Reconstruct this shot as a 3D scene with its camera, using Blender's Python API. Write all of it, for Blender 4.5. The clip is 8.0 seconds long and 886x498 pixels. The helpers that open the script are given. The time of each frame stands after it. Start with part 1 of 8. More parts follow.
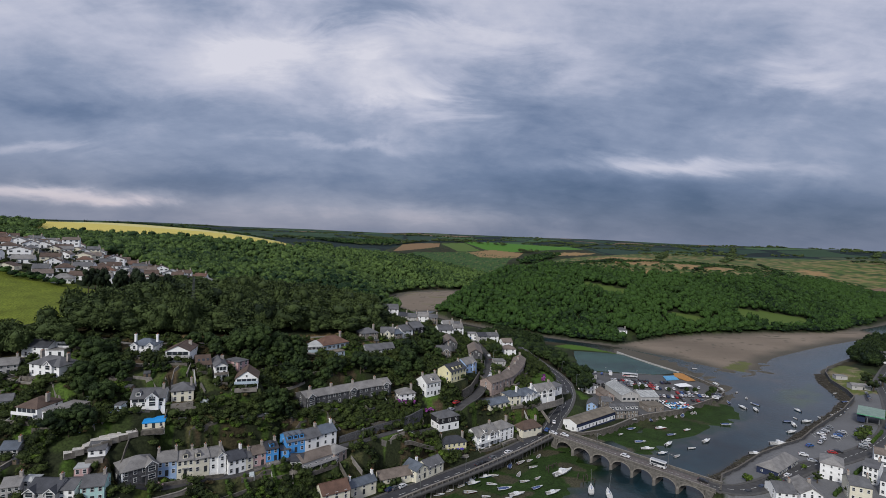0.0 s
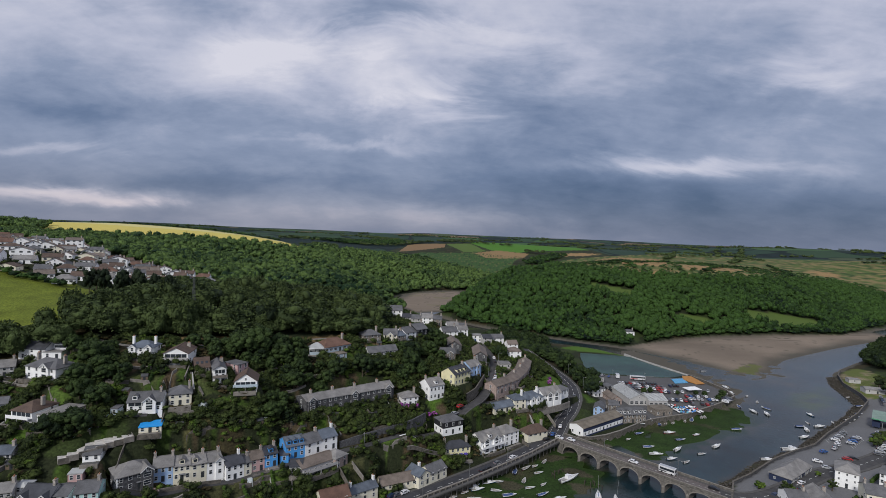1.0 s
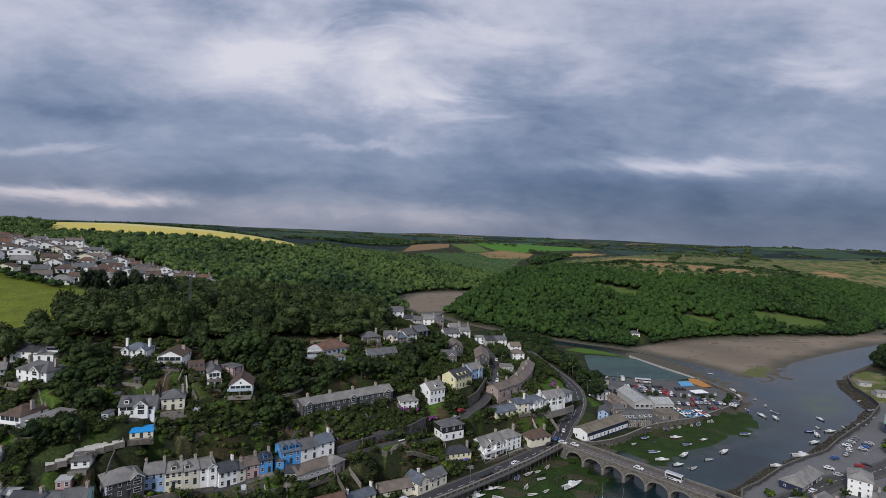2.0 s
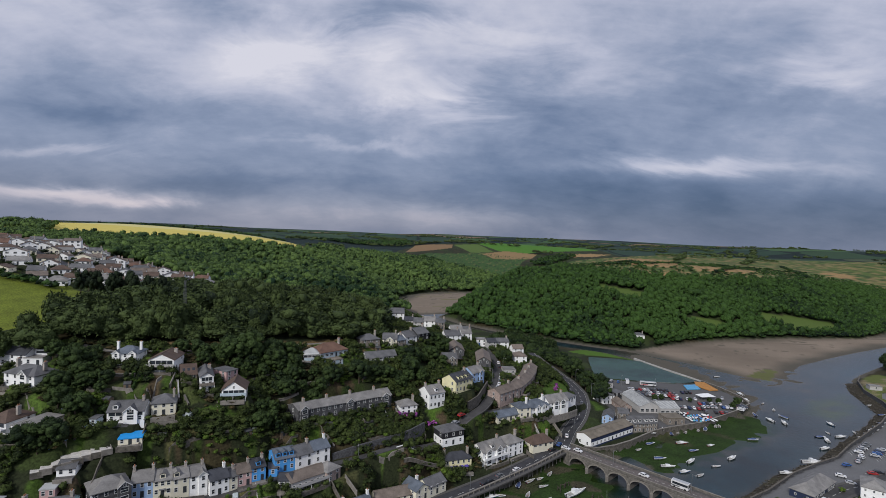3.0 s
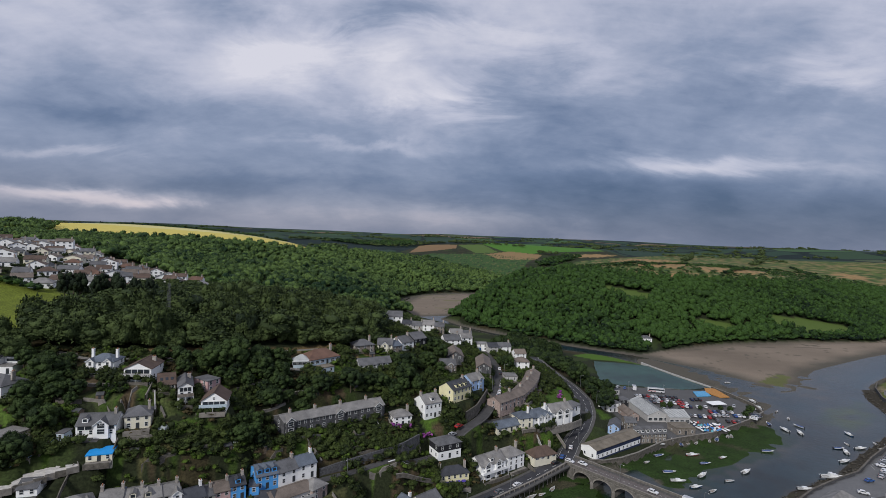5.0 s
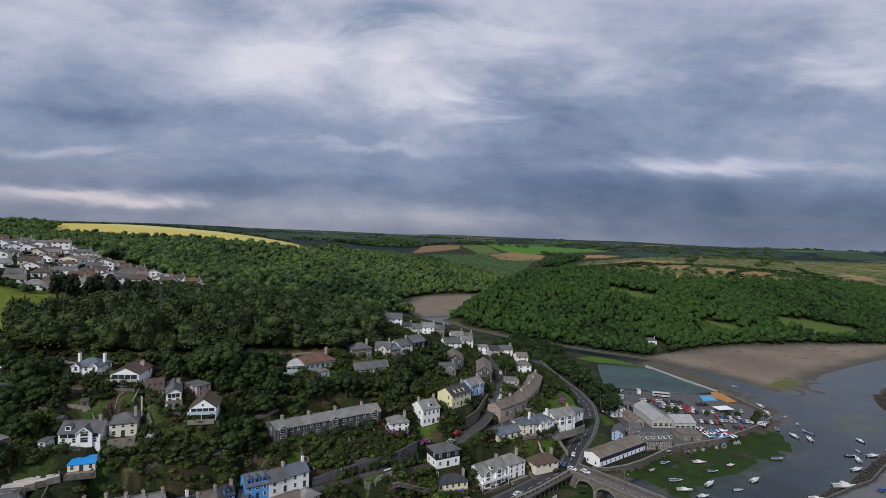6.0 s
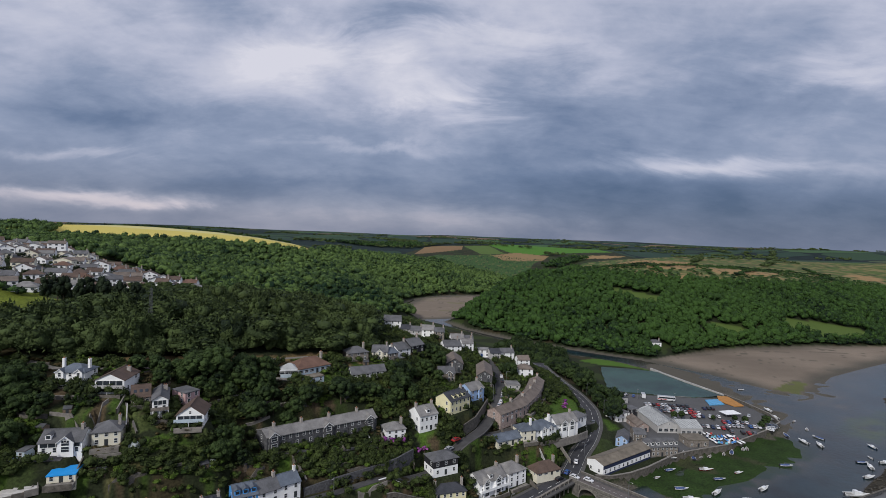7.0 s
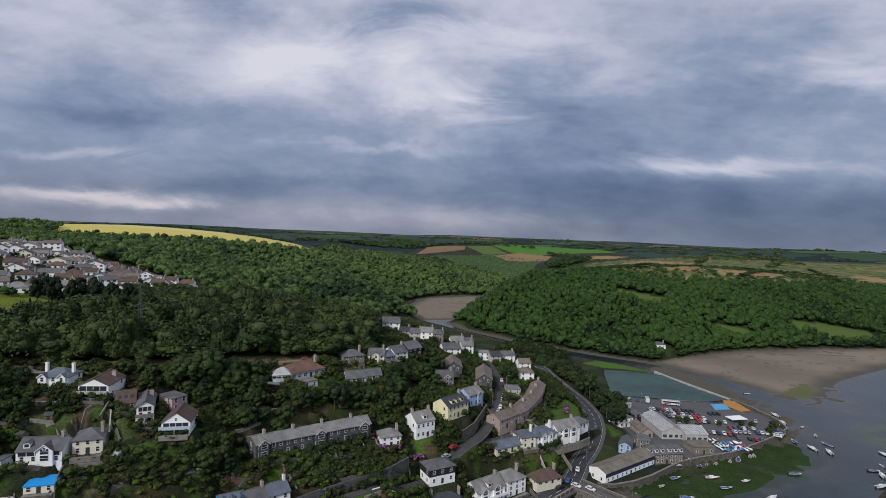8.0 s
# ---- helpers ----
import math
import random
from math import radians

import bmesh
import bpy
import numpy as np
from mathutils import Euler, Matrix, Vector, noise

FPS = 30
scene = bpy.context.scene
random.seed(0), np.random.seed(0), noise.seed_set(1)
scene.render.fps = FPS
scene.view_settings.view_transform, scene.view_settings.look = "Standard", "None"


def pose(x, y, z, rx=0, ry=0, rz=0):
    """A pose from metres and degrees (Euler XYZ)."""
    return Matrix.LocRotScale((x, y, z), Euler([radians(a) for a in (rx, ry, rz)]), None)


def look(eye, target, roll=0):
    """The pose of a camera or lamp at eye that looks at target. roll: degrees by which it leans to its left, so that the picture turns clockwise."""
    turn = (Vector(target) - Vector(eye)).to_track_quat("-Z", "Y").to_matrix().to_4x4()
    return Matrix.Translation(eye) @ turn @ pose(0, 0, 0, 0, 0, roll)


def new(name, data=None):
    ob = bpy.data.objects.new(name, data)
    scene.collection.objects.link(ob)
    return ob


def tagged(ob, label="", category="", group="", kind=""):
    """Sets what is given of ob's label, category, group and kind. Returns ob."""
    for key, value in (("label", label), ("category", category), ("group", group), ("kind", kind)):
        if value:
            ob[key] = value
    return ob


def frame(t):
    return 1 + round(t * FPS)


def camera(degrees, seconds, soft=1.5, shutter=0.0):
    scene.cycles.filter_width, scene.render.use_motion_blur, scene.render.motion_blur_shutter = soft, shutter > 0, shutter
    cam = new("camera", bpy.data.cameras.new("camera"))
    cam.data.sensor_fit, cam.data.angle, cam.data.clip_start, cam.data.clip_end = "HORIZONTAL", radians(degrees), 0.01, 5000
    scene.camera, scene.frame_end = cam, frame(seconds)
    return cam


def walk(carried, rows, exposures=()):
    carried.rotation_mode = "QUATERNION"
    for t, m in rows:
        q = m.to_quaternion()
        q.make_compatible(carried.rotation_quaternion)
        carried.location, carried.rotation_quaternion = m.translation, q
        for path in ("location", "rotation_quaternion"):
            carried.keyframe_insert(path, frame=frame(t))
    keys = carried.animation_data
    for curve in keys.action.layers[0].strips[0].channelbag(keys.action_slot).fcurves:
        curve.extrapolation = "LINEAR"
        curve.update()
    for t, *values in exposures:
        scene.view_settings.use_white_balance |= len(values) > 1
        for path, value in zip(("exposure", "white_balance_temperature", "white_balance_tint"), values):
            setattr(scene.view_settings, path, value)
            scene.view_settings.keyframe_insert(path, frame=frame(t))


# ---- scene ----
cam = camera(81.7, 8.0, soft=0.6)
PATH = [
    (0, (0.615, 2.099, 109.553), (0.613, 4.098, 109.491), 2.2),
    (0.5, (1.124, 4.497, 109.487), (1.109, 6.496, 109.426), 2.2),
    (1, (1.696, 7.028, 109.507), (1.671, 9.027, 109.446), 2.2),
    (1.5, (2.593, 9.692, 109.651), (2.559, 11.691, 109.589), 2.2),
    (3, (5.281, 18.475, 109.608), (5.223, 20.474, 109.548), 2.2),
    (3.5, (6.163, 21.61, 109.559), (6.1, 23.608, 109.499), 2.2),
    (4, (7.084, 24.775, 109.822), (7.016, 26.773, 109.762), 2.2),
    (4.5, (7.962, 28.144, 109.961), (7.889, 30.142, 109.9), 2.2),
    (6, (10.889, 38.238, 110.212), (10.795, 40.235, 110.153), 2.2),
    (6.5, (11.965, 41.745, 110.321), (11.864, 43.742, 110.262), 2.2),
    (7, (12.91, 45.208, 110.259), (12.803, 47.204, 110.202), 2.1),
    (7.5, (13.911, 48.62, 110.449), (13.797, 50.616, 110.391), 2.2),
    (8, (14.932, 52.058, 110.599), (14.812, 54.053, 110.541), 2.2),
]
walk(cam, [(t, look(eye, target, roll)) for t, eye, target, roll in PATH])

# ---- sky and sun ----
SUN_FROM = Vector((-0.38, -0.72, 0.58)).normalized()
world = bpy.data.worlds.new("overcast_sky")
scene.world = world
world.use_nodes = True
wn, wl = world.node_tree.nodes, world.node_tree.links
wn.clear()


def wnode(kind, **values):
    n = wn.new(kind)
    for key, value in values.items():
        n.inputs[key].default_value = value
    return n


def wmath(op, a, b=None, c=None):
    n = wn.new("ShaderNodeMath")
    n.operation = op
    for i, v in enumerate((a, b, c)):
        if v is None:
            continue
        if isinstance(v, (int, float)):
            n.inputs[i].default_value = v
        else:
            wl.new(v, n.inputs[i])
    return n.outputs[0]


def wramp(fac, stops):
    n = wn.new("ShaderNodeValToRGB")
    while len(n.color_ramp.elements) < len(stops):
        n.color_ramp.elements.new(0.5)
    for e, (p, c) in zip(n.color_ramp.elements, stops):
        e.position, e.color = p, (*c, 1)
    wl.new(fac, n.inputs[0])
    return n.outputs[0]


coord = wn.new("ShaderNodeTexCoord")
sep = wn.new("ShaderNodeSeparateXYZ")
wl.new(coord.outputs["Generated"], sep.inputs[0])
up = wmath("MAXIMUM", sep.outputs["Z"], 0.0)
deck = wmath("ADD", up, 0.40)
flat = wn.new("ShaderNodeCombineXYZ")
wl.new(wmath("DIVIDE", sep.outputs["X"], deck), flat.inputs[0])
wl.new(wmath("DIVIDE", sep.outputs["Y"], deck), flat.inputs[1])


def cloud(scale, detail, rough, shift, stretch=(1, 1, 1), warp=0.0):
    m = wn.new("ShaderNodeMapping")
    m.inputs["Location"].default_value, m.inputs["Scale"].default_value = shift, stretch
    wl.new(flat.outputs[0], m.inputs[0])
    n = wnode("ShaderNodeTexNoise", Scale=scale, Detail=detail, Roughness=rough, Distortion=warp)
    wl.new(m.outputs[0], n.inputs["Vector"])
    return n.outputs["Fac"]


ahead = wmath("MAXIMUM", sep.outputs["Y"], 0.05)
side_way, up_way = wmath("DIVIDE", sep.outputs["X"], ahead), wmath("DIVIDE", sep.outputs["Z"], ahead)
curl = wn.new("ShaderNodeCombineXYZ")
wl.new(side_way, curl.inputs[0])
wl.new(wmath("MULTIPLY", up_way, 2.6), curl.inputs[1])
eddy = wnode("ShaderNodeTexNoise", Scale=4.0, Detail=8, Roughness=0.6, Distortion=0.6)
wl.new(curl.outputs[0], eddy.inputs["Vector"])
drift = wn.new("ShaderNodeSeparateColor")
wl.new(eddy.outputs["Color"], drift.inputs[0])
side_warped = wmath("ADD", side_way, wmath("MULTIPLY", wmath("SUBTRACT", drift.outputs[0], 0.5), 0.50))
up_warped = wmath("ADD", up_way, wmath("MULTIPLY", wmath("SUBTRACT", drift.outputs[1], 0.5), wmath("MULTIPLY_ADD", up_way, 0.55, 0.03)))
facing = wmath("GREATER_THAN", sep.outputs["Y"], 0.05)


def blotch(x, y, wide, high, gain):
    """A ragged brighter or darker mass of cloud round the direction x (to the side) and y (up)."""
    dx = wmath("DIVIDE", wmath("SUBTRACT", side_warped, x), wide)
    dy = wmath("DIVIDE", wmath("SUBTRACT", up_warped, y), high)
    r = wmath("ADD", wmath("MULTIPLY", dx, dx), wmath("MULTIPLY", dy, dy))
    return wmath("MULTIPLY", wmath("MULTIPLY", wmath("POWER", 2.718, wmath("MULTIPLY", r, -0.8)), gain), facing)


big = cloud(1.5, 4, 0.5, (3.1, 0.6, 0), (1, 1.0, 1), 0.1)
mid = cloud(3.4, 8, 0.53, (0.4, 7.3, 0), (0.9, 0.95, 1), 0.15)
fine = cloud(9.0, 8, 0.62, (5.0, 2.0, 0), (0.8, 1.25, 1), 0.5)
wisp = cloud(20.0, 6, 0.62, (1.0, 4.0, 0), (0.55, 1.5, 1), 0.8)
mass = wmath("ADD", wmath("MULTIPLY", wmath("SUBTRACT", big, 0.5), 0.55), wmath("MULTIPLY", wmath("SUBTRACT", mid, 0.5), 0.62))
ball_map = wn.new("ShaderNodeMapping")
ball_map.inputs["Location"].default_value, ball_map.inputs["Scale"].default_value = (2.3, 0.7, 1.9), (1.0, 1.0, 2.0)
wl.new(coord.outputs["Generated"], ball_map.inputs[0])
billow = wnode("ShaderNodeTexNoise", Scale=5.2, Detail=9, Roughness=0.56, Distortion=0.35)
wl.new(ball_map.outputs[0], billow.inputs["Vector"])
mass = wmath("ADD", mass, wmath("MULTIPLY", wmath("SUBTRACT", billow.outputs["Fac"], 0.5), 0.62))
mass = wmath("ADD", mass, wmath("MULTIPLY", wmath("SUBTRACT", fine, 0.5), 0.22))
mass = wmath("ADD", mass, wmath("MULTIPLY", wmath("SUBTRACT", wisp, 0.5), 0.09))
streak_map = wn.new("ShaderNodeCombineXYZ")
wl.new(wmath("MULTIPLY_ADD", side_way, 0.9, 3.0), streak_map.inputs[0])
wl.new(wmath("MULTIPLY", wmath("MULTIPLY_ADD", side_way, 0.06, up_way), 6.0), streak_map.inputs[1])
streak = wnode("ShaderNodeTexNoise", Scale=3.2, Detail=9, Roughness=0.6, Distortion=0.7)
wl.new(streak_map.outputs[0], streak.inputs["Vector"])
mass = wmath("ADD", mass, wmath("MULTIPLY", wmath("MULTIPLY", wmath("SUBTRACT", streak.outputs["Fac"], 0.5), 0.24), facing))
mass = wmath("MULTIPLY", mass, wmath("MINIMUM", wmath("MULTIPLY_ADD", up, 2.0, 0.42), 1.0))
mass = wmath("ADD", mass, wmath("MULTIPLY", wmath("MINIMUM", up, 0.42), 0.75))
WEST_CLOUDS = [(-0.315, 0.351, 0.132, 0.050, 0.42), (-0.197, 0.316, 0.187, 0.066, 0.16), (-0.146, 0.426, 0.143, 0.031, -0.22), (-0.792, 0.048, 0.198, 0.014, 0.56), (-0.595, 0.037, 0.077, 0.008, 0.34), (-0.414, 0.084, 0.287, 0.026, -0.20), (-0.645, 0.221, 0.287, 0.029, -0.16), (-0.805, 0.141, 0.165, 0.010, 0.20), (-0.181, 0.166, 0.165, 0.010, 0.18), (-0.763, 0.357, 0.254, 0.066, 0.14), (-0.556, 0.307, 0.121, 0.028, 0.10)]
EAST_CLOUDS = [(-0.063, 0.260, 0.083, 0.042, 0.42), (0.075, 0.361, 0.132, 0.031, 0.20), (0.627, 0.354, 0.132, 0.033, 0.22), (0.739, 0.378, 0.099, 0.044, 0.08), (0.439, 0.144, 0.187, 0.014, 0.44), (0.321, 0.164, 0.077, 0.013, 0.16), (-0.054, 0.033, 0.165, 0.020, 0.22), (0.571, 0.054, 0.386, 0.061, -0.24), (0.195, 0.089, 0.254, 0.055, -0.18), (0.172, 0.235, 0.110, 0.066, -0.20), (0.611, 0.264, 0.221, 0.039, -0.16)]
for b in WEST_CLOUDS + EAST_CLOUDS:
    mass = wmath("ADD", mass, blotch(*b))
tone = wramp(wmath("ADD", mass, 0.33), [(0.0, (0.075, 0.122, 0.225)), (0.22, (0.144, 0.199, 0.325)), (0.45, (0.266, 0.320, 0.456)), (0.68, (0.462, 0.492, 0.622)), (1.0, (0.68, 0.68, 0.77))])
low = wmath("POWER", 2.718, wmath("MULTIPLY", wmath("MULTIPLY", wmath("DIVIDE", up, 0.075), wmath("DIVIDE", up, 0.075)), -1.0))
warm = wn.new("ShaderNodeMix")
warm.data_type, warm.blend_type = "RGBA", "MULTIPLY"
wl.new(low, warm.inputs[0])
wl.new(tone, warm.inputs[6])
warm.inputs[7].default_value = (1.14, 1.0, 0.90, 1)
air = wn.new("ShaderNodeTexSky")
air.sky_type, air.sun_disc = "NISHITA", False
air.sun_elevation, air.sun_rotation = math.asin(SUN_FROM.z), math.atan2(SUN_FROM.x, SUN_FROM.y)
clear = wnode("ShaderNodeBackground", Strength=0.06)
wl.new(air.outputs[0], clear.inputs[0])
cover = wnode("ShaderNodeBackground", Strength=1.03)
wl.new(warm.outputs[2], cover.inputs[0])
both = wnode("ShaderNodeMixShader", Fac=0.94)
wl.new(clear.outputs[0], both.inputs[1])
wl.new(cover.outputs[0], both.inputs[2])
wl.new(both.outputs[0], wn.new("ShaderNodeOutputWorld").inputs[0])

sun = new("sun", bpy.data.lights.new("sun", "SUN"))
sun.data.energy, sun.data.angle, sun.data.color = 2.45, radians(9), (1.0, 0.975, 0.93)
sun.matrix_world = look(SUN_FROM * 300, (0, 0, 0))


# ---- materials ----
def mat(name, color, rough=0.8, metal=0.0, vary=0.25, scale=0.6, bump=0.0, bump_scale=4.0, per=0.0, tint=None, spec=0.3):
    """A surface: base colour with stains at two scales (in metres), relief, and a shade of its own for each object (per)."""
    m = bpy.data.materials.new(name)
    m.use_nodes = True
    n, l = m.node_tree.nodes, m.node_tree.links
    b = n["Principled BSDF"]
    b.inputs["Roughness"].default_value, b.inputs["Metallic"].default_value = rough, metal
    b.inputs["Specular IOR Level"].default_value = spec
    g = n.new("ShaderNodeNewGeometry")
    big, small = n.new("ShaderNodeTexNoise"), n.new("ShaderNodeTexNoise")
    big.inputs["Scale"].default_value, big.inputs["Detail"].default_value = scale, 4
    small.inputs["Scale"].default_value, small.inputs["Detail"].default_value = scale * 7, 3
    l.new(g.outputs["Position"], big.inputs["Vector"]), l.new(g.outputs["Position"], small.inputs["Vector"])
    add = n.new("ShaderNodeMath")
    add.operation = "MULTIPLY_ADD"
    add.inputs[1].default_value = 0.45
    l.new(small.outputs["Fac"], add.inputs[0]), l.new(big.outputs["Fac"], add.inputs[2])
    ramp = n.new("ShaderNodeValToRGB")
    lo = tuple(c * (1 - vary) for c in color)
    hi = tuple(min(1, c * (1 + vary)) for c in (tint or color))
    e = ramp.color_ramp.elements
    e[0].position, e[0].color, e[1].position, e[1].color = 0.45, (*lo, 1), 1.0, (*hi, 1)
    l.new(add.outputs[0], ramp.inputs[0])
    out = ramp.outputs[0]
    if per:
        o, hsv, rng = n.new("ShaderNodeObjectInfo"), n.new("ShaderNodeHueSaturation"), n.new("ShaderNodeMapRange")
        rng.inputs["To Min"].default_value, rng.inputs["To Max"].default_value = 1 - per, 1 + per
        l.new(o.outputs["Random"], rng.inputs["Value"]), l.new(rng.outputs[0], hsv.inputs["Value"]), l.new(out, hsv.inputs["Color"])
        out = hsv.outputs[0]
    l.new(out, b.inputs["Base Color"])
    if bump:
        t, bp = n.new("ShaderNodeTexNoise"), n.new("ShaderNodeBump")
        t.inputs["Scale"].default_value, t.inputs["Detail"].default_value = bump_scale, 4
        bp.inputs["Strength"].default_value, bp.inputs["Distance"].default_value = 1.0, bump
        l.new(g.outputs["Position"], t.inputs["Vector"]), l.new(t.outputs["Fac"], bp.inputs["Height"]), l.new(bp.outputs[0], b.inputs["Normal"])
    return m


def leaf_mat(name, dark, light, scale=0.12):
    """Foliage: shade by island (clump or crown) and by patches of the wood."""
    dark, light = tuple(c * k for c, k in zip(dark, (0.75, 0.74, 0.84))), tuple(c * k for c, k in zip(light, (0.77, 0.79, 0.78)))
    m = bpy.data.materials.new(name)
    m.use_nodes = True
    n, l = m.node_tree.nodes, m.node_tree.links
    b = n["Principled BSDF"]
    b.inputs["Roughness"].default_value, b.inputs["Specular IOR Level"].default_value = 0.75, 0.15
    g, o = n.new("ShaderNodeNewGeometry"), n.new("ShaderNodeObjectInfo")
    t = n.new("ShaderNodeTexNoise")
    t.inputs["Scale"].default_value, t.inputs["Detail"].default_value = scale, 5
    l.new(g.outputs["Position"], t.inputs["Vector"])
    wide = n.new("ShaderNodeTexNoise")
    wide.inputs["Scale"].default_value, wide.inputs["Detail"].default_value = scale * 0.28, 3
    l.new(g.outputs["Position"], wide.inputs["Vector"])
    a1, a2, a3, a4 = (n.new("ShaderNodeMath") for _ in range(4))
    for a, k in ((a1, 0.62), (a2, 0.35), (a3, 0.85), (a4, 1.1)):
        a.operation = "MULTIPLY_ADD"
        a.inputs[1].default_value = k
    l.new(g.outputs["Random Per Island"], a1.inputs[0])
    a1.inputs[2].default_value = -0.79
    l.new(o.outputs["Random"], a2.inputs[0]), l.new(a1.outputs[0], a2.inputs[2])
    l.new(t.outputs["Fac"], a3.inputs[0]), l.new(a2.outputs[0], a3.inputs[2])
    l.new(wide.outputs["Fac"], a4.inputs[0]), l.new(a3.outputs[0], a4.inputs[2])
    ramp = n.new("ShaderNodeValToRGB")
    e = ramp.color_ramp.elements
    e[0].position, e[0].color, e[1].position, e[1].color = 0.27, (*dark, 1), 0.90, (*light, 1)
    l.new(a4.outputs[0], ramp.inputs[0]), l.new(ramp.outputs[0], b.inputs["Base Color"])
    t2, bp = n.new("ShaderNodeTexNoise"), n.new("ShaderNodeBump")
    t2.inputs["Scale"].default_value, t2.inputs["Detail"].default_value = 1.1, 4
    bp.inputs["Strength"].default_value, bp.inputs["Distance"].default_value = 1.0, 0.9
    l.new(g.outputs["Position"], t2.inputs["Vector"]), l.new(t2.outputs["Fac"], bp.inputs["Height"]), l.new(bp.outputs[0], b.inputs["Normal"])
    return m


def ground_mat():
    """Land cover from the colour attribute, broken up by noise; open country beyond is parcelled into fields with hedges."""
    m = bpy.data.materials.new("ground_cover")
    m.use_nodes = True
    n, l = m.node_tree.nodes, m.node_tree.links
    b = n["Principled BSDF"]
    b.inputs["Roughness"].default_value, b.inputs["Specular IOR Level"].default_value = 0.9, 0.15
    g, at, fm = n.new("ShaderNodeNewGeometry"), n.new("ShaderNodeAttribute"), n.new("ShaderNodeAttribute")
    at.attribute_name, fm.attribute_name = "cover", "fields"
    calm = n.new("ShaderNodeAttribute")
    calm.attribute_name = "grain"

    def noise_tex(scale, detail=5):
        t = n.new("ShaderNodeTexNoise")
        t.inputs["Scale"].default_value, t.inputs["Detail"].default_value = scale, detail
        l.new(g.outputs["Position"], t.inputs["Vector"])
        return t.outputs["Fac"]

    def mixed(kind, fac, a, c):
        x = n.new("ShaderNodeMix")
        x.data_type, x.blend_type = "RGBA", kind
        for socket, v in ((x.inputs[0], fac), (x.inputs[6], a), (x.inputs[7], c)):
            if isinstance(v, (int, float, tuple)):
                socket.default_value = v
            else:
                l.new(v, socket)
        return x.outputs[2]

    vor, edge = n.new("ShaderNodeTexVoronoi"), n.new("ShaderNodeTexVoronoi")
    edge.feature = "DISTANCE_TO_EDGE"
    mp, warp, addv = n.new("ShaderNodeMapping"), n.new("ShaderNodeTexNoise"), n.new("ShaderNodeVectorMath")
    mp.inputs["Rotation"].default_value, mp.inputs["Scale"].default_value = (0, 0, 0.5), (1 / 210, 1 / 330, 0)
    warp.inputs["Scale"].default_value = 0.003
    l.new(g.outputs["Position"], mp.inputs[0]), l.new(g.outputs["Position"], warp.inputs["Vector"])
    l.new(mp.outputs[0], addv.inputs[0]), l.new(warp.outputs["Color"], addv.inputs[1])
    for v in (vor, edge):
        v.inputs["Scale"].default_value = 1.0
        l.new(addv.outputs[0], v.inputs["Vector"])
    ramp = n.new("ShaderNodeValToRGB")
    ramp.color_ramp.interpolation = "CONSTANT"
    # Distance haze is put into the field and hedge colours: darker and bluer.
    stops = [(0, (0.024, 0.045, 0.030)), (0.16, (0.046, 0.095, 0.036)), (0.30, (0.010, 0.022, 0.020)), (0.46, (0.030, 0.060, 0.030)), (0.62, (0.17, 0.115, 0.072)), (0.68, (0.024, 0.050, 0.032)), (0.80, (0.060, 0.080, 0.040)), (0.86, (0.010, 0.021, 0.020))]
    while len(ramp.color_ramp.elements) < len(stops):
        ramp.color_ramp.elements.new(0.5)
    for e, (p, c) in zip(ramp.color_ramp.elements, stops):
        e.position, e.color = p, (*c, 1)
    sepc = n.new("ShaderNodeSeparateColor")
    l.new(vor.outputs["Color"], sepc.inputs[0]), l.new(sepc.outputs[0], ramp.inputs[0])
    hedge = n.new("ShaderNodeMath")
    hedge.operation, hedge.inputs[1].default_value = "LESS_THAN", 0.035
    l.new(edge.outputs["Distance"], hedge.inputs[0])
    far = mixed("MIX", hedge.outputs[0], ramp.outputs[0], (0.008, 0.017, 0.015, 1))
    base = mixed("MIX", fm.outputs["Fac"], at.outputs["Color"], far)
    fr, fr2 = n.new("ShaderNodeMapRange"), n.new("ShaderNodeMapRange")
    for r, fac, lo, hi in ((fr, noise_tex(0.10, 1), 0.78, 1.22), (fr2, noise_tex(1.3, 6), 0.45, 1.55)):
        r.inputs["From Min"].default_value, r.inputs["From Max"].default_value = 0.28, 0.72
        r.inputs["To Min"].default_value, r.inputs["To Max"].default_value = lo, hi
        l.new(fac, r.inputs["Value"])
    even = n.new("ShaderNodeMix")
    even.inputs[2].default_value = 1.0
    l.new(calm.outputs["Fac"], even.inputs[0])
    both = n.new("ShaderNodeMath")
    both.operation = "MULTIPLY"
    l.new(fr.outputs[0], both.inputs[0]), l.new(fr2.outputs[0], both.inputs[1]), l.new(both.outputs[0], even.inputs[3])
    hsv = n.new("ShaderNodeHueSaturation")
    l.new(base, hsv.inputs["Color"]), l.new(even.outputs[0], hsv.inputs["Value"])
    l.new(hsv.outputs[0], b.inputs["Base Color"])
    bp = n.new("ShaderNodeBump")
    bp.inputs["Distance"].default_value = 0.08
    l.new(calm.outputs["Fac"], bp.inputs["Strength"])
    l.new(noise_tex(0.9), bp.inputs["Height"]), l.new(bp.outputs[0], b.inputs["Normal"])
    return m


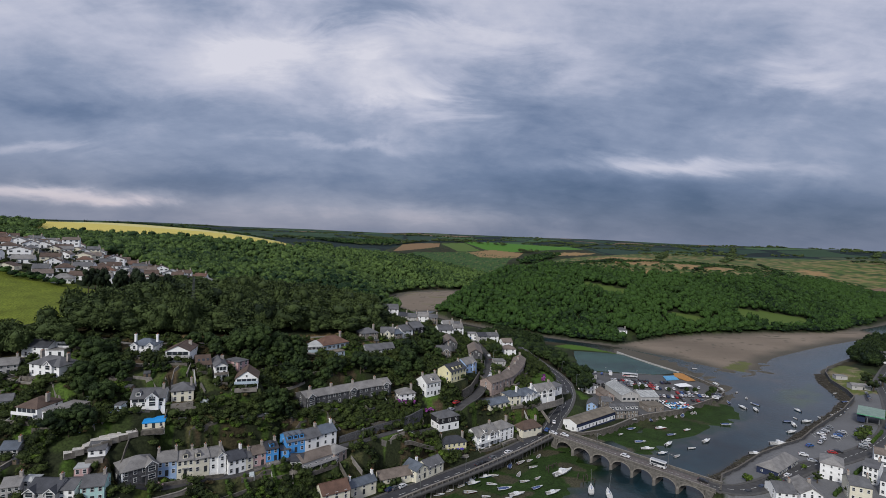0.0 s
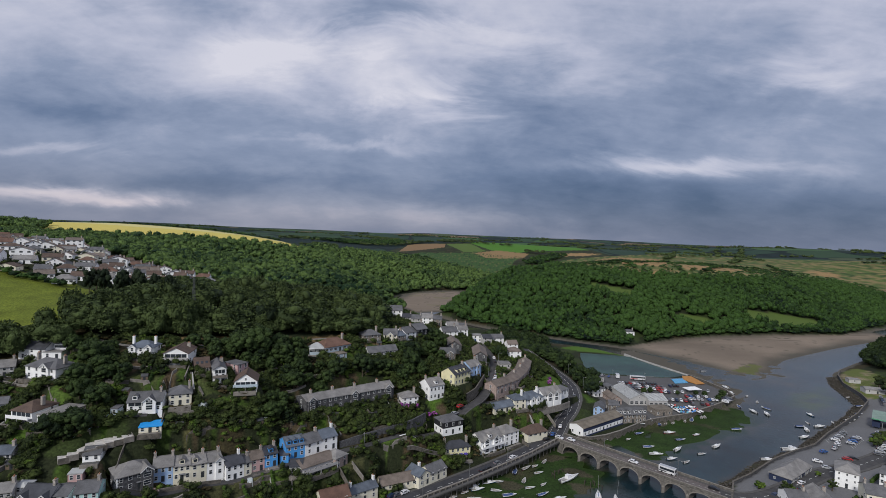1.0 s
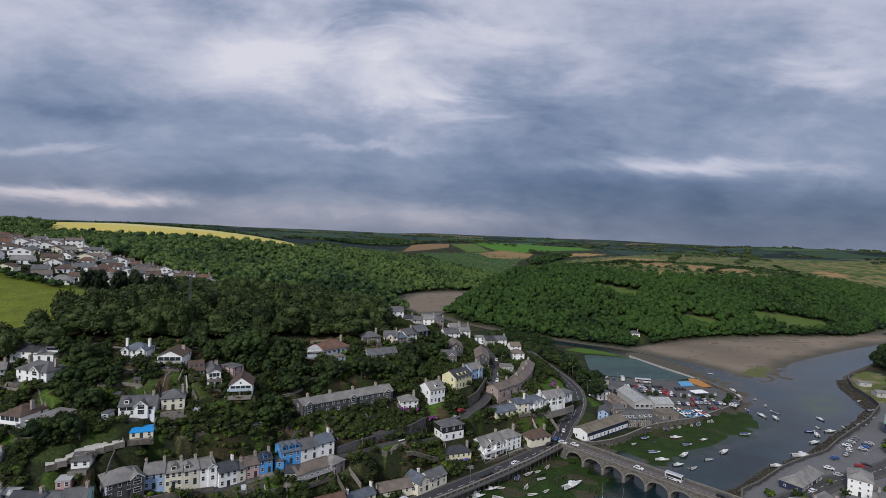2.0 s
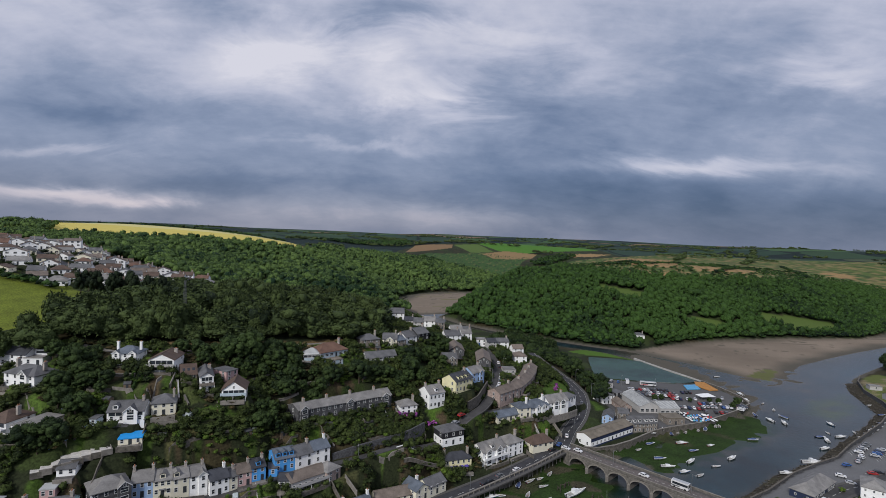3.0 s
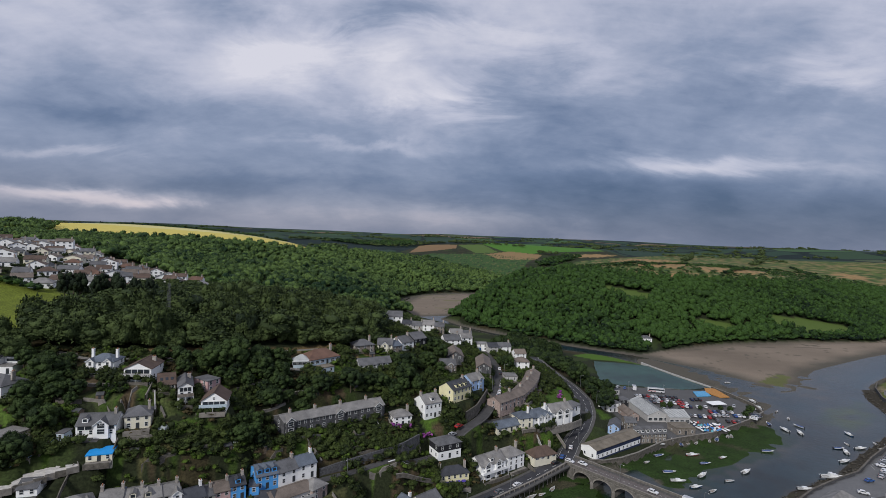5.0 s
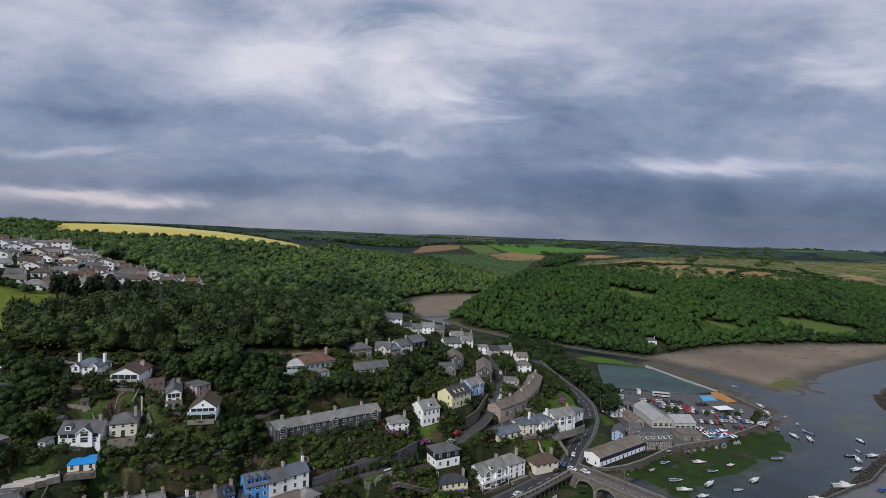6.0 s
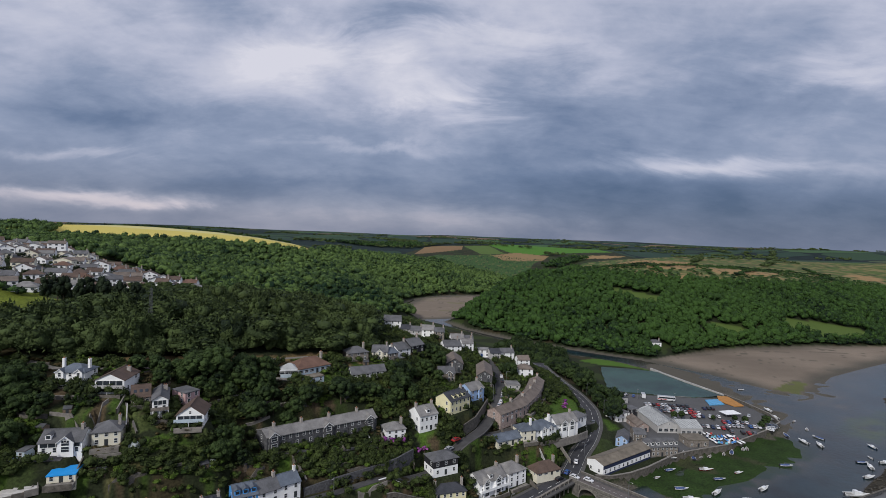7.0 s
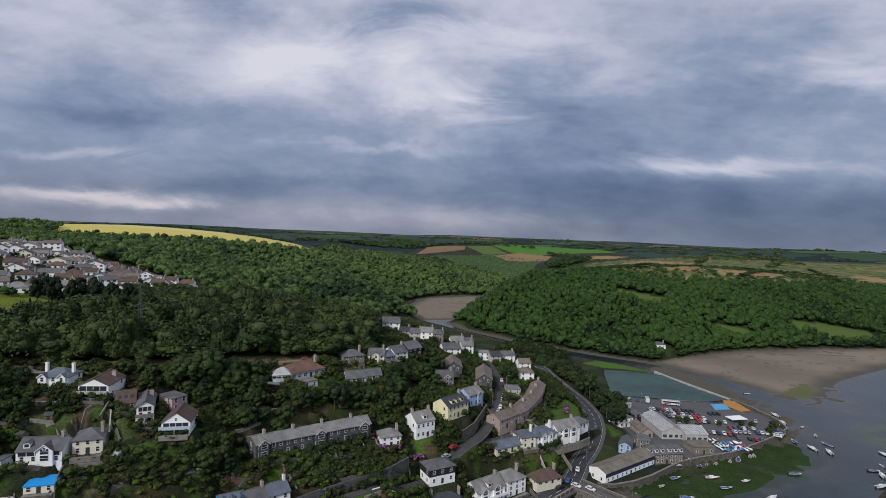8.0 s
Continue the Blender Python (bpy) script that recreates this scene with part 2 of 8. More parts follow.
def water_mat(name, color, rough, ripple, shallow=False):
    """Still water; where it is shallow the bed shows through by the attributes bed (colour) and depth."""
    m = mat(name, color, rough, vary=0.75, scale=0.02, spec=0.22)
    n, l = m.node_tree.nodes, m.node_tree.links
    b = n["Principled BSDF"]
    g, t, bp = n.new("ShaderNodeNewGeometry"), n.new("ShaderNodeTexNoise"), n.new("ShaderNodeBump")
    t.inputs["Scale"].default_value, t.inputs["Detail"].default_value = 0.35, 5
    bp.inputs["Strength"].default_value, bp.inputs["Distance"].default_value = 1.0, ripple
    l.new(g.outputs["Position"], t.inputs["Vector"]), l.new(t.outputs["Fac"], bp.inputs["Height"])
    l.new(bp.outputs[0], b.inputs["Normal"])
    if shallow:
        bed_colour, clear, x = n.new("ShaderNodeAttribute"), n.new("ShaderNodeAttribute"), n.new("ShaderNodeMix")
        bed_colour.attribute_name, clear.attribute_name = "bed", "clear"
        x.data_type = "RGBA"
        l.new(clear.outputs["Fac"], x.inputs[0]), l.new(b.inputs["Base Color"].links[0].from_socket, x.inputs[6]), l.new(bed_colour.outputs["Color"], x.inputs[7])
        l.new(x.outputs[2], b.inputs["Base Color"])
    return m


GROUND = ground_mat()
RIVER_WATER = water_mat("river_water", (0.009, 0.025, 0.033), 0.16, 0.14, True)
POND_WATER = water_mat("pond_water", (0.024, 0.060, 0.046), 0.24, 0.05)
LEAF_FAR = leaf_mat("woodland_leaves", (0.004, 0.013, 0.008), (0.056, 0.112, 0.024), 0.018)
# Woodland leaves with a break of sun on the far valley painted in.
LEAF_SUNLIT = leaf_mat("sunlit_wood_leaves", (0.013, 0.038, 0.015), (0.130, 0.200, 0.054), 0.024)
LEAF_NEAR = leaf_mat("hill_wood_leaves", (0.014, 0.026, 0.013), (0.084, 0.116, 0.038), 0.045)
LEAF_TREE = leaf_mat("tree_leaves", (0.011, 0.022, 0.011), (0.056, 0.088, 0.026), 0.08)
LEAF_PINE = leaf_mat("pine_needles", (0.008, 0.016, 0.009), (0.026, 0.040, 0.018), 0.2)
LEAF_BUSH = leaf_mat("shrub_leaves", (0.014, 0.024, 0.009), (0.072, 0.098, 0.026), 0.15)
LEAF_LIME = leaf_mat("bright_shrub_leaves", (0.022, 0.048, 0.008), (0.125, 0.190, 0.030), 0.15)
LEAF_DRY = leaf_mat("dry_scrub_leaves", (0.030, 0.026, 0.012), (0.150, 0.115, 0.050), 0.15)
LEAF_HEDGE = leaf_mat("clipped_hedge_leaves", (0.012, 0.032, 0.008), (0.075, 0.130, 0.024), 0.3)
BARK = mat("bark", (0.07, 0.055, 0.04), 0.9, vary=0.4, scale=1.5)


# ---- lie of the land: lines of known height, (x, y, z) along each ----
LINES_TOWN = [
    [(-60, 150, 4.5), (-15, 202, 4.5), (8, 222, 4.5), (36, 247, 4.5), (57, 266, 5), (66, 288, 6.5), (78, 310, 9), (88, 345, 11), (84, 375, 13), (74, 410, 14)],
    [(-95, 172, 22), (-70, 186, 20.5), (-45, 203, 20.5), (-13, 224, 22), (15, 253, 23.5), (24, 285, 26), (29, 320, 28), (31, 352, 29), (20, 388, 31)],
    [(-62, 222, 31), (-40, 235, 31), (-22, 246, 31), (-4, 257, 28), (10, 270, 31.5), (19, 290, 31)],
    [(-148, 198, 51), (-121, 209, 54), (-103, 208, 53), (-90, 208, 48), (-75, 208, 44), (-52, 225, 37)],
]
LINES_BANK = [
    [(-126, 174, 38), (-106, 189, 41), (-97, 195, 42), (-98, 179, 35.5), (-98, 163, 27)],
    [(-52, 256, 49), (-30, 275, 43.5), (-25, 294, 45.5), (-37, 382, 45.5)],
    [(32, 282, 23.3), (41, 293, 23.2), (52, 318, 23), (58, 341, 22.5), (49, 350, 26.5)],
    [(42, 275, 18), (51, 282, 17), (63, 292, 17), (72, 303, 16.5)],
    [(3, 303, 34.8), (8, 318, 36), (23, 316, 31), (-19, 302, 46.5), (-13, 310, 46), (-20, 372, 42.8), (-5, 364, 43), (5, 352, 38.5), (14, 367, 36.8), (7, 387, 36.5), (23, 374, 32), (40, 379, 30), (50, 371, 27.5)],
    [(-4, 213, 7), (9, 230, 6), (24, 249, 6), (35, 258, 6.5), (9, 236, 6.8), (3, 246, 14.5), (40, 270, 13)],
    [(-45, 192, 17), (-20, 205, 10), (-70, 170, 14), (-120, 150, 22)],
    [(-83, 240, 50), (-57, 298, 54), (-103, 275, 64), (-82, 342, 58), (-45, 320, 56), (-132, 245, 60), (-167, 229, 62)],
]
LINES_VILLAGE = [
    [(-210, 240, 60), (-200, 262, 64), (-196, 304, 66), (-230, 290, 68), (-203, 382, 66), (-210, 426, 63), (-197, 426, 61)],
    [(-259, 319, 72), (-229, 317, 71), (-268, 346, 80), (-301, 371, 89), (-303, 413, 82), (-309, 432, 89), (-255, 374, 76), (-292, 448, 76), (-256, 446, 68), (-400, 420, 100)],
    [(-164, 485, 43), (-110, 440, 40), (-250, 540, 45), (-150, 590, 20), (-60, 500, 22), (30, 440, 12), (80, 460, 6)],
]
LINES_HILLS = [
    [(-657, 800, 83), (-531, 800, 80), (-442, 800, 77), (-357, 790, 67), (-287, 790, 51), (-272, 850, 64), (-250, 880, 62), (-192, 860, 49), (-149, 830, 38), (-120, 800, 22)],
    [(-177, 1010, 40), (-132, 966, 22), (-103, 906, 4), (-136, 695, 36), (-95, 705, 26)],
    [(-301, 1250, 58), (-228, 1230, 57), (-143, 1200, 48), (-62, 1150, 34), (-11, 1110, 23), (25, 1080, 13), (47, 1040, 4)],
    [(-172, 1700, 58), (-98, 1700, 68), (-6, 1750, 76), (110, 1800, 82), (273, 1850, 79), (420, 1900, 78)],
    [(-78, 1400, 45), (13, 1400, 41), (104, 1400, 38), (173, 1350, 43), (239, 1500, 55), (121, 1250, 26), (53, 1200, 14), (90, 1120, 10)],
    [(21, 740, 14), (62, 770, 40), (103, 800, 56)],
    [(-290, 930, 79), (-390, 1000, 90), (-500, 1050, 98), (-700, 1080, 105), (-950, 1100, 108)],
    [(35, 692, 24), (78, 760, 42), (122, 790, 54), (200, 800, 60), (300, 800, 62), (400, 820, 61), (550, 880, 54), (720, 960, 40)],
    [(176, 670, 36), (300, 690, 34), (420, 730, 30), (560, 800, 28)],
    [(180, 900, 60), (330, 1050, 65), (600, 1200, 62), (900, 1300, 52)],
]
LINES_EAST = [
    [(100, 300, 4), (150, 330, 4), (185, 358, 4), (190, 390, 4), (130, 400, 4), (100, 350, 4.5), (140, 505, 3)],
    [(140, 222, 5), (170, 240, 5), (215, 265, 5), (255, 292, 5), (300, 350, 4.5), (350, 430, 4.5), (400, 470, 6)],
    [(110, 160, 5), (220, 200, 8), (330, 260, 12), (500, 420, 20), (620, 560, 24)],
    [(-200, 120, 35), (-260, 200, 62), (-350, 300, 88), (0, 100, 4)],
]
RIVER = [(-70, 140), (-20, 193), (-1, 210), (13, 222), (29, 237), (45, 251), (61, 267), (75, 271), (90, 281), (100, 288), (118, 304), (130, 311), (152, 321), (174, 337),
         (191, 350), (203, 362), (206, 378), (202, 400), (198, 420), (175, 474), (170, 488), (149, 513), (128, 524), (104, 535), (60, 575), (0, 640), (-50, 694), (-79, 742),
         (-95, 800), (-85, 879), (-58, 933), (-21, 972), (60, 1000), (110, 960), (72, 890), (32, 800), (3, 730), (-12, 688), (13, 647), (32, 628), (73, 589), (110, 569), (149, 546),
         (184, 530), (214, 551)]
RIVER += [(289, 597), (359, 622), (436, 642), (500, 655), (546, 686), (603, 723), (664, 764), (820, 850), (1020, 960), (1040, 920), (830, 780), (640, 670), (537, 600),
          (394, 493), (347, 456), (314, 409), (304, 379), (296, 363), (266, 334), (219, 296), (200, 279), (184, 270), (165, 258), (143, 240), (131, 232), (118, 214),
          (90, 180), (50, 120)]
POND = [(116, 421), (120, 445), (124, 470), (128, 486), (151, 484), (172, 478), (184, 446), (197, 419), (172, 409), (146, 410), (122, 412)]


def inside(poly, x, y):
    """Which of the places x, y (arrays) lie inside the outline poly."""
    hit = np.zeros(np.shape(x), bool)
    for (x0, y0), (x1, y1) in zip(poly, poly[1:] + poly[:1]):
        if y0 != y1:
            hit ^= ((y0 > y) != (y1 > y)) & (x < (x1 - x0) * (y - y0) / (y1 - y0) + x0)
    return hit


def away(poly, x, y, closed=True):
    """Distance of the places x, y from the line poly."""
    best = np.full(np.shape(x), 1e9)
    for (x0, y0), (x1, y1) in zip(poly, poly[1:] + (poly[:1] if closed else [])):
        dx, dy = x1 - x0, y1 - y0
        s = np.clip(((x - x0) * dx + (y - y0) * dy) / (dx * dx + dy * dy + 1e-9), 0, 1)
        best = np.minimum(best, np.hypot(x - x0 - s * dx, y - y0 - s * dy))
    return best


def _spots():
    out = []
    for line in LINES_TOWN + LINES_BANK + LINES_VILLAGE + LINES_HILLS + LINES_EAST:
        out += line
        for a, b in zip(line, line[1:]):
            n = int(math.hypot(a[0] - b[0], a[1] - b[1]) // 45)
            out += [tuple(a[k] + (b[k] - a[k]) * (i + 1) / (n + 1) for k in range(3)) for i in range(n)]
    for a, b in zip(RIVER, RIVER[1:]):
        if min(a[1], b[1]) > 480 or max(a[0], b[0]) > 250:
            out.append((a[0], a[1], 1.2))
    for a in range(0, 360, 12):
        out.append((2100 * math.sin(radians(a)), 1500 + 2100 * math.cos(radians(a)), 80))
    return np.array(out, float)


SPOTS = _spots()
_d = np.hypot(SPOTS[:, None, 0] - SPOTS[None, :, 0], SPOTS[:, None, 1] - SPOTS[None, :, 1])
_w = np.linalg.solve(-_d + 1.5 * np.eye(len(SPOTS)), SPOTS[:, 2] - 50)


def land(x, y):
    """Height of the dry land, from the lines of known height, with rolling country beyond them."""
    x, y = np.asarray(x, float), np.asarray(y, float)
    z = np.full(x.shape, 50.0)
    for (px, py, _), w in zip(SPOTS, _w):
        z -= w * np.hypot(x - px, y - py)
    far = np.clip((np.hypot(x - 50, y - 500) - 900) / 700, 0, 1)
    far = far * far * (3 - 2 * far) * np.clip(np.hypot(x - 80, y - 1550) / 300 - 1.2, 0, 1)
    r = np.hypot(x, y)
    roll = 68 + 15 * np.sin(x / 430 + 1.3) * np.sin(y / 520 + 0.4) + 11 * np.sin(x / 190 + y / 330) * np.cos(y / 260 - x / 900) + 0.0075 * np.clip(r - 1500, 0, 3500)
    edge = np.clip((r - 3700) / 1000, 0, 1)
    roll += edge * (98 + 5 * np.sin(np.arctan2(x, y) * 9) + 3 * np.sin(np.arctan2(x, y) * 23 + 1) - roll)
    return z * (1 - far) + roll * far


BANKS = [[(-6, 204), (12, 221), (45, 250), (60, 264), (70, 258), (79, 244), (70, 226), (56, 212), (40, 196), (10, 190)], [(92, 282), (150, 318), (198, 352), (203, 338), (196, 322), (176, 308), (150, 292), (122, 268), (104, 262)],
         [(240, 362), (258, 384), (300, 408), (284, 376), (252, 352)]]
FLATS = [[(186, 531), (210, 552), (289, 596), (359, 621), (436, 641), (560, 684), (562, 650), (490, 618), (418, 574), (368, 540), (320, 506), (290, 474), (264, 438), (252, 450), (228, 492), (206, 512)],
         [(-60, 700), (-80, 800), (-60, 920), (20, 980), (50, 850), (0, 730)], [(204, 384), (214, 418), (210, 450), (200, 484), (182, 506), (174, 480), (196, 424)]]


ROCKY = [(131, 232), (143, 240), (165, 258), (184, 270), (200, 279), (219, 296), (266, 334), (296, 363), (304, 379), (314, 409), (330, 436)]


def bed(x, y):
    """Height of the river bed: mud flats and weed banks just clear of the low water, the channel below it."""
    z = np.full(np.shape(x), -0.9)
    for poly, top, soft in [(p, 0.40, 14) for p in BANKS[:2]] + [(BANKS[2], 0.06, 20)] + [(p, 0.85, 52) for p in FLATS]:
        d = away(poly, x, y) * np.where(inside(poly, x, y), 1, -1)
        z = np.maximum(z, -0.9 + (top + 0.9) * np.clip(d / soft * 0.5 + 0.6, 0, 1))
    shore = away(RIVER, x, y)
    rocky = away(ROCKY, x, y, False)
    z = np.maximum(z, 2.3 - rocky * 0.30)
    z = np.maximum(z, 0.8 - shore * 0.16)
    return z + 0.10 * np.sin(x / 7.0 + 2 * np.sin(y / 11)) * np.sin(y / 8.0) * (y < 480) + 0.15 * np.sin(x / 4.3 + 3 * np.sin(y / 7.1)) * np.sin(y / 5.2 + 2 * np.sin(x / 9.7)) * (z < 0.3) * (y < 480)


def ground_height(x, y):
    x, y = np.asarray(x, float), np.asarray(y, float)
    z = land(x, y)
    wet = inside(RIVER, x, y)
    low = np.where(wet, bed(x, y), z)
    z = np.where(wet, low, np.maximum(z, 1.5))
    return np.where(inside(POND, x, y), 1.0, z)


def height(x, y):
    return float(ground_height(np.array([x], float), np.array([y], float))[0])


# ---- ground, water and woods ----
def mesh_of(name, verts, faces, material, smooth=False):
    me = bpy.data.meshes.new(name)
    me.from_pydata([tuple(v) for v in verts], [], [tuple(f) for f in faces])
    me.materials.append(material)
    if smooth:
        me.polygons.foreach_set("use_smooth", [True] * len(me.polygons))
    me.update()
    return me


def fast_mesh(name, verts, tris, material, smooth=False):
    """A mesh of triangles from arrays."""
    me = bpy.data.meshes.new(name)
    me.vertices.add(len(verts))
    me.vertices.foreach_set("co", np.asarray(verts, np.float32).ravel())
    me.loops.add(len(tris) * 3)
    me.loops.foreach_set("vertex_index", np.asarray(tris, np.int32).ravel())
    me.polygons.add(len(tris))
    me.polygons.foreach_set("loop_start", np.arange(0, len(tris) * 3, 3, dtype=np.int32))
    me.polygons.foreach_set("use_smooth", np.full(len(tris), smooth))
    me.materials.append(material)
    me.update(calc_edges=True)
    return me


def steps(*runs):
    """Grid lines: runs of (from, to, step)."""
    out = []
    for a, b, s in runs:
        out += list(np.arange(a, b, s))
    return np.array(out + [runs[-1][1]])


GX = steps((-4900, -1500, 85), (-1500, -450, 25), (-450, -240, 7), (-240, -180, 2.5), (-180, 90, 1.25), (90, 320, 2.5), (320, 580, 4), (580, 700, 8), (700, 1500, 14), (1500, 2400, 40), (2400, 4900, 85))
GY = steps((-4900, -300, 200), (-300, 130, 20), (130, 152.5, 2.5), (152.5, 302.5, 1.25), (302.5, 440, 2.5), (440, 700, 4), (700, 1150, 6), (1150, 2000, 12), (2000, 3000, 35), (3000, 4900, 85))
gx, gy = np.meshgrid(GX, GY)
gz = ground_height(gx, gy)
fx, fy = gx.ravel(), gy.ravel()
nx, ny = len(GX), len(GY)
base = np.arange(nx * ny).reshape(ny, nx)
quads = np.stack([base[:-1, :-1], base[:-1, 1:], base[1:, 1:], base[1:, :-1]], -1).reshape(-1, 4)
tris = np.concatenate([quads[:, [0, 1, 2]], quads[:, [0, 2, 3]]])
ground_mesh = fast_mesh("ground", np.stack([fx, fy, gz.ravel()], -1), tris, GROUND, True)

TAN_STRIP = [(-118, 224), (-88, 242), (-60, 260), (-40, 274), (-34, 288), (-50, 288), (-70, 272), (-94, 254), (-124, 232)]
CLEARINGS = [[(200, 728), (254, 706), (256, 700), (232, 668), (190, 700)], [(384, 668), (404, 700), (440, 706), (500, 708), (520, 694), (440, 652)], [(282, 640), (296, 654), (330, 654), (340, 644), (312, 624)]]
GREEN_FIELD = [(-175, 245), (-182, 290), (-205, 312), (-300, 330), (-420, 330), (-420, 230), (-240, 215)]
YELLOW_FIELD = [(-284, 892), (-330, 910), (-420, 874), (-520, 862), (-640, 836), (-800, 800), (-1000, 760), (-1000, 1500), (-700, 1400), (-480, 1200), (-330, 1040), (-275, 960)]
MOOR = [(150, 850), (225, 790), (300, 768), (400, 790), (560, 862), (760, 985), (960, 1100), (1300, 1500), (700, 1650), (300, 1350), (170, 1050)]
CARPARK = [(96, 296), (118, 307), (152, 323), (190, 352), (202, 363), (204, 385), (196, 412), (172, 407), (140, 407), (108, 408), (100, 370), (104, 335)]
EAST_LAND = [(131, 232), (165, 258), (219, 296), (266, 334), (296, 363), (314, 400), (350, 400), (300, 320), (240, 250), (190, 200), (118, 205)]
GREEN_STRIP = [(112, 505), (130, 520), (149, 511), (170, 487), (150, 490), (128, 490)]
LAWNS = [[(60, 300), (75, 318), (80, 345), (72, 352), (62, 330), (56, 312)], [(92, 322), (98, 330), (97, 342), (91, 336)], [(-86, 197), (-80, 201), (-82, 204), (-88, 200)], [(-140, 168), (-128, 170), (-130, 176), (-140, 175)],
         [(-4, 250), (4, 254), (1, 258), (-7, 254)], [(-52, 214), (-30, 226), (-26, 231), (-48, 219)]]
SCRUB = [[(-58, 212), (-36, 222), (-16, 232), (-14, 226), (-40, 212)], [(-150, 216), (-100, 228), (-62, 262), (-50, 278), (-48, 270), (-70, 250), (-100, 218), (-140, 210)], [(-76, 246), (-58, 262), (-50, 276), (-62, 272)], [(-128, 180), (-112, 182), (-112, 190), (-126, 190)]]
cover = np.empty((len(fx), 3))
cover[:] = (0.027, 0.034, 0.015)
noise_low = np.sin(fx / 13.0 + 2 * np.sin(fy / 17.0)) * np.sin(fy / 11.0 + 1.5 * np.sin(fx / 23.0))
cover[noise_low > 0.62] = (0.052, 0.044, 0.022)
cover[noise_low < -0.5] = (0.042, 0.060, 0.018)
wet = inside(RIVER, fx, fy)
mud = np.array((0.255, 0.205, 0.156))
cover[wet] = (0.120, 0.108, 0.085)
for poly in FLATS[:2]:
    edge = (away(poly, fx, fy) * np.where(inside(poly, fx, fy), 1, -1))
    share = (np.clip(edge / 16 + 0.25 + 0.2 * noise_low, 0, 1) * wet)[:, None]
    cover = cover * (1 - share) + mud * share
soft_mud = np.sin(fx / 31.0 + 1.4 * np.sin(fy / 47.0)) * np.sin(fy / 38.0 + fx / 90.0)
cover[inside(FLATS[0], fx, fy)] *= (1 + 0.16 * soft_mud[inside(FLATS[0], fx, fy)])[:, None]
for poly in BANKS:
    d = (away(poly, fx, fy) * np.where(inside(poly, fx, fy), 1, -1) + 3.5 + 4 * noise_low + 3 * np.sin(fx / 3.1) * np.sin(fy / 2.7) > 0) & wet
    cover[d] = (0.029, 0.056, 0.012) if poly is not BANKS[2] else (0.085, 0.125, 0.022)
    cover[d & (noise_low > 0.72)] = (0.052, 0.060, 0.026)
cover[wet & (away(ROCKY, fx, fy, False) < 9)] = (0.060, 0.052, 0.038)
weedy = np.sin(fx / 5.1 + 1.7 * np.sin(fy / 6.3)) * np.sin(fy / 4.7)
cover[wet & (fy < 262) & (weedy > 0.55)] = (0.075, 0.070, 0.042)
cover[inside([(262, 438), (290, 474), (282, 480), (252, 452)], fx, fy)] = (0.15, 0.16, 0.06)
for poly, c in [(p, (0.075, 0.135, 0.020)) for p in LAWNS] + [(p, (0.100, 0.150, 0.034)) for p in CLEARINGS] + [(p, (0.060, 0.050, 0.024)) for p in SCRUB]:
    cover[inside(poly, fx, fy)] = c
for poly, c in [(GREEN_FIELD, (0.150, 0.185, 0.024)), (YELLOW_FIELD, (0.60, 0.50, 0.13)), (MOOR, (0.095, 0.140, 0.036)), (CARPARK, (0.135, 0.133, 0.133)), (EAST_LAND, (0.190, 0.190, 0.193)), (GREEN_STRIP, (0.085, 0.165, 0.022))]:
    cover[inside(poly, fx, fy)] = c
moor = inside(MOOR, fx, fy)
cover[inside(YELLOW_FIELD, fx, fy) & (fy > 985 - (fx + 300) * 0.06) & (fx < -330)] = (0.62, 0.56, 0.24)

def mottle(x, y, size, seed):
    """Uneven patches about size metres across, from -1 to 1, in three scales."""
    rnd = np.random.default_rng(seed)
    out = np.zeros(np.shape(x))
    for octave in range(3):
        w = np.zeros(np.shape(x))
        for _ in range(5):
            a, ph = rnd.uniform(0, 6.28), rnd.uniform(0, 6.28)
            k = 6.28 / (size / 2 ** octave) * rnd.uniform(0.6, 1.4)
            w = w + np.sin(x * math.cos(a) * k + y * math.sin(a) * k + ph + 1.3 * w)
        out += w / 3.2 / 2 ** (octave * 0.6)
    return np.clip(out / 1.6, -1, 1)


heath, gorse = mottle(fx, fy, 70.0, 3), mottle(fx, fy, 34.0, 4)
cover[moor & (heath > 0.10)] = (0.25, 0.20, 0.085)
cover[moor & (gorse < -0.34)] = (0.040, 0.075, 0.022)
cover[moor & (gorse > 0.55)] = (0.13, 0.14, 0.045)
HEATH_BARE = [[(372, 1304), (469, 1425), (561, 1357), (430, 1000), (354, 858), (290, 882)], [(294, 797), (332, 818), (330, 797), (295, 784)], [(361, 795), (393, 813), (390, 794), (363, 781)], [(389, 908), (460, 968), (598, 1024), (501, 899), (398, 858)],
              [(511, 838), (606, 906), (600, 886), (511, 827)], [(858, 1248), (907, 1252), (913, 1207), (869, 1160), (842, 1180)], [(310, 1533), (402, 1578), (464, 1561), (390, 1466), (312, 1467)]]
for poly in HEATH_BARE:
    ragged = away(poly, fx, fy) * np.where(inside(poly, fx, fy), 1, -1) + 14 * gorse
    cover[(ragged > 0) & ((gorse > -0.6) | ~moor)] = (0.36, 0.235, 0.105)
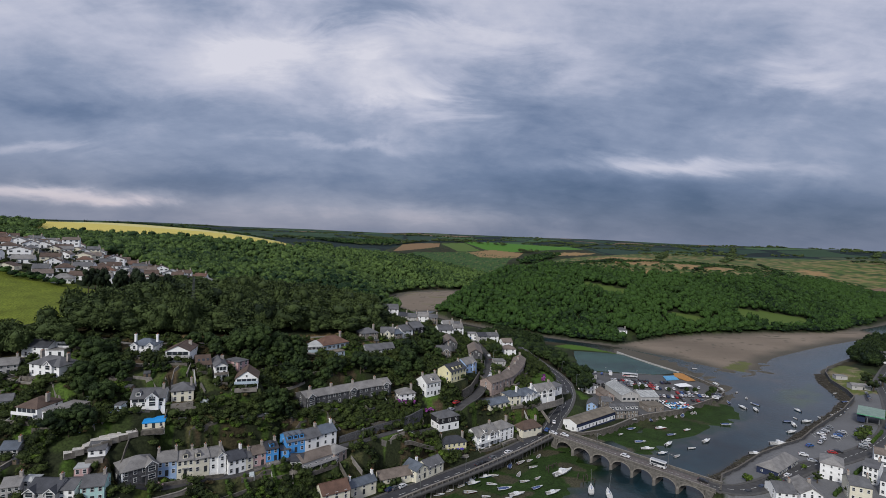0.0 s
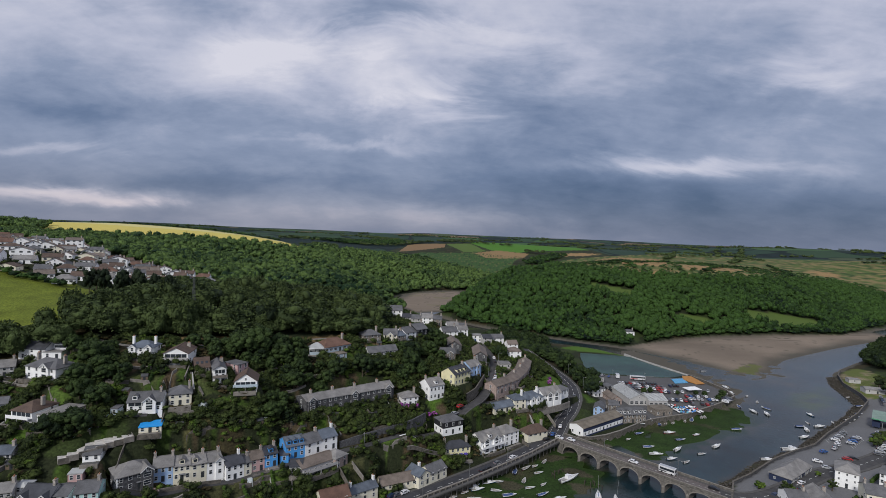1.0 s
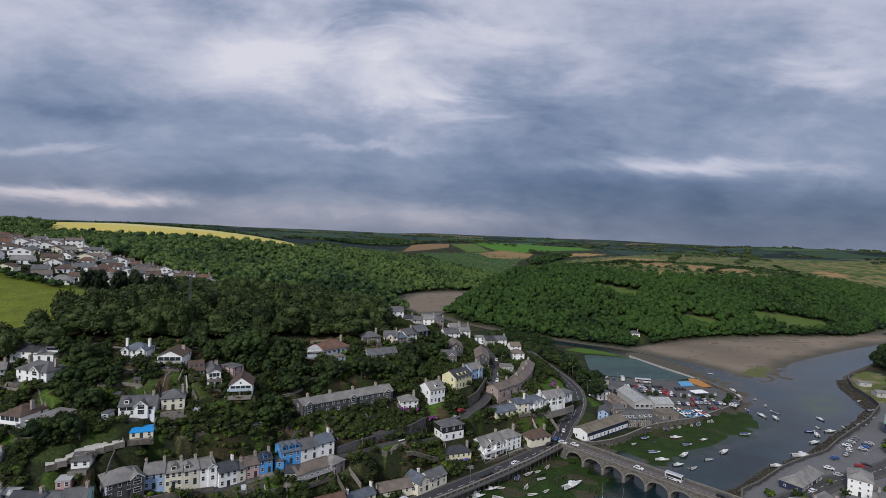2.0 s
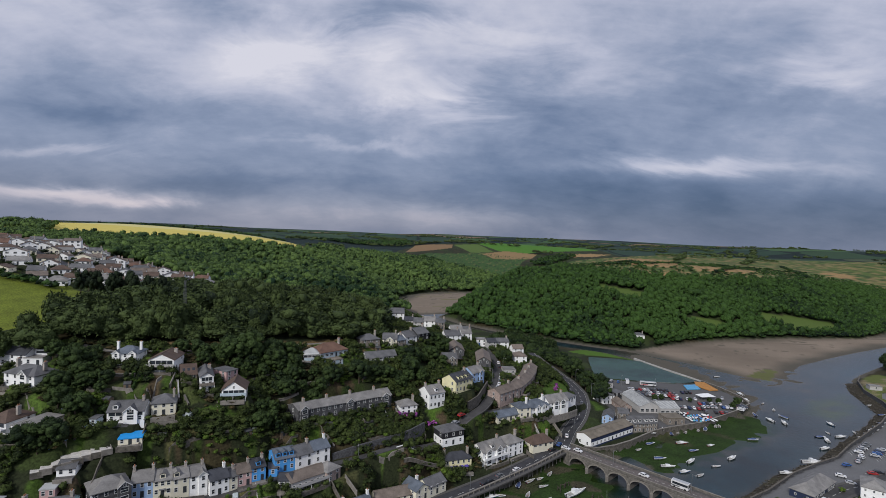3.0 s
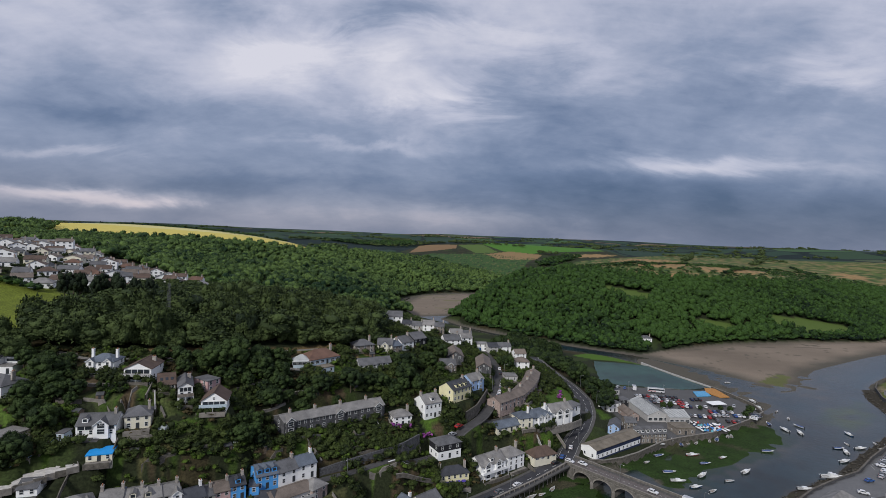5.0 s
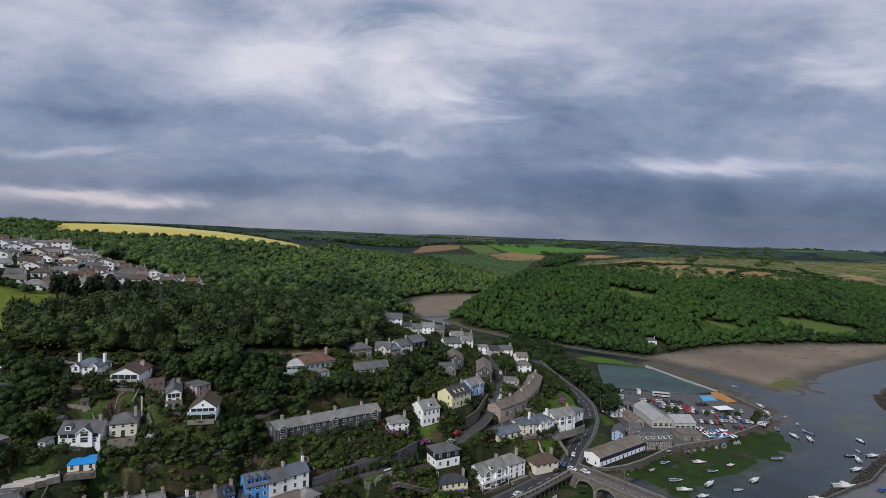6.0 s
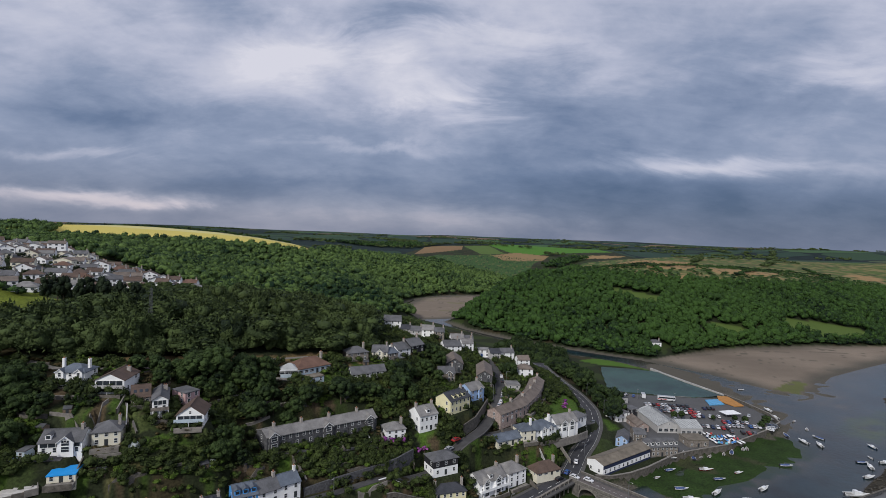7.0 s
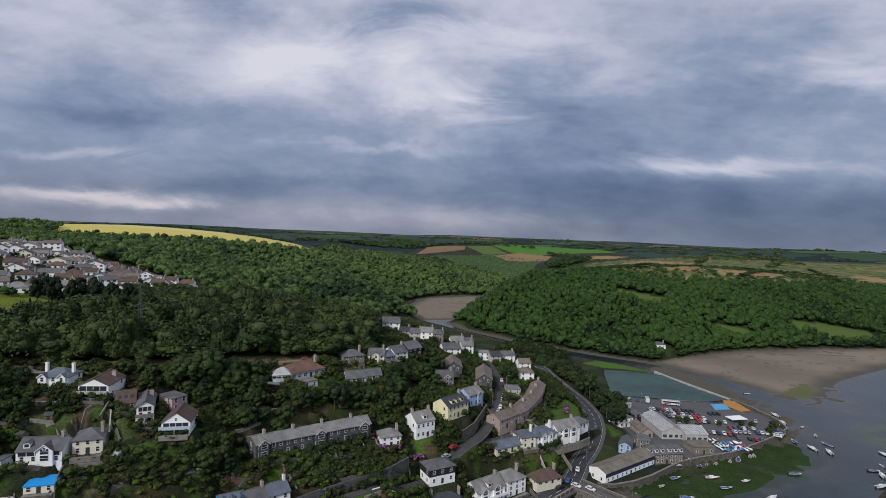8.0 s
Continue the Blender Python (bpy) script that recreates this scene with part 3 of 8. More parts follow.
for poly, c in [([(1178, 2123), (1404, 2140), (1345, 1969), (1224, 1966), (1140, 1998)], (0.30, 0.165, 0.095)), ([(1300, 1960), (1397, 1940), (1800, 1860), (1700, 1640), (1320, 1662), (1284, 1771)], (0.31, 0.17, 0.10)), ([(1500, 2050), (2100, 2300), (2300, 2150), (1800, 1850)], (0.27, 0.17, 0.095)),
                ([(-83, 1490), (80, 1550), (215, 1470), (182, 1400), (130, 1171), (60, 1080), (30, 1090), (1, 1213), (-60, 1300), (-120, 1380)], (0.050, 0.105, 0.028)), ([(-10, 1724), (70, 1760), (115, 1576), (47, 1547)], (0.105, 0.165, 0.040)), ([(70, 1775), (398, 2526), (470, 1720), (216, 1565), (134, 1596)], (0.085, 0.215, 0.026)),
                ([(-144, 1475), (-140, 1740), (-101, 1760), (-12, 1730), (-14, 1643), (-88, 1560)], (0.26, 0.165, 0.085)), ([(76, 1535), (152, 1605), (240, 1540), (209, 1443), (108, 1453)], (0.30, 0.20, 0.095))]:
    cover[inside(poly, fx, fy)] = c
slope = inside([(-83, 1490), (80, 1550), (215, 1470), (182, 1400), (130, 1171), (60, 1080), (1, 1213), (-120, 1380)], fx, fy)
cover[slope & (gorse > 0.42)] = (0.115, 0.130, 0.045)
cover[slope & (gorse < -0.45)] = (0.020, 0.046, 0.018)
mud_tone = mottle(fx * 0.45 + fy * 0.2, fy, 120.0, 9)
flats = wet & (inside(FLATS[0], fx, fy) | inside(FLATS[1], fx, fy))
cover[flats] *= (1 + 0.13 * mud_tone[flats])[:, None]
cover[flats & (np.abs(mud_tone - 0.15) < 0.022)] = (0.150, 0.128, 0.098)
cover[flats & (fx < 200) & (mud_tone > 0.45)] = (0.20, 0.185, 0.10)
headland = inside([(304, 376), (314, 409), (330, 436), (350, 458), (372, 470), (366, 440), (344, 404), (322, 372)], fx, fy) & ~wet
cover[headland] = (0.135, 0.160, 0.045)
cover[headland & (gorse > 0.3)] = (0.26, 0.22, 0.13)
cover[inside(TAN_STRIP, fx, fy)] = (0.21, 0.15, 0.075)
cover *= np.where(inside(YELLOW_FIELD, fx, fy), 0.88, 0.78)[:, None]
LAND_COVER = cover
ca = ground_mesh.color_attributes.new("cover", "FLOAT_COLOR", "POINT")
ca.data.foreach_set("color", np.concatenate([cover, np.ones((len(fx), 1))], 1).astype(np.float32).ravel())
fields = np.clip((np.hypot(fx - 50, fy - 450) - 780) / 120, 0, 1) * ~inside(YELLOW_FIELD, fx, fy) * ~moor * ~wet * ~inside([(-170, 1480), (-140, 1760), (70, 1780), (398, 2530), (480, 1720), (470, 1450), (250, 1200), (120, 1060), (20, 1080), (-130, 1380)], fx, fy)
ga = ground_mesh.attributes.new("grain", "FLOAT", "POINT")
ga.data.foreach_set("value", np.where(inside(CARPARK, fx, fy) | inside(EAST_LAND, fx, fy), 0.22, np.where(moor, 0.5, np.where((fy > 440) | (fx > 420), 0.16, 0.9))).astype(np.float32))
fa = ground_mesh.attributes.new("fields", "FLOAT", "POINT")
fa.data.foreach_set("value", fields.astype(np.float32))
ground = tagged(new("ground", ground_mesh), "steep green estuary valley with fields, gardens and mud banks", "ground", kind="structure")

WX, WY = steps((-150, 0, 15), (0, 330, 3), (330, 700, 6), (700, 1200, 50)), steps((100, 180, 16), (180, 540, 3), (540, 760, 6), (760, 1100, 12))
wx, wy = (a.ravel() for a in np.meshgrid(WX, WY))
grid = np.arange(len(WX) * len(WY)).reshape(len(WY), len(WX))
quads = np.stack([grid[:-1, :-1], grid[:-1, 1:], grid[1:, 1:], grid[1:, :-1]], -1).reshape(-1, 4)
river_mesh = fast_mesh("water", np.stack([wx, wy, np.zeros(len(wx))], -1), np.concatenate([quads[:, [0, 1, 2]], quads[:, [0, 2, 3]]]), RIVER_WATER, True)
spot = np.clip(np.searchsorted(GY, wy), 0, ny - 1) * nx + np.clip(np.searchsorted(GX, wx), 0, nx - 1)
depth = np.maximum(0, -np.where(inside(RIVER, wx, wy), bed(wx, wy), 1.0) + 0.10 * mottle(wx, wy, 40.0, 12))
river_mesh.color_attributes.new("bed", "FLOAT_COLOR", "POINT").data.foreach_set("color", np.concatenate([cover[spot] * 0.62, np.ones((len(wx), 1))], 1).astype(np.float32).ravel())
river_mesh.attributes.new("clear", "FLOAT", "POINT").data.foreach_set("value", np.exp(-depth / 0.30).astype(np.float32))
river = new("water", river_mesh)
tagged(river, "grey-blue low tide river between mud and weed banks", "water", kind="structure")
pond = new("water", mesh_of("pond", [(x, y, 2.5) for x, y in POND], [tuple(range(len(POND)))], POND_WATER))
tagged(pond, "still green mill pool behind a long wall", "water", kind="structure")


def ball(level):
    bm = bmesh.new()
    bmesh.ops.create_icosphere(bm, subdivisions=level, radius=1)
    v = np.array([p.co[:] for p in bm.verts])
    f = np.array([[p.index for p in q.verts] for q in bm.faces])
    bm.free()
    return v, f


def lumpy(level, seed, rough=0.42, squash=0.8):
    """An uneven clump of foliage about 1 m in radius."""
    rng = np.random.default_rng(seed)
    v, f = ball(level)
    k = rng.normal(size=(9, 3)) * 2.2
    ph = rng.uniform(0, 6.28, 9)
    r = 1 + rough * np.sin(v @ k.T + ph).mean(1) * 2.2
    v = v * r[:, None]
    v[:, 2] *= squash
    return v, f


def cards(count, seed, size, squash=0.85, inner=0.82):
    """Loose leaf sprays standing off the surface of a round crown of radius 1."""
    rng = np.random.default_rng(seed)
    d = rng.normal(size=(count, 3))
    d /= np.linalg.norm(d, axis=1)[:, None]
    d[:, 2] = np.where(d[:, 2] < -0.5, -d[:, 2], d[:, 2])
    p = d * rng.uniform(inner, 1.12, count)[:, None]
    p[:, 2] *= squash
    a, b = rng.normal(size=(count, 3)), rng.normal(size=(count, 3))
    a = a / np.linalg.norm(a, axis=1)[:, None] * size * rng.uniform(0.6, 1.3, count)[:, None]
    b = b / np.linalg.norm(b, axis=1)[:, None] * size * rng.uniform(0.6, 1.3, count)[:, None]
    v = np.stack([p - a * 0.5, p + a * 0.5, p + b], 1).reshape(-1, 3)
    return v, np.arange(count * 3).reshape(-1, 3)


def joined(pieces):
    vs, fs, n = [], [], 0
    for v, f in pieces:
        vs.append(v), fs.append(f + n)
        n += len(v)
    return np.concatenate(vs), np.concatenate(fs)


def crown_shape(seed, level, lumps, leaf_count, leaf_size):
    """A crown: one uneven body, smaller boughs round it, and loose sprays."""
    rng = np.random.default_rng(seed)
    v, f = lumpy(level, seed)
    out = [(v * (0.86, 0.86, 0.8), f)]
    for i in range(lumps):
        a = i * 2.4 + rng.uniform(-0.4, 0.4)
        v, f = lumpy(max(1, level - 1), seed * 31 + i, 0.35)
        s = rng.uniform(0.36, 0.55)
        out.append((v * s + (math.cos(a) * 0.62, math.sin(a) * 0.62, rng.uniform(-0.25, 0.55)), f))
    if leaf_count:
        out.append(cards(leaf_count, seed + 7, leaf_size))
    return joined(out)


def scatter(polys, holes, gap, seed):
    """Uneven planting inside the outlines polys, leaving out holes."""
    rng = np.random.default_rng(seed)
    pts = []
    for poly in polys:
        xs, ys = [p[0] for p in poly], [p[1] for p in poly]
        x, y = np.meshgrid(np.arange(min(xs), max(xs), gap), np.arange(min(ys), max(ys), gap))
        x = x.ravel() + rng.uniform(-0.45, 0.45, x.size) * gap
        y = y.ravel() + rng.uniform(-0.45, 0.45, y.size) * gap
        ok = inside(poly, x, y)
        for h in holes:
            ok &= ~inside(h, x, y)
        pts.append(np.stack([x[ok], y[ok]], 1))
    return np.concatenate(pts)


LEVELLED = {}


def lie_of(x, y):
    """Height of the ground as it lies, with house platforms and roads cut in once they are."""
    if not LEVELLED:
        return ground_height(x, y)
    i = np.clip(np.searchsorted(GX, x) - 1, 0, nx - 2)
    j = np.clip(np.searchsorted(GY, y) - 1, 0, ny - 2)
    z, u, v = LEVELLED["z"], (x - GX[i]) / (GX[i + 1] - GX[i]), (y - GY[j]) / (GY[j + 1] - GY[j])
    return z[j, i] * (1 - u) * (1 - v) + z[j, i + 1] * u * (1 - v) + z[j + 1, i] * (1 - u) * v + z[j + 1, i + 1] * u * v


def lie(x, y):
    return float(lie_of(np.array([x], float), np.array([y], float))[0])


def wood(name, label, pts, shapes, material, radius, tall, seed):
    """A wood that nobody could count, as one mesh."""
    rng = np.random.default_rng(seed)
    z = lie_of(pts[:, 0], pts[:, 1])
    vs, fs, n = [], [], 0
    for (x, y), g in zip(pts, z):
        v, f = shapes[rng.integers(len(shapes))]
        a, r = rng.uniform(0, 6.28), radius * (0.6 + 0.9 * rng.random() ** 1.5)
        h = tall * rng.uniform(0.65, 1.35)
        c, s = math.cos(a), math.sin(a)
        w = np.empty_like(v)
        w[:, 0] = x + (v[:, 0] * c - v[:, 1] * s) * r
        w[:, 1] = y + (v[:, 0] * s + v[:, 1] * c) * r
        w[:, 2] = g + h * 0.54 + v[:, 2] * h * 0.52
        vs.append(w), fs.append(f + n)
        n += len(v)
    ob = new(name, fast_mesh(name, np.concatenate(vs), np.concatenate(fs), material, True))
    return tagged(ob, label, "woodland", kind="stuff")


TRENANT = [(-6, 692), (16, 652), (76, 595), (149, 552), (184, 540), (214, 558), (289, 603), (359, 628), (436, 648), (500, 662), (546, 692), (640, 760), (800, 862), (900, 960),
           (760, 985), (560, 868), (400, 796), (300, 772), (235, 788), (180, 845), (190, 920), (150, 960), (100, 900), (60, 830), (10, 745)]
KILMINORTH = [(-52, 700), (-82, 745), (-98, 800), (-88, 878), (-62, 935), (-100, 1000), (-170, 1060), (-260, 960), (-278, 886), (-330, 890), (-420, 862), (-520, 848), (-640, 818),
              (-800, 780), (-950, 740), (-950, 690), (-700, 680), (-480, 590), (-300, 540), (-180, 540), (-100, 580)]
KILM_FAR = [(-170, 1060), (-100, 1000), (-60, 938), (-20, 978), (60, 1005), (130, 1100), (60, 1250), (-120, 1300), (-300, 1150), (-270, 1020)]
far_shapes = [crown_shape(s, 2, 3, 80, 0.22) for s in range(7)]
wood("woodland", "dense broadleaf wood on a rounded hill above the river", scatter([TRENANT], CLEARINGS + [[(196, 540), (212, 540), (213, 582), (195, 582)]], 6.4, 5), far_shapes, LEAF_FAR, 4.0, 10.0, 11)
wood("woodland", "dense broadleaf wood on the far valley side", scatter([KILMINORTH], [], 8.6, 6), far_shapes, LEAF_SUNLIT, 5.2, 10.5, 12)
wood("woodland", "dark wood at the end of the yellow field", scatter([[(-668, 838), (-720, 826), (-1000, 796), (-1000, 900), (-720, 925)]], [], 9.0, 41), far_shapes, LEAF_SUNLIT, 5.4, 11.0, 42)
thin_shapes = [crown_shape(40 + s, 1, 2, 14, 0.5) for s in range(5)]
wood("woodland", "broadleaf wood beyond the bend of the creek", scatter([KILM_FAR], [], 8.6, 7), thin_shapes, LEAF_SUNLIT, 5.2, 10.5, 14)
WEST_WOOD = [(-240, 200), (-195, 208), (-172, 226), (-160, 252), (-168, 284), (-150, 300), (-170, 340), (-190, 400), (-185, 440), (-190, 520), (-120, 560), (-40, 560), (0, 480), (-30, 410), (-50, 380),
             (-45, 330), (-30, 310), (-48, 285), (-70, 268), (-90, 250), (-112, 232), (-135, 226), (-160, 212), (-200, 190)]
BROW = [(-215, 255), (-160, 268), (-132, 296), (-118, 350), (-120, 430), (-186, 470), (-200, 420), (-205, 330)]
near_shapes = [crown_shape(20 + s, 2, 9, 560, 0.20) for s in range(5)]
wood("woodland", "dark broadleaf wood on the hill above the houses", scatter([WEST_WOOD], [TAN_STRIP, BROW], 8.8, 8), near_shapes, LEAF_NEAR, 6.2, 12.0, 13)
wood("woodland", "lower broadleaf trees on the brow below the estate", scatter([BROW], [GREEN_FIELD], 6.0, 9), near_shapes, LEAF_NEAR, 4.0, 4.6, 23)
EDGE = [(-200, 200), (-168, 222), (-158, 250), (-140, 236), (-118, 240), (-96, 258), (-74, 276), (-52, 294), (-36, 306), (-48, 330)]
edge_rng = np.random.default_rng(61)
edge_pts = np.array([(a[0] + (b[0] - a[0]) * t + edge_rng.uniform(-4, 4), a[1] + (b[1] - a[1]) * t + edge_rng.uniform(-7, 1)) for a, b in zip(EDGE, EDGE[1:]) for t in np.arange(0, 1, 2.2 / math.dist(a, b))])
wood("woodland_edge", "low thickets and young trees along the wood edge", edge_pts, near_shapes, LEAF_NEAR, 3.5, 6.4, 62)


FOOT = [(20, 646), (76, 590), (149, 547), (184, 535), (214, 552), (289, 598), (359, 623), (436, 643), (500, 656), (546, 687), (640, 754)]
foot_pts = np.array([(a[0] + (b[0] - a[0]) * t + edge_rng.uniform(-2.5, 2.5), a[1] + (b[1] - a[1]) * t + edge_rng.uniform(1, 7)) for a, b in zip(FOOT, FOOT[1:]) for t in np.arange(0, 1, 3.0 / math.dist(a, b))])
foot_pts = foot_pts[~((foot_pts[:, 0] > 194) & (foot_pts[:, 0] < 214))]
wood("woodland_edge", "low boughs overhanging the river mud at the foot of the wood", foot_pts, far_shapes, LEAF_FAR, 3.2, 5.5, 63)


# ---- houses ----
def part(name, data, parent, label="", at=None):
    """A mesh as one part of a thing (or of a part)."""
    ob = new(name, data)
    ob.parent = parent
    if at is not None:
        ob.matrix_basis = at
    return tagged(ob, label)


def thing(name, label, category, m, group=""):
    """An Empty at a thing's base, to carry its parts."""
    ob = new(name)
    ob.empty_display_size = 0.5
    ob.matrix_basis = m
    return tagged(ob, label, category, group)


def boxes(name, rows, material):
    """Boxes (x0, y0, z0, x1, y1, z1) in one mesh."""
    v, f = [], []
    for x0, y0, z0, x1, y1, z1 in rows:
        n = len(v)
        v += [(x0, y0, z0), (x1, y0, z0), (x1, y1, z0), (x0, y1, z0), (x0, y0, z1), (x1, y0, z1), (x1, y1, z1), (x0, y1, z1)]
        f += [(n, n + 3, n + 2, n + 1), (n + 4, n + 5, n + 6, n + 7), (n, n + 1, n + 5, n + 4), (n + 1, n + 2, n + 6, n + 5), (n + 2, n + 3, n + 7, n + 6), (n + 3, n, n + 4, n + 7)]
    return mesh_of(name, v, f, material)


def slab(v, f, corners, thick):
    """A thick plate under the outline corners (counter-clockwise from above)."""
    n, k = len(v), len(corners)
    v += [tuple(c) for c in corners] + [(c[0], c[1], c[2] - thick) for c in corners]
    f += [tuple(n + i for i in range(k)), tuple(n + k + i for i in reversed(range(k)))]
    f += [(n + i, n + k + i, n + k + (i + 1) % k, n + (i + 1) % k) for i in range(k)]


def plaster(name, c, vary=0.10, per=0.0):
    return mat(name, c, 0.85, vary=vary, scale=0.45, bump=0.01, bump_scale=3, per=per, tint=tuple(x * 1.03 for x in c))


WALLS = {"white": plaster("white_render", (0.84, 0.84, 0.83), 0.07), "cream": plaster("cream_render", (0.70, 0.66, 0.53)), "yellow": plaster("yellow_render", (0.72, 0.67, 0.42)),
         "pale_blue": plaster("pale_blue_render", (0.32, 0.45, 0.66)), "blue": plaster("bright_blue_render", (0.075, 0.30, 0.66)), "pink": plaster("pink_render", (0.50, 0.33, 0.32)),
         "grey": plaster("grey_render", (0.42, 0.41, 0.40)), "aqua": plaster("aqua_render", (0.42, 0.62, 0.60)), "mist": plaster("grey_blue_render", (0.42, 0.50, 0.56)), "navy": plaster("navy_boards", (0.025, 0.035, 0.075)),
         "black": plaster("black_boards", (0.022, 0.022, 0.026)),
         "dark_stone": mat("dark_slatestone", (0.085, 0.085, 0.09), 0.9, vary=0.55, scale=1.3, bump=0.05, bump_scale=3),
         "stone": mat("grey_brown_stone", (0.20, 0.175, 0.15), 0.9, vary=0.5, scale=1.1, bump=0.05, bump_scale=3),
         "brick": mat("pinkish_brick", (0.34, 0.265, 0.235), 0.9, vary=0.35, scale=1.2, bump=0.02, bump_scale=6)}


def roofing(name, c, vary=0.35):
    c = tuple(x * 0.86 for x in c)
    return mat(name, c, 0.72, vary=vary, scale=0.35, bump=0.05, bump_scale=2.2, per=0.12, spec=0.35)


ROOFS = {"light": roofing("light_weathered_slate", (0.235, 0.225, 0.215)), "slate": roofing("grey_slate", (0.125, 0.125, 0.13)), "dark": roofing("dark_slate", (0.055, 0.058, 0.068)),
         "blue": roofing("blue_grey_slate", (0.115, 0.135, 0.165)), "brown": roofing("brown_tiles", (0.115, 0.078, 0.060)), "tan": roofing("lichened_brown_slate", (0.185, 0.150, 0.125)),
         "sheet": roofing("pale_sheet_roof", (0.50, 0.51, 0.50), 0.2), "sky": mat("bright_blue_roof_sheet", (0.02, 0.30, 0.72), 0.5, vary=0.1), "rust": roofing("red_brown_tiles", (0.15, 0.085, 0.06)),
         "moss": roofing("mossy_brown_sheet", (0.20, 0.17, 0.13))}
TRIM = mat("white_gloss_trim", (0.72, 0.72, 0.71), 0.5, vary=0.06)
GLASS = mat("window_glass", (0.028, 0.034, 0.042), 0.08, vary=0.35, scale=0.15, spec=0.6)
DOORS = {k: mat(k + "_door_paint", c, 0.5, vary=0.12) for k, c in {"dark": (0.04, 0.045, 0.05), "blue": (0.03, 0.12, 0.35), "red": (0.25, 0.04, 0.04), "purple": (0.08, 0.04, 0.22)}.items()}
STACK = mat("chimney_render", (0.34, 0.31, 0.28), 0.9, vary=0.4, scale=1.0)
POT = mat("clay_pot", (0.30, 0.14, 0.08), 0.9, vary=0.3)
LEAD = mat("lead_flashing", (0.16, 0.165, 0.175), 0.6, vary=0.2)


def window_meshes(w, h):
    """A frame with a transom, of one piece, and its pane; front at y = 0, sill centre at the origin."""
    t, d = 0.10, 0.07
    xs, zs = [-w / 2, -w / 2 + t, w / 2 - t, w / 2], [0, t, h * 0.5 - 0.035, h * 0.5 + 0.035, h - t, h]
    v = [(x, y, z) for y in (-d, 0.02) for z in zs for x in xs]
    f = []

    def solid(i, k):
        return 0 <= i < 3 and 0 <= k < 5 and (i != 1 or k % 2 == 0)

    def at(layer, i, k):
        return layer * 24 + k * 4 + i

    for k in range(5):
        for i in range(3):
            if not solid(i, k):
                continue
            f.append((at(0, i, k), at(0, i + 1, k), at(0, i + 1, k + 1), at(0, i, k + 1)))
            if not solid(i - 1, k):
                f.append((at(1, i, k), at(0, i, k), at(0, i, k + 1), at(1, i, k + 1)))
            if not solid(i + 1, k):
                f.append((at(0, i + 1, k), at(1, i + 1, k), at(1, i + 1, k + 1), at(0, i + 1, k + 1)))
            if not solid(i, k - 1):
                f.append((at(1, i, k), at(1, i + 1, k), at(0, i + 1, k), at(0, i, k)))
            if not solid(i, k + 1):
                f.append((at(0, i, k + 1), at(0, i + 1, k + 1), at(1, i + 1, k + 1), at(1, i, k + 1)))
    return mesh_of("window", v, f, TRIM), boxes("pane", [(-w / 2 + t, -0.03, t, w / 2 - t, 0.01, h - t)], GLASS)


WINDOWS = {k: window_meshes(*s) for k, s in {"sash": (1.05, 1.5), "wide": (1.9, 1.3), "small": (0.8, 1.0), "bay": (2.2, 1.7), "shop": (2.4, 1.9), "roof": (0.9, 0.9)}.items()}
CHIMNEY = boxes("chimney", [(-0.62, -0.38, -1.6, 0.62, 0.38, 1.25), (-0.70, -0.46, 1.25, 0.70, 0.46, 1.42)], STACK)
CHIMNEY_WHITE = boxes("chimney", [(-0.5, -0.38, -1.6, 0.5, 0.38, 1.45), (-0.58, -0.46, 1.45, 0.58, 0.46, 1.6)], WALLS["white"])
POTS = boxes("chimney_pot", [(-0.11, -0.11, 0, 0.11, 0.11, 0.45), (-0.14, -0.14, 0.36, 0.14, 0.14, 0.45)], POT)
DOOR_MESH = {k: boxes("door", [(-0.5, -0.06, 0, 0.5, 0.02, 2.05)], m) for k, m in DOORS.items()}
PORCH = boxes("porch_roof", [(-0.9, -0.9, 2.2, 0.9, 0.0, 2.32)], LEAD)
PADS = []


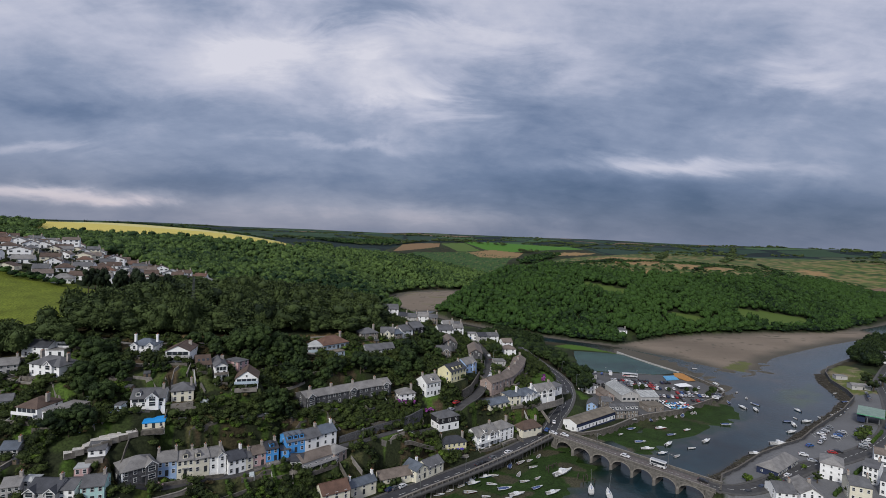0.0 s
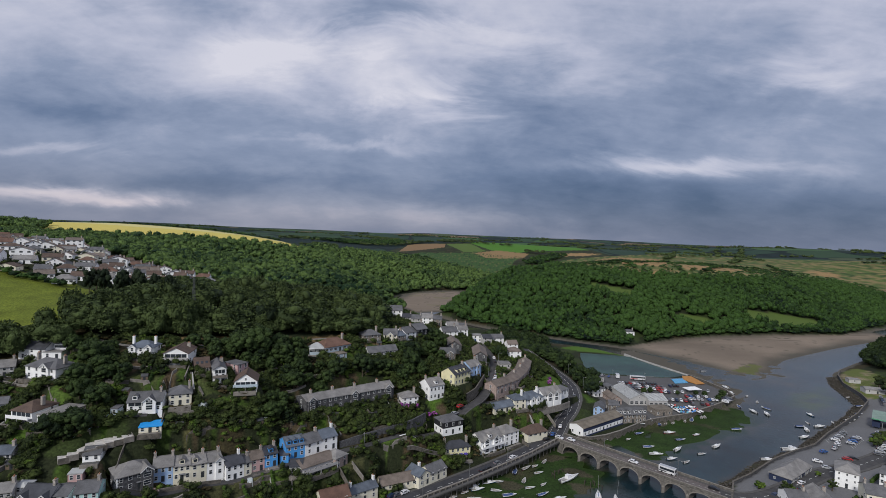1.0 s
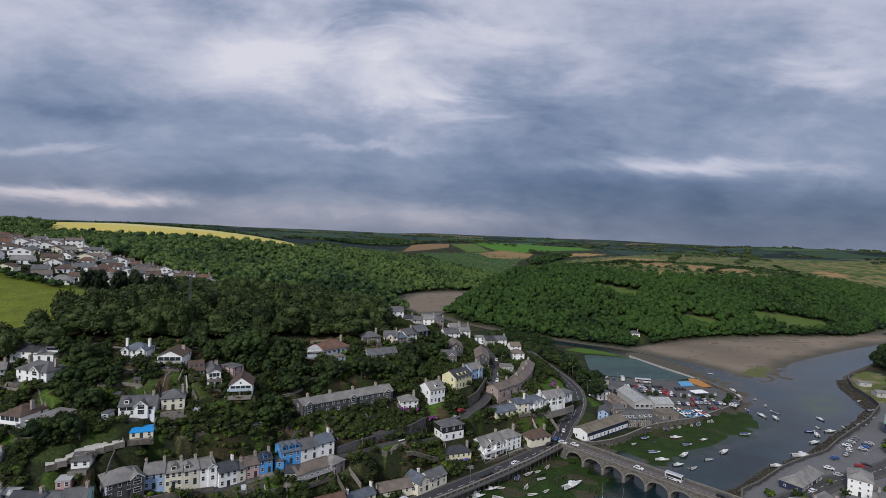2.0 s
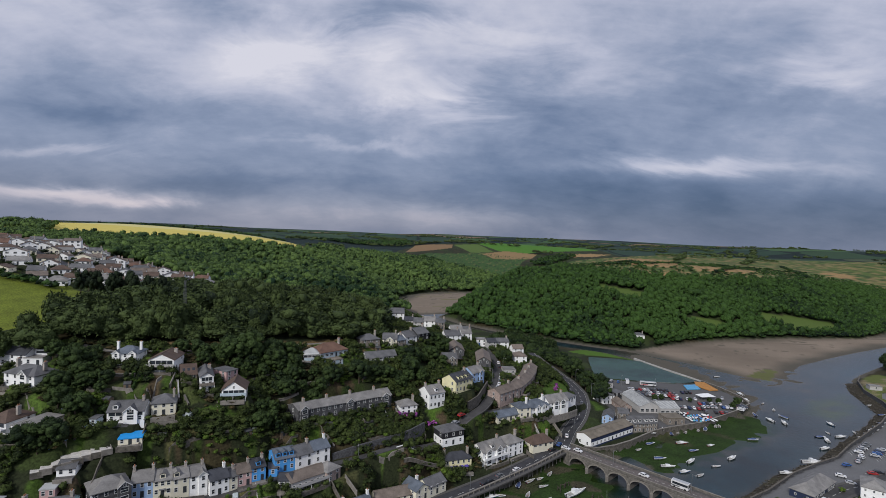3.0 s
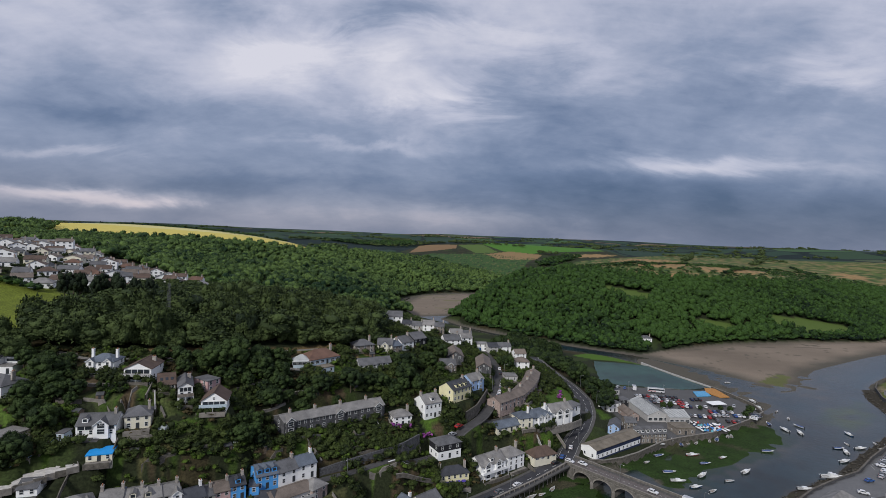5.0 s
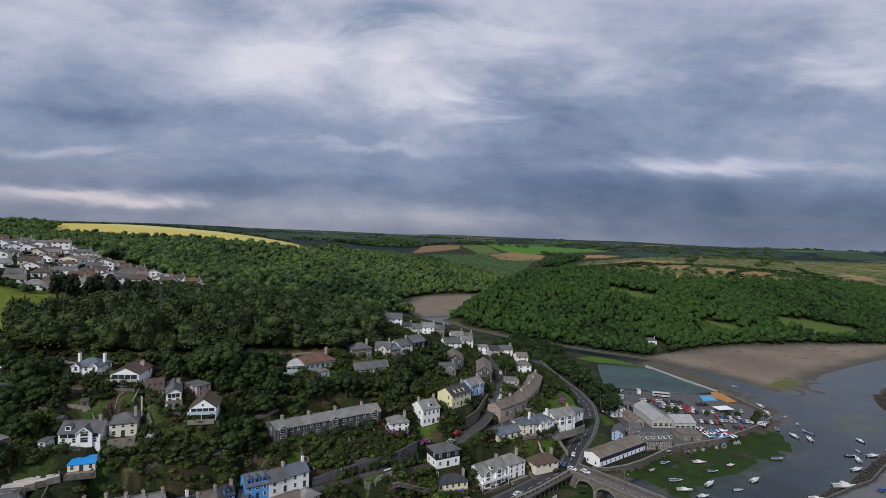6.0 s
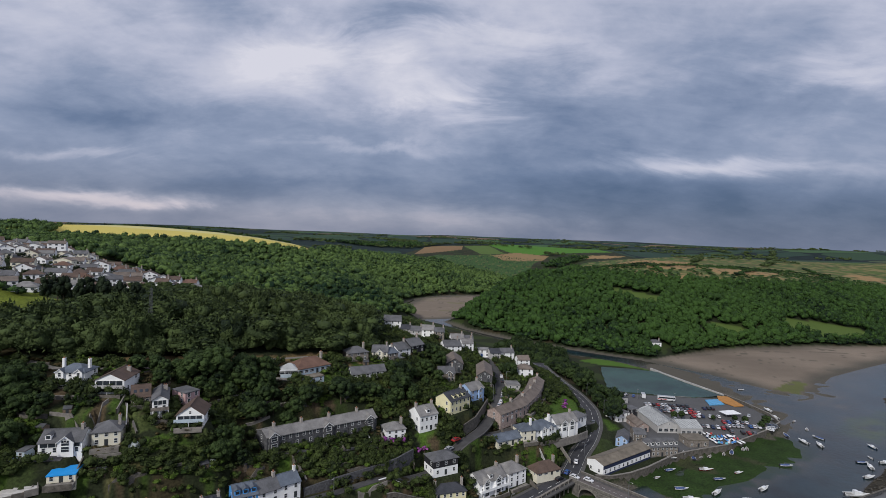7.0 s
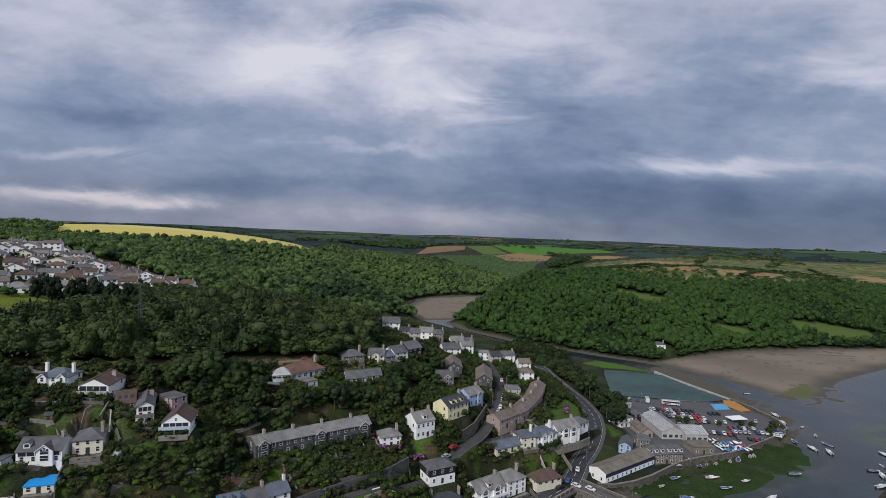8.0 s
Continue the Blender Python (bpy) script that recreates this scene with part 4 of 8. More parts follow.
def roof_mesh(kind, w, d, e, rh, material, over=0.4):
    v, f = [], []
    th = 0.2
    x0, x1, y0, y1 = -w / 2 - over, w / 2 + over, -over, d + over
    if kind == "flat":
        slab(v, f, [(x0 + over - 0.15, y0 + over - 0.15, e + 0.35), (x1 - over + 0.15, y0 + over - 0.15, e + 0.35), (x1 - over + 0.15, y1 - over + 0.15, e + 0.35), (x0 + over - 0.15, y1 - over + 0.15, e + 0.35)], 0.33)
        return mesh_of("roof", v, f, material)
    t = e + rh + 0.12
    if kind == "gable":
        s = rh / (d / 2)
        lo = e + 0.12 - s * over
        slab(v, f, [(x0 + 0.2, y0, lo), (x1 - 0.2, y0, lo), (x1 - 0.2, d / 2, t), (x0 + 0.2, d / 2, t)], th)
        slab(v, f, [(x1 - 0.2, y1, lo), (x0 + 0.2, y1, lo), (x0 + 0.2, d / 2, t), (x1 - 0.2, d / 2, t)], th)
        slab(v, f, [(x0 + 0.18, d / 2 - 0.16, t + 0.06), (x1 - 0.18, d / 2 - 0.16, t + 0.06), (x1 - 0.18, d / 2 + 0.16, t + 0.06), (x0 + 0.18, d / 2 + 0.16, t + 0.06)], 0.2)
    elif kind == "front":
        s = rh / (w / 2)
        lo = e + 0.12 - s * over
        slab(v, f, [(x0, y1, lo), (x0, y0, lo), (0, y0, t), (0, y1, t)], th)
        slab(v, f, [(x1, y0, lo), (x1, y1, lo), (0, y1, t), (0, y0, t)], th)
        slab(v, f, [(-0.16, y0, t + 0.06), (0.16, y0, t + 0.06), (0.16, y1, t + 0.06), (-0.16, y1, t + 0.06)], 0.2)
    else:
        run = min(w, d) / 2
        s = rh / run
        lo = e + 0.12 - s * over
        if w >= d:
            a, b = (-w / 2 + run, d / 2, t), (w / 2 - run, d / 2, t)
        else:
            a, b = (0, run, t), (0, d - run, t)
        c = [(x0, y0, lo), (x1, y0, lo), (x1, y1, lo), (x0, y1, lo)]
        if w >= d:
            faces = [[c[0], c[1], b, a], [c[1], c[2], b], [c[2], c[3], a, b], [c[3], c[0], a]]
        else:
            faces = [[c[0], c[1], a], [c[1], c[2], b, a], [c[2], c[3], b], [c[3], c[0], a, b]]
        for face in faces:
            slab(v, f, face, th)
    return mesh_of("roof", v, f, material)


def wall_mesh(kind, w, d, e, rh, material, foot):
    """Four walls with real gables, down to the footing."""
    v = [(-w / 2, 0, -foot), (w / 2, 0, -foot), (w / 2, d, -foot), (-w / 2, d, -foot), (-w / 2, 0, e), (w / 2, 0, e), (w / 2, d, e), (-w / 2, d, e)]
    f = [(0, 3, 2, 1)]
    if kind == "gable":
        v += [(-w / 2, d / 2, e + rh), (w / 2, d / 2, e + rh)]
        f += [(0, 1, 5, 4), (1, 2, 6, 9, 5), (2, 3, 7, 6), (3, 0, 4, 8, 7), (4, 5, 9, 8), (6, 7, 8, 9)]
    elif kind == "front":
        v += [(0, 0, e + rh), (0, d, e + rh)]
        f += [(0, 1, 5, 8, 4), (1, 2, 6, 5), (2, 3, 7, 9, 6), (3, 0, 4, 7), (5, 6, 9, 8), (7, 4, 8, 9)]
    else:
        f += [(0, 1, 5, 4), (1, 2, 6, 5), (2, 3, 7, 6), (3, 0, 4, 7), (4, 5, 6, 7)]
    return mesh_of("wall", v, f, material)


def add_window(parent, kind, m):
    frame_mesh, pane_mesh = WINDOWS[kind]
    w = part("window", frame_mesh, parent, at=m)
    part("pane", pane_mesh, w)
    return w


def house(x, y, z, turn, w, d, e, label, roof="gable", wall="white", cover="slate", rh=None, storeys=2, cols=3, chimneys=1, kind="sash", door="dark", gables=(), dormers=(),
          skylights=0, side=2, porch=False, band=None, upper=None, quoins=False, balcony=None, glazed=False, foot=2.5, category="house", name="house", group="houses of the town"):
    """A house: the middle of its front at x, y, z, facing the way that turn (degrees) gives; w wide, d deep, e to the eaves."""
    rh = rh if rh is not None else (0.0 if roof == "flat" else min(w if roof == "front" else d, w) * 0.5 * (0.62 if roof != "hip" else 0.55))
    top = thing(name, label, category, pose(x, y, z, 0, 0, turn), group)
    part("wall", wall_mesh(roof, w, d, e, rh, WALLS[wall], foot), top)
    part("roof", roof_mesh(roof, w, d, e, rh, ROOFS[cover]), top)
    if cover == "sheet" and w > 10:
        v, f = [], []
        up = e + rh + 0.2
        if roof == "gable":
            lo = e + 0.2 - rh / (d / 2) * 0.4
            for i in range(int(w / 0.9)):
                px = -w / 2 + 0.3 + i * 0.9
                slab(v, f, [(px, -0.4, lo), (px + 0.16, -0.4, lo), (px + 0.16, d / 2, up), (px, d / 2, up)], 0.09)
        else:
            lo = e + 0.2 - rh / (w / 2) * 0.4
            for i in range(int(d / 0.9)):
                py = 0.3 + i * 0.9
                slab(v, f, [(-w / 2 - 0.4, py + 0.16, lo), (-w / 2 - 0.4, py, lo), (0, py, up), (0, py + 0.16, up)], 0.09)
                slab(v, f, [(w / 2 + 0.4, py, lo), (w / 2 + 0.4, py + 0.16, lo), (0, py + 0.16, up), (0, py, up)], 0.09)
        part("roof_ribs", mesh_of("roof_ribs", v, f, LEAD), top, "raised seams of the sheet roof")
    PADS.append((x, y, z, radians(turn), w, d))
    tall = e / storeys
    door_col = cols // 2 if door else -1
    for s in range(storeys):
        for c in range(cols):
            px = -w / 2 + w * (c + 0.5) / cols
            if s == 0 and c == door_col:
                part("door", DOOR_MESH[door], top, at=pose(px, 0, 0.05))
                if porch:
                    part("porch_roof", PORCH, top, at=pose(px, 0, 0.05))
                continue
            if glazed and s == storeys - 1:
                continue
            k = kind if w / cols > 2.6 or kind != "wide" else "sash"
            add_window(top, k, pose(px, 0, tall * s + min(0.85, tall * 0.3)))
    if roof == "front" and rh > 2.2:
        add_window(top, "small", pose(0, 0, e + 0.25))
    if glazed:
        lo, hi, bays = tall * (storeys - 1) + 0.3, e - 0.35, max(3, round(w / 2.2))
        glass = part("glazed_front", boxes("glazed_front", [(-w / 2 + 0.5, -0.05, lo, w / 2 - 0.5, -0.01, hi)], GLASS), top, "wide glazed window front with white posts")
        for i in range(bays + 1):
            px = -w / 2 + 0.5 + (w - 1.0) * i / bays
            part("mullion", boxes("mullion", [(px - 0.07, -0.1, lo, px + 0.07, -0.01, hi)], TRIM), glass)
        part("head_rail", boxes("head_rail", [(-w / 2 + 0.4, -0.1, hi, w / 2 - 0.4, -0.01, hi + 0.14)], TRIM), glass)
        part("sill", boxes("sill", [(-w / 2 + 0.4, -0.14, lo - 0.12, w / 2 - 0.4, -0.01, lo)], TRIM), glass)
    for s in range(storeys):
        for c in range(side):
            py = d * (c + 0.5) / side
            for sx, r in ((1, 90), (-1, -90)):
                if (c + s + (sx > 0)) % 3 != 2:
                    add_window(top, "sash" if e > 4 else "small", pose(sx * w / 2, py, tall * s + min(0.85, tall * 0.3), 0, 0, r))
    ridge = e + rh
    for i in range(chimneys):
        px = {1: [w * 0.38], 2: [-w * 0.44, w * 0.44], 3: [-w * 0.44, 0, w * 0.44]}[chimneys][i]
        white = cover in ("dark", "blue") and wall in ("white", "cream")
        spot = pose(px, d / 2, ridge + 0.1, 0, 0, 90) if roof in ("gable", "hip") else pose(w * 0.28, d * (0.7 - 0.3 * i), ridge - rh * 0.45)
        stack = part("chimney", CHIMNEY_WHITE if white else CHIMNEY, top, at=spot)
        for k in (-0.25, 0.25):
            part("chimney_pot", POTS, stack, at=pose(k, 0, 1.42 if not white else 1.6))
    for gx, gw in gables:
        gh = gw * 0.42
        v, f = [], []
        slab(v, f, [(gx - gw / 2 - 0.3, d / 2, e - 0.05), (gx - gw / 2 - 0.3, -1.0, e - 0.05), (gx, -1.0, e + gh + 0.2), (gx, d / 2, e + gh + 0.2)], 0.18)
        slab(v, f, [(gx + gw / 2 + 0.3, -1.0, e - 0.05), (gx + gw / 2 + 0.3, d / 2, e - 0.05), (gx, d / 2, e + gh + 0.2), (gx, -1.0, e + gh + 0.2)], 0.18)
        g = [(gx - gw / 2, -0.7, -foot), (gx + gw / 2, -0.7, -foot), (gx + gw / 2, -0.7, e), (gx, -0.7, e + gh), (gx - gw / 2, -0.7, e)]
        bay = part("gable_bay", mesh_of("gable_bay", g + [(a, 0.5, c) for a, _, c in g], [(0, 1, 2, 3, 4), (1, 6, 7, 2), (4, 9, 5, 0), (2, 7, 8, 3), (3, 8, 9, 4)], WALLS[wall]), top)
        part("gable_roof", mesh_of("gable_roof", v, f, ROOFS[cover]), bay)
        foot_x, top_z = gw / 2 + 0.3, e + gh + 0.22
        for sx in (-1, 1):
            board = [(gx + sx * foot_x, y, z) for z in (e - 0.33, e - 0.03) for y in (-1.06, -1.0)] + [(gx, y, z) for z in (top_z - 0.3, top_z) for y in (-1.06, -1.0)]
            part("bargeboard", mesh_of("bargeboard", board, [(0, 4, 6, 2), (1, 3, 7, 5), (2, 6, 7, 3), (0, 1, 5, 4), (0, 2, 3, 1), (4, 5, 7, 6)], TRIM), bay)
        for s in range(storeys):
            add_window(bay, "bay" if gw > 3 else "sash", pose(gx, -0.7, tall * s + 0.8))
        if gh > 1.4:
            add_window(bay, "small", pose(gx, -0.7, e + 0.05))
    for px in dormers:
        zz = e + rh * 0.28
        v, f = [], []
        slab(v, f, [(px - 0.95, d * 0.42, zz + 1.15), (px - 0.95, 0.5, zz + 1.15), (px, 0.5, zz + 1.75), (px, d * 0.42, zz + 1.75)], 0.12)
        slab(v, f, [(px + 0.95, 0.5, zz + 1.15), (px + 0.95, d * 0.42, zz + 1.15), (px, d * 0.42, zz + 1.75), (px, 0.5, zz + 1.75)], 0.12)
        dm = part("dormer", mesh_of("dormer", v, f, ROOFS[cover]), top)
        part("cheek", boxes("cheek", [(px - 0.8, 0.62, zz - 0.6, px + 0.8, d * 0.40, zz + 1.2)], WALLS[wall] if wall not in ("dark_stone", "stone") else TRIM), dm)
        part("pane", boxes("pane", [(px - 0.55, 0.58, zz + 0.1, px + 0.55, 0.64, zz + 1.0)], GLASS), dm)
    for i in range(skylights):
        s = rh / (d / 2 if roof == "gable" else w / 2)
        px = -w / 2 + w * (i + 0.7) / (skylights + 0.4)
        run = d * 0.22
        part("skylight", boxes("skylight", [(-0.45, -0.6, 0, 0.45, 0.6, 0.09)], GLASS), top, at=pose(px, run, e + 0.13 + s * run, math.degrees(math.atan(s))))
    if band:
        part("painted_band", boxes("painted_band", [(-w / 2 - 0.03, -0.06, e - 1.25, w / 2 + 0.03, 0.0, e - 0.25)], WALLS[band]), top, "navy fascia band with no lettering")
    if quoins:
        for sx in (-1, 1):
            rows = []
            for i in range(int(e / 0.45)):
                a = 0.55 if i % 2 else 0.35
                x0, x1 = sorted((sx * (w / 2 + 0.04), sx * (w / 2 - a)))
                rows.append((x0, -0.04, i * 0.45, x1, 0.9 - a, i * 0.45 + 0.42))
            part("quoins", boxes("quoins", rows, WALLS["white"]), top, "white painted corner stones")
    if upper:
        for x0, x1, y0, y1 in ((-w / 2 - 0.02, w / 2 + 0.02, -0.02, 0.0), (-w / 2 - 0.02, w / 2 + 0.02, d, d + 0.02), (-w / 2 - 0.02, -w / 2, 0.0, d), (w / 2, w / 2 + 0.02, 0.0, d)):
            part("cladding", boxes("cladding", [(x0, y0, e * 0.5 + 0.1, x1, y1, e - 0.05)], WALLS[upper]), top, "dark boarded upper storey")
    if balcony:
        deck = part("balcony", boxes("balcony", [(-w / 2 - 0.3, -1.8, e * 0.5 - 0.12, w / 2 + 0.3, 0.0, e * 0.5 + 0.06)], WALLS[balcony]), top, "projecting balcony with a pale rail")
        part("rail", boxes("rail", [(-w / 2 - 0.3, -1.8, e * 0.5 + 0.06, w / 2 + 0.3, -1.72, e * 0.5 + 1.0)], WALLS[balcony]), deck)
        for px in (-w / 2 - 0.15, 0, w / 2 + 0.15):
            part("post", boxes("post", [(px - 0.08, -1.75, -1.5, px + 0.08, -1.6, e * 0.5 - 0.12)], TRIM), deck)
    return top


house(-121.6, 211.4, 54.1, 8, 9.6, 7.5, 4.7, "white villa with a grey slate hipped roof and two end chimneys", roof='hip', cover='blue', chimneys=2, cols=3, gables=((-3.0, 2.4), (3.0, 2.4)))
house(-106.2, 209.5, 52.7, 10, 9.2, 11, 4.7, "white house with a low brown gabled roof and balconies", roof='front', cover='brown', cols=2, kind='wide', rh=2.2, balcony='grey', glazed=True)
house(-95.5, 209.9, 49.8, 33, 5.7, 8, 2.4, "low dark bungalow with roof windows", cover='brown', wall='stone', storeys=1, skylights=3, chimneys=0, cols=3, kind='wide', rh=3)
house(-87.4, 207.6, 46.3, 30, 4.7, 13, 6.1, "tall white gabled house with a glazed front and balcony", roof='front', cover='slate', cols=2, storeys=3, kind='wide', balcony='stone', wall='white', glazed=True)
house(-83.2, 219.9, 47.2, 62, 5.4, 8, 4.1, "plain pinkish rendered block with a flat roof", roof='flat', wall='pink', cover='slate', chimneys=0, cols=2)
house(-76.8, 207.0, 44.4, 16, 8.4, 9.5, 3.7, "white chalet with a brown gabled roof and pale blue balcony", roof='front', cover='brown', cols=3, kind='wide', balcony='mist', chimneys=0, rh=3.0, foot=1.5, glazed=True)
house(-106.2, 189.0, 41.0, 16, 11.5, 8, 3.7, "white gabled house with a grey slate roof and terrace", cover='slate', gables=((1.6, 4.2),), dormers=(-3.4,), cols=4, chimneys=1, glazed=True)
house(-96.6, 195.2, 41.5, 25, 7.6, 8, 4.5, "cream house with a grey hipped slate roof", roof='hip', wall='cream', cover='slate', cols=3)
house(-100.0, 182.0, 36.3, 21, 7.0, 6, 1.9, "small cream annexe under a bright blue sheet roof", roof='flat', wall='cream', cover='sky', storeys=1, chimneys=0, cols=3, side=1)
house(-114.5, 184.6, 40.6, 5, 2.3, 4, 2.4, "small blue-grey timber garden shed", roof='flat', wall='mist', cover='slate', storeys=1, chimneys=0, cols=1, side=0, door='')
house(-163.5, 208.2, 52.8, -1, 11.0, 8, 4.5, "white house with a dark slate gabled roof", cover='dark', cols=3)
house(-155.3, 208.2, 53.3, 11, 6.6, 7, 2.7, "white flat roofed garage", roof='flat', storeys=1, chimneys=0, cols=2, cover='light', side=0)
house(-151.0, 197.1, 48.4, -13, 14.5, 9, 4.8, "large white house with a hipped slate roof and bay", roof='hip', cover='slate', cols=4, gables=((2.5, 4.0),), chimneys=2)
house(-166.4, 199.0, 48.0, 34, 6.2, 8, 4.1, "grey house with a weathered slate roof", cover='light', wall='grey', cols=3)
house(-141.9, 177.9, 39.3, -9, 8.3, 10, 4.3, "white house with a brown hipped roof and balcony", roof='hip', cover='brown', cols=2, kind='wide', balcony='white', chimneys=1, glazed=True)
house(-131.7, 175.6, 38.5, -11, 7.2, 12, 4.5, "white modern house with a flat roof", roof='flat', cover='light', cols=3, chimneys=0, kind='wide', glazed=True)
house(-154.6, 183.5, 40.6, 32, 4.7, 7, 2.9, "low white house with a slate roof", cover='slate', storeys=1, cols=2, chimneys=0)
house(-111.3, 168.9, 31.4, 19, 5.0, 7, 2.4, "white garage with a grey slate roof", cover='slate', storeys=1, chimneys=0, cols=2, side=0, door='', rh=1.4)
house(-104.0, 156.3, 22.9, 20, 6.3, 8, 5.2, "white house with aqua bay windows and a grey roof", cover='slate', wall='aqua', cols=3, kind='wide', chimneys=1)
house(-110.5, 154.2, 23.6, 7, 4.7, 8, 4.3, "grey roofed house with a white front", cover='slate', cols=2, chimneys=0)
house(-116.8, 152.6, 23.3, 2, 9.1, 8, 4.3, "dark slate roofed house with several gables", cover='dark', cols=4, gables=((-3, 3.2), (3, 3.2)), wall='grey')
house(-112.0, 162.7, 27.8, 18, 3.9, 4, 2.4, "timber garden room with an orange front", roof='flat', wall='pink', cover='sheet', storeys=1, chimneys=0, cols=2, side=0, door='')
house(-124.3, 156.2, 26.7, 3, 3.9, 4, 2.4, "white canvas garden shelter on posts", roof='hip', cover='sheet', storeys=1, chimneys=0, cols=1, side=0, door='', rh=0.9, name='garden_shelter', category='shelter')
house(-135.9, 163.5, 32.6, 15, 5.1, 6, 2.6, "low slate roofed cottage", cover='blue', storeys=1, cols=3, chimneys=1, wall='grey')
house(-125.7, 152.1, 25.1, 23, 4.7, 7, 4.1, "pale roofed house above the lane", cover='light', cols=3, wall='grey')
house(-96.1, 167.5, 23.7, 45, 10.3, 9, 5.3, "dark stone villa with white quoins and hipped roof", roof='hip', wall='dark_stone', cover='light', cols=4, kind='sash', gables=((3.4, 3.6),), chimneys=0, porch=True, quoins=True)
house(-90.7, 174.0, 23.2, 26, 6.0, 9, 5.1, "pale blue terraced house with a grey slate roof", wall='pale_blue', cover='light', cols=3, side=0, chimneys=2)
house(-85.6, 176.4, 22.8, 26, 5.2, 9, 5.1, "cream terraced house with a grey slate roof", wall='cream', cover='light', cols=3, side=0, dormers=(0,), porch=True)
house(-81.2, 179.0, 22.5, 35, 5.1, 9, 5.1, "cream terraced house with a grey slate roof", wall='cream', cover='light', cols=2, side=0, dormers=(-1,))
house(-77.1, 182.0, 22.2, 35, 5.0, 9, 5.1, "white end terrace house with stacked bay windows", cover='light', cols=2, side=1, gables=((1.6, 2.6),), chimneys=1)
house(-70.7, 184.1, 20.1, 41, 6.1, 8, 5.3, "white house with a dark slate roof", cover='dark', cols=3, side=2, chimneys=1)
house(-67.4, 187.1, 20.0, 43, 2.9, 8, 4.9, "narrow cream terraced house", wall='cream', cover='slate', cols=1, side=0, door='', chimneys=1)
house(-64.7, 189.6, 20.7, 34, 4.7, 8, 4.6, "pink terraced house with a brown slate roof", wall='pink', cover='tan', cols=2, side=0, chimneys=1)
house(-60.8, 192.3, 21.3, 34, 4.7, 8, 4.8, "bright blue terraced house with a glazed dormer", wall='blue', cover='dark', cols=2, side=1, dormers=(0,), chimneys=1)
house(-57.0, 195.4, 21.8, 20, 3.1, 5, 2.4, "small bright blue garage", wall='blue', cover='slate', roof='flat', storeys=1, cols=1, side=0, chimneys=0, door='')
house(-53.8, 198.8, 22.1, 34, 7.2, 9, 4.7, "bright blue house with three small dormers", wall='blue', cover='blue', cols=3, side=1, dormers=(-2.4, 0, 2.4), chimneys=0)
house(-48.1, 203.5, 21.9, 46, 7.5, 8, 4.6, "white terraced house with a grey slate roof", cover='slate', cols=2, side=0, chimneys=1)
house(-43.0, 208.4, 21.6, 42, 6.7, 8, 5.2, "taller white end house with a blue slate roof", cover='blue', cols=2, side=2, chimneys=1)
house(-44.4, 197.3, 17.5, 46, 14.2, 8, 3.6, "long low house with a verandah and brown roof", wall='grey', cover='tan', cols=6, storeys=1, kind='wide', side=0, rh=1.6, chimneys=0, balcony='grey')
house(-37.1, 203.7, 17.0, 57, 6.5, 7, 4.3, "brick house with a pyramid slate roof", roof='hip', wall='brick', cover='light', cols=2, chimneys=0)
house(-51.8, 193.1, 18.6, 12, 4.6, 6, 2.9, "small white gabled cottage", cover='dark', cols=2, storeys=1, chimneys=0, side=1)
house(-27.0, 200.3, 5.8, 40, 11.5, 5.5, 4.2, "cream house with a blue slate roof and white chimneys", wall='cream', cover='blue', cols=3, chimneys=2, side=1)
house(-35.4, 188.5, 8.8, 33, 10.8, 8, 3.6, "cream cottage with a red brown tiled roof", wall='cream', cover='rust', cols=3, chimneys=0, side=1)
house(-14.9, 211.3, 5.6, 28, 15.6, 6.5, 2.6, "long low shop with a brown roof and dark windows", wall='cream', cover='tan', cols=6, storeys=1, kind='wide', chimneys=0, side=1, rh=2.2)
house(-4.8, 215.2, 5.6, 46, 6.5, 8, 4.3, "cream gabled house with a slate roof", roof='front', wall='cream', cover='blue', cols=2, chimneys=1)
house(0.8, 220.9, 5.5, 46, 9.9, 7, 3.7, "slate roofed cottage over a shop with an awning", wall='cream', cover='slate', cols=3, chimneys=0)
house(9.1, 237.2, 7.0, 22, 12.4, 7.0, 5.6, "pale yellow corner inn with a slate hipped roof", roof='hip', wall='yellow', cover='dark', cols=5, storeys=2, chimneys=2, kind='sash')
AWNING = mat("purple_awning_canvas", (0.075, 0.05, 0.30), 0.8, vary=0.15)
inn = next(ob for ob in bpy.data.objects if ob.parent is None and abs(ob.matrix_basis.translation.x - 9.1) < 0.01)
for px in (-3.4, -1.1, 1.4, 3.7):
    v, f = [], []
    slab(v, f, [(px - 0.9, -1.0, 2.2), (px + 0.9, -1.0, 2.2), (px + 0.9, -0.05, 2.75), (px - 0.9, -0.05, 2.75)], 0.08)
    part("awning", mesh_of("awning", v, f, AWNING), inn, "purple canvas window awning")
house(25.6, 249.6, 6.1, 39.6, 14.2, 9, 6.2, "tall white villa with gabled dormers and a balcony", cover='light', cols=4, storeys=3, gables=((-3.6, 3.4), (2.6, 3.6)), dormers=(-0.5,), chimneys=1, balcony='white')
house(36.2, 258.4, 6.3, 39.6, 10.0, 9, 6.3, "tall white villa with a grey hipped roof", roof='hip', cover='light', cols=3, storeys=3, chimneys=1)
house(6.6, 242.7, 16.6, 32, 10.9, 8, 6.1, "square white house with black boarded upper floor", roof='hip', wall='white', cover='slate', cols=3, chimneys=0, upper='black', rh=2.0)
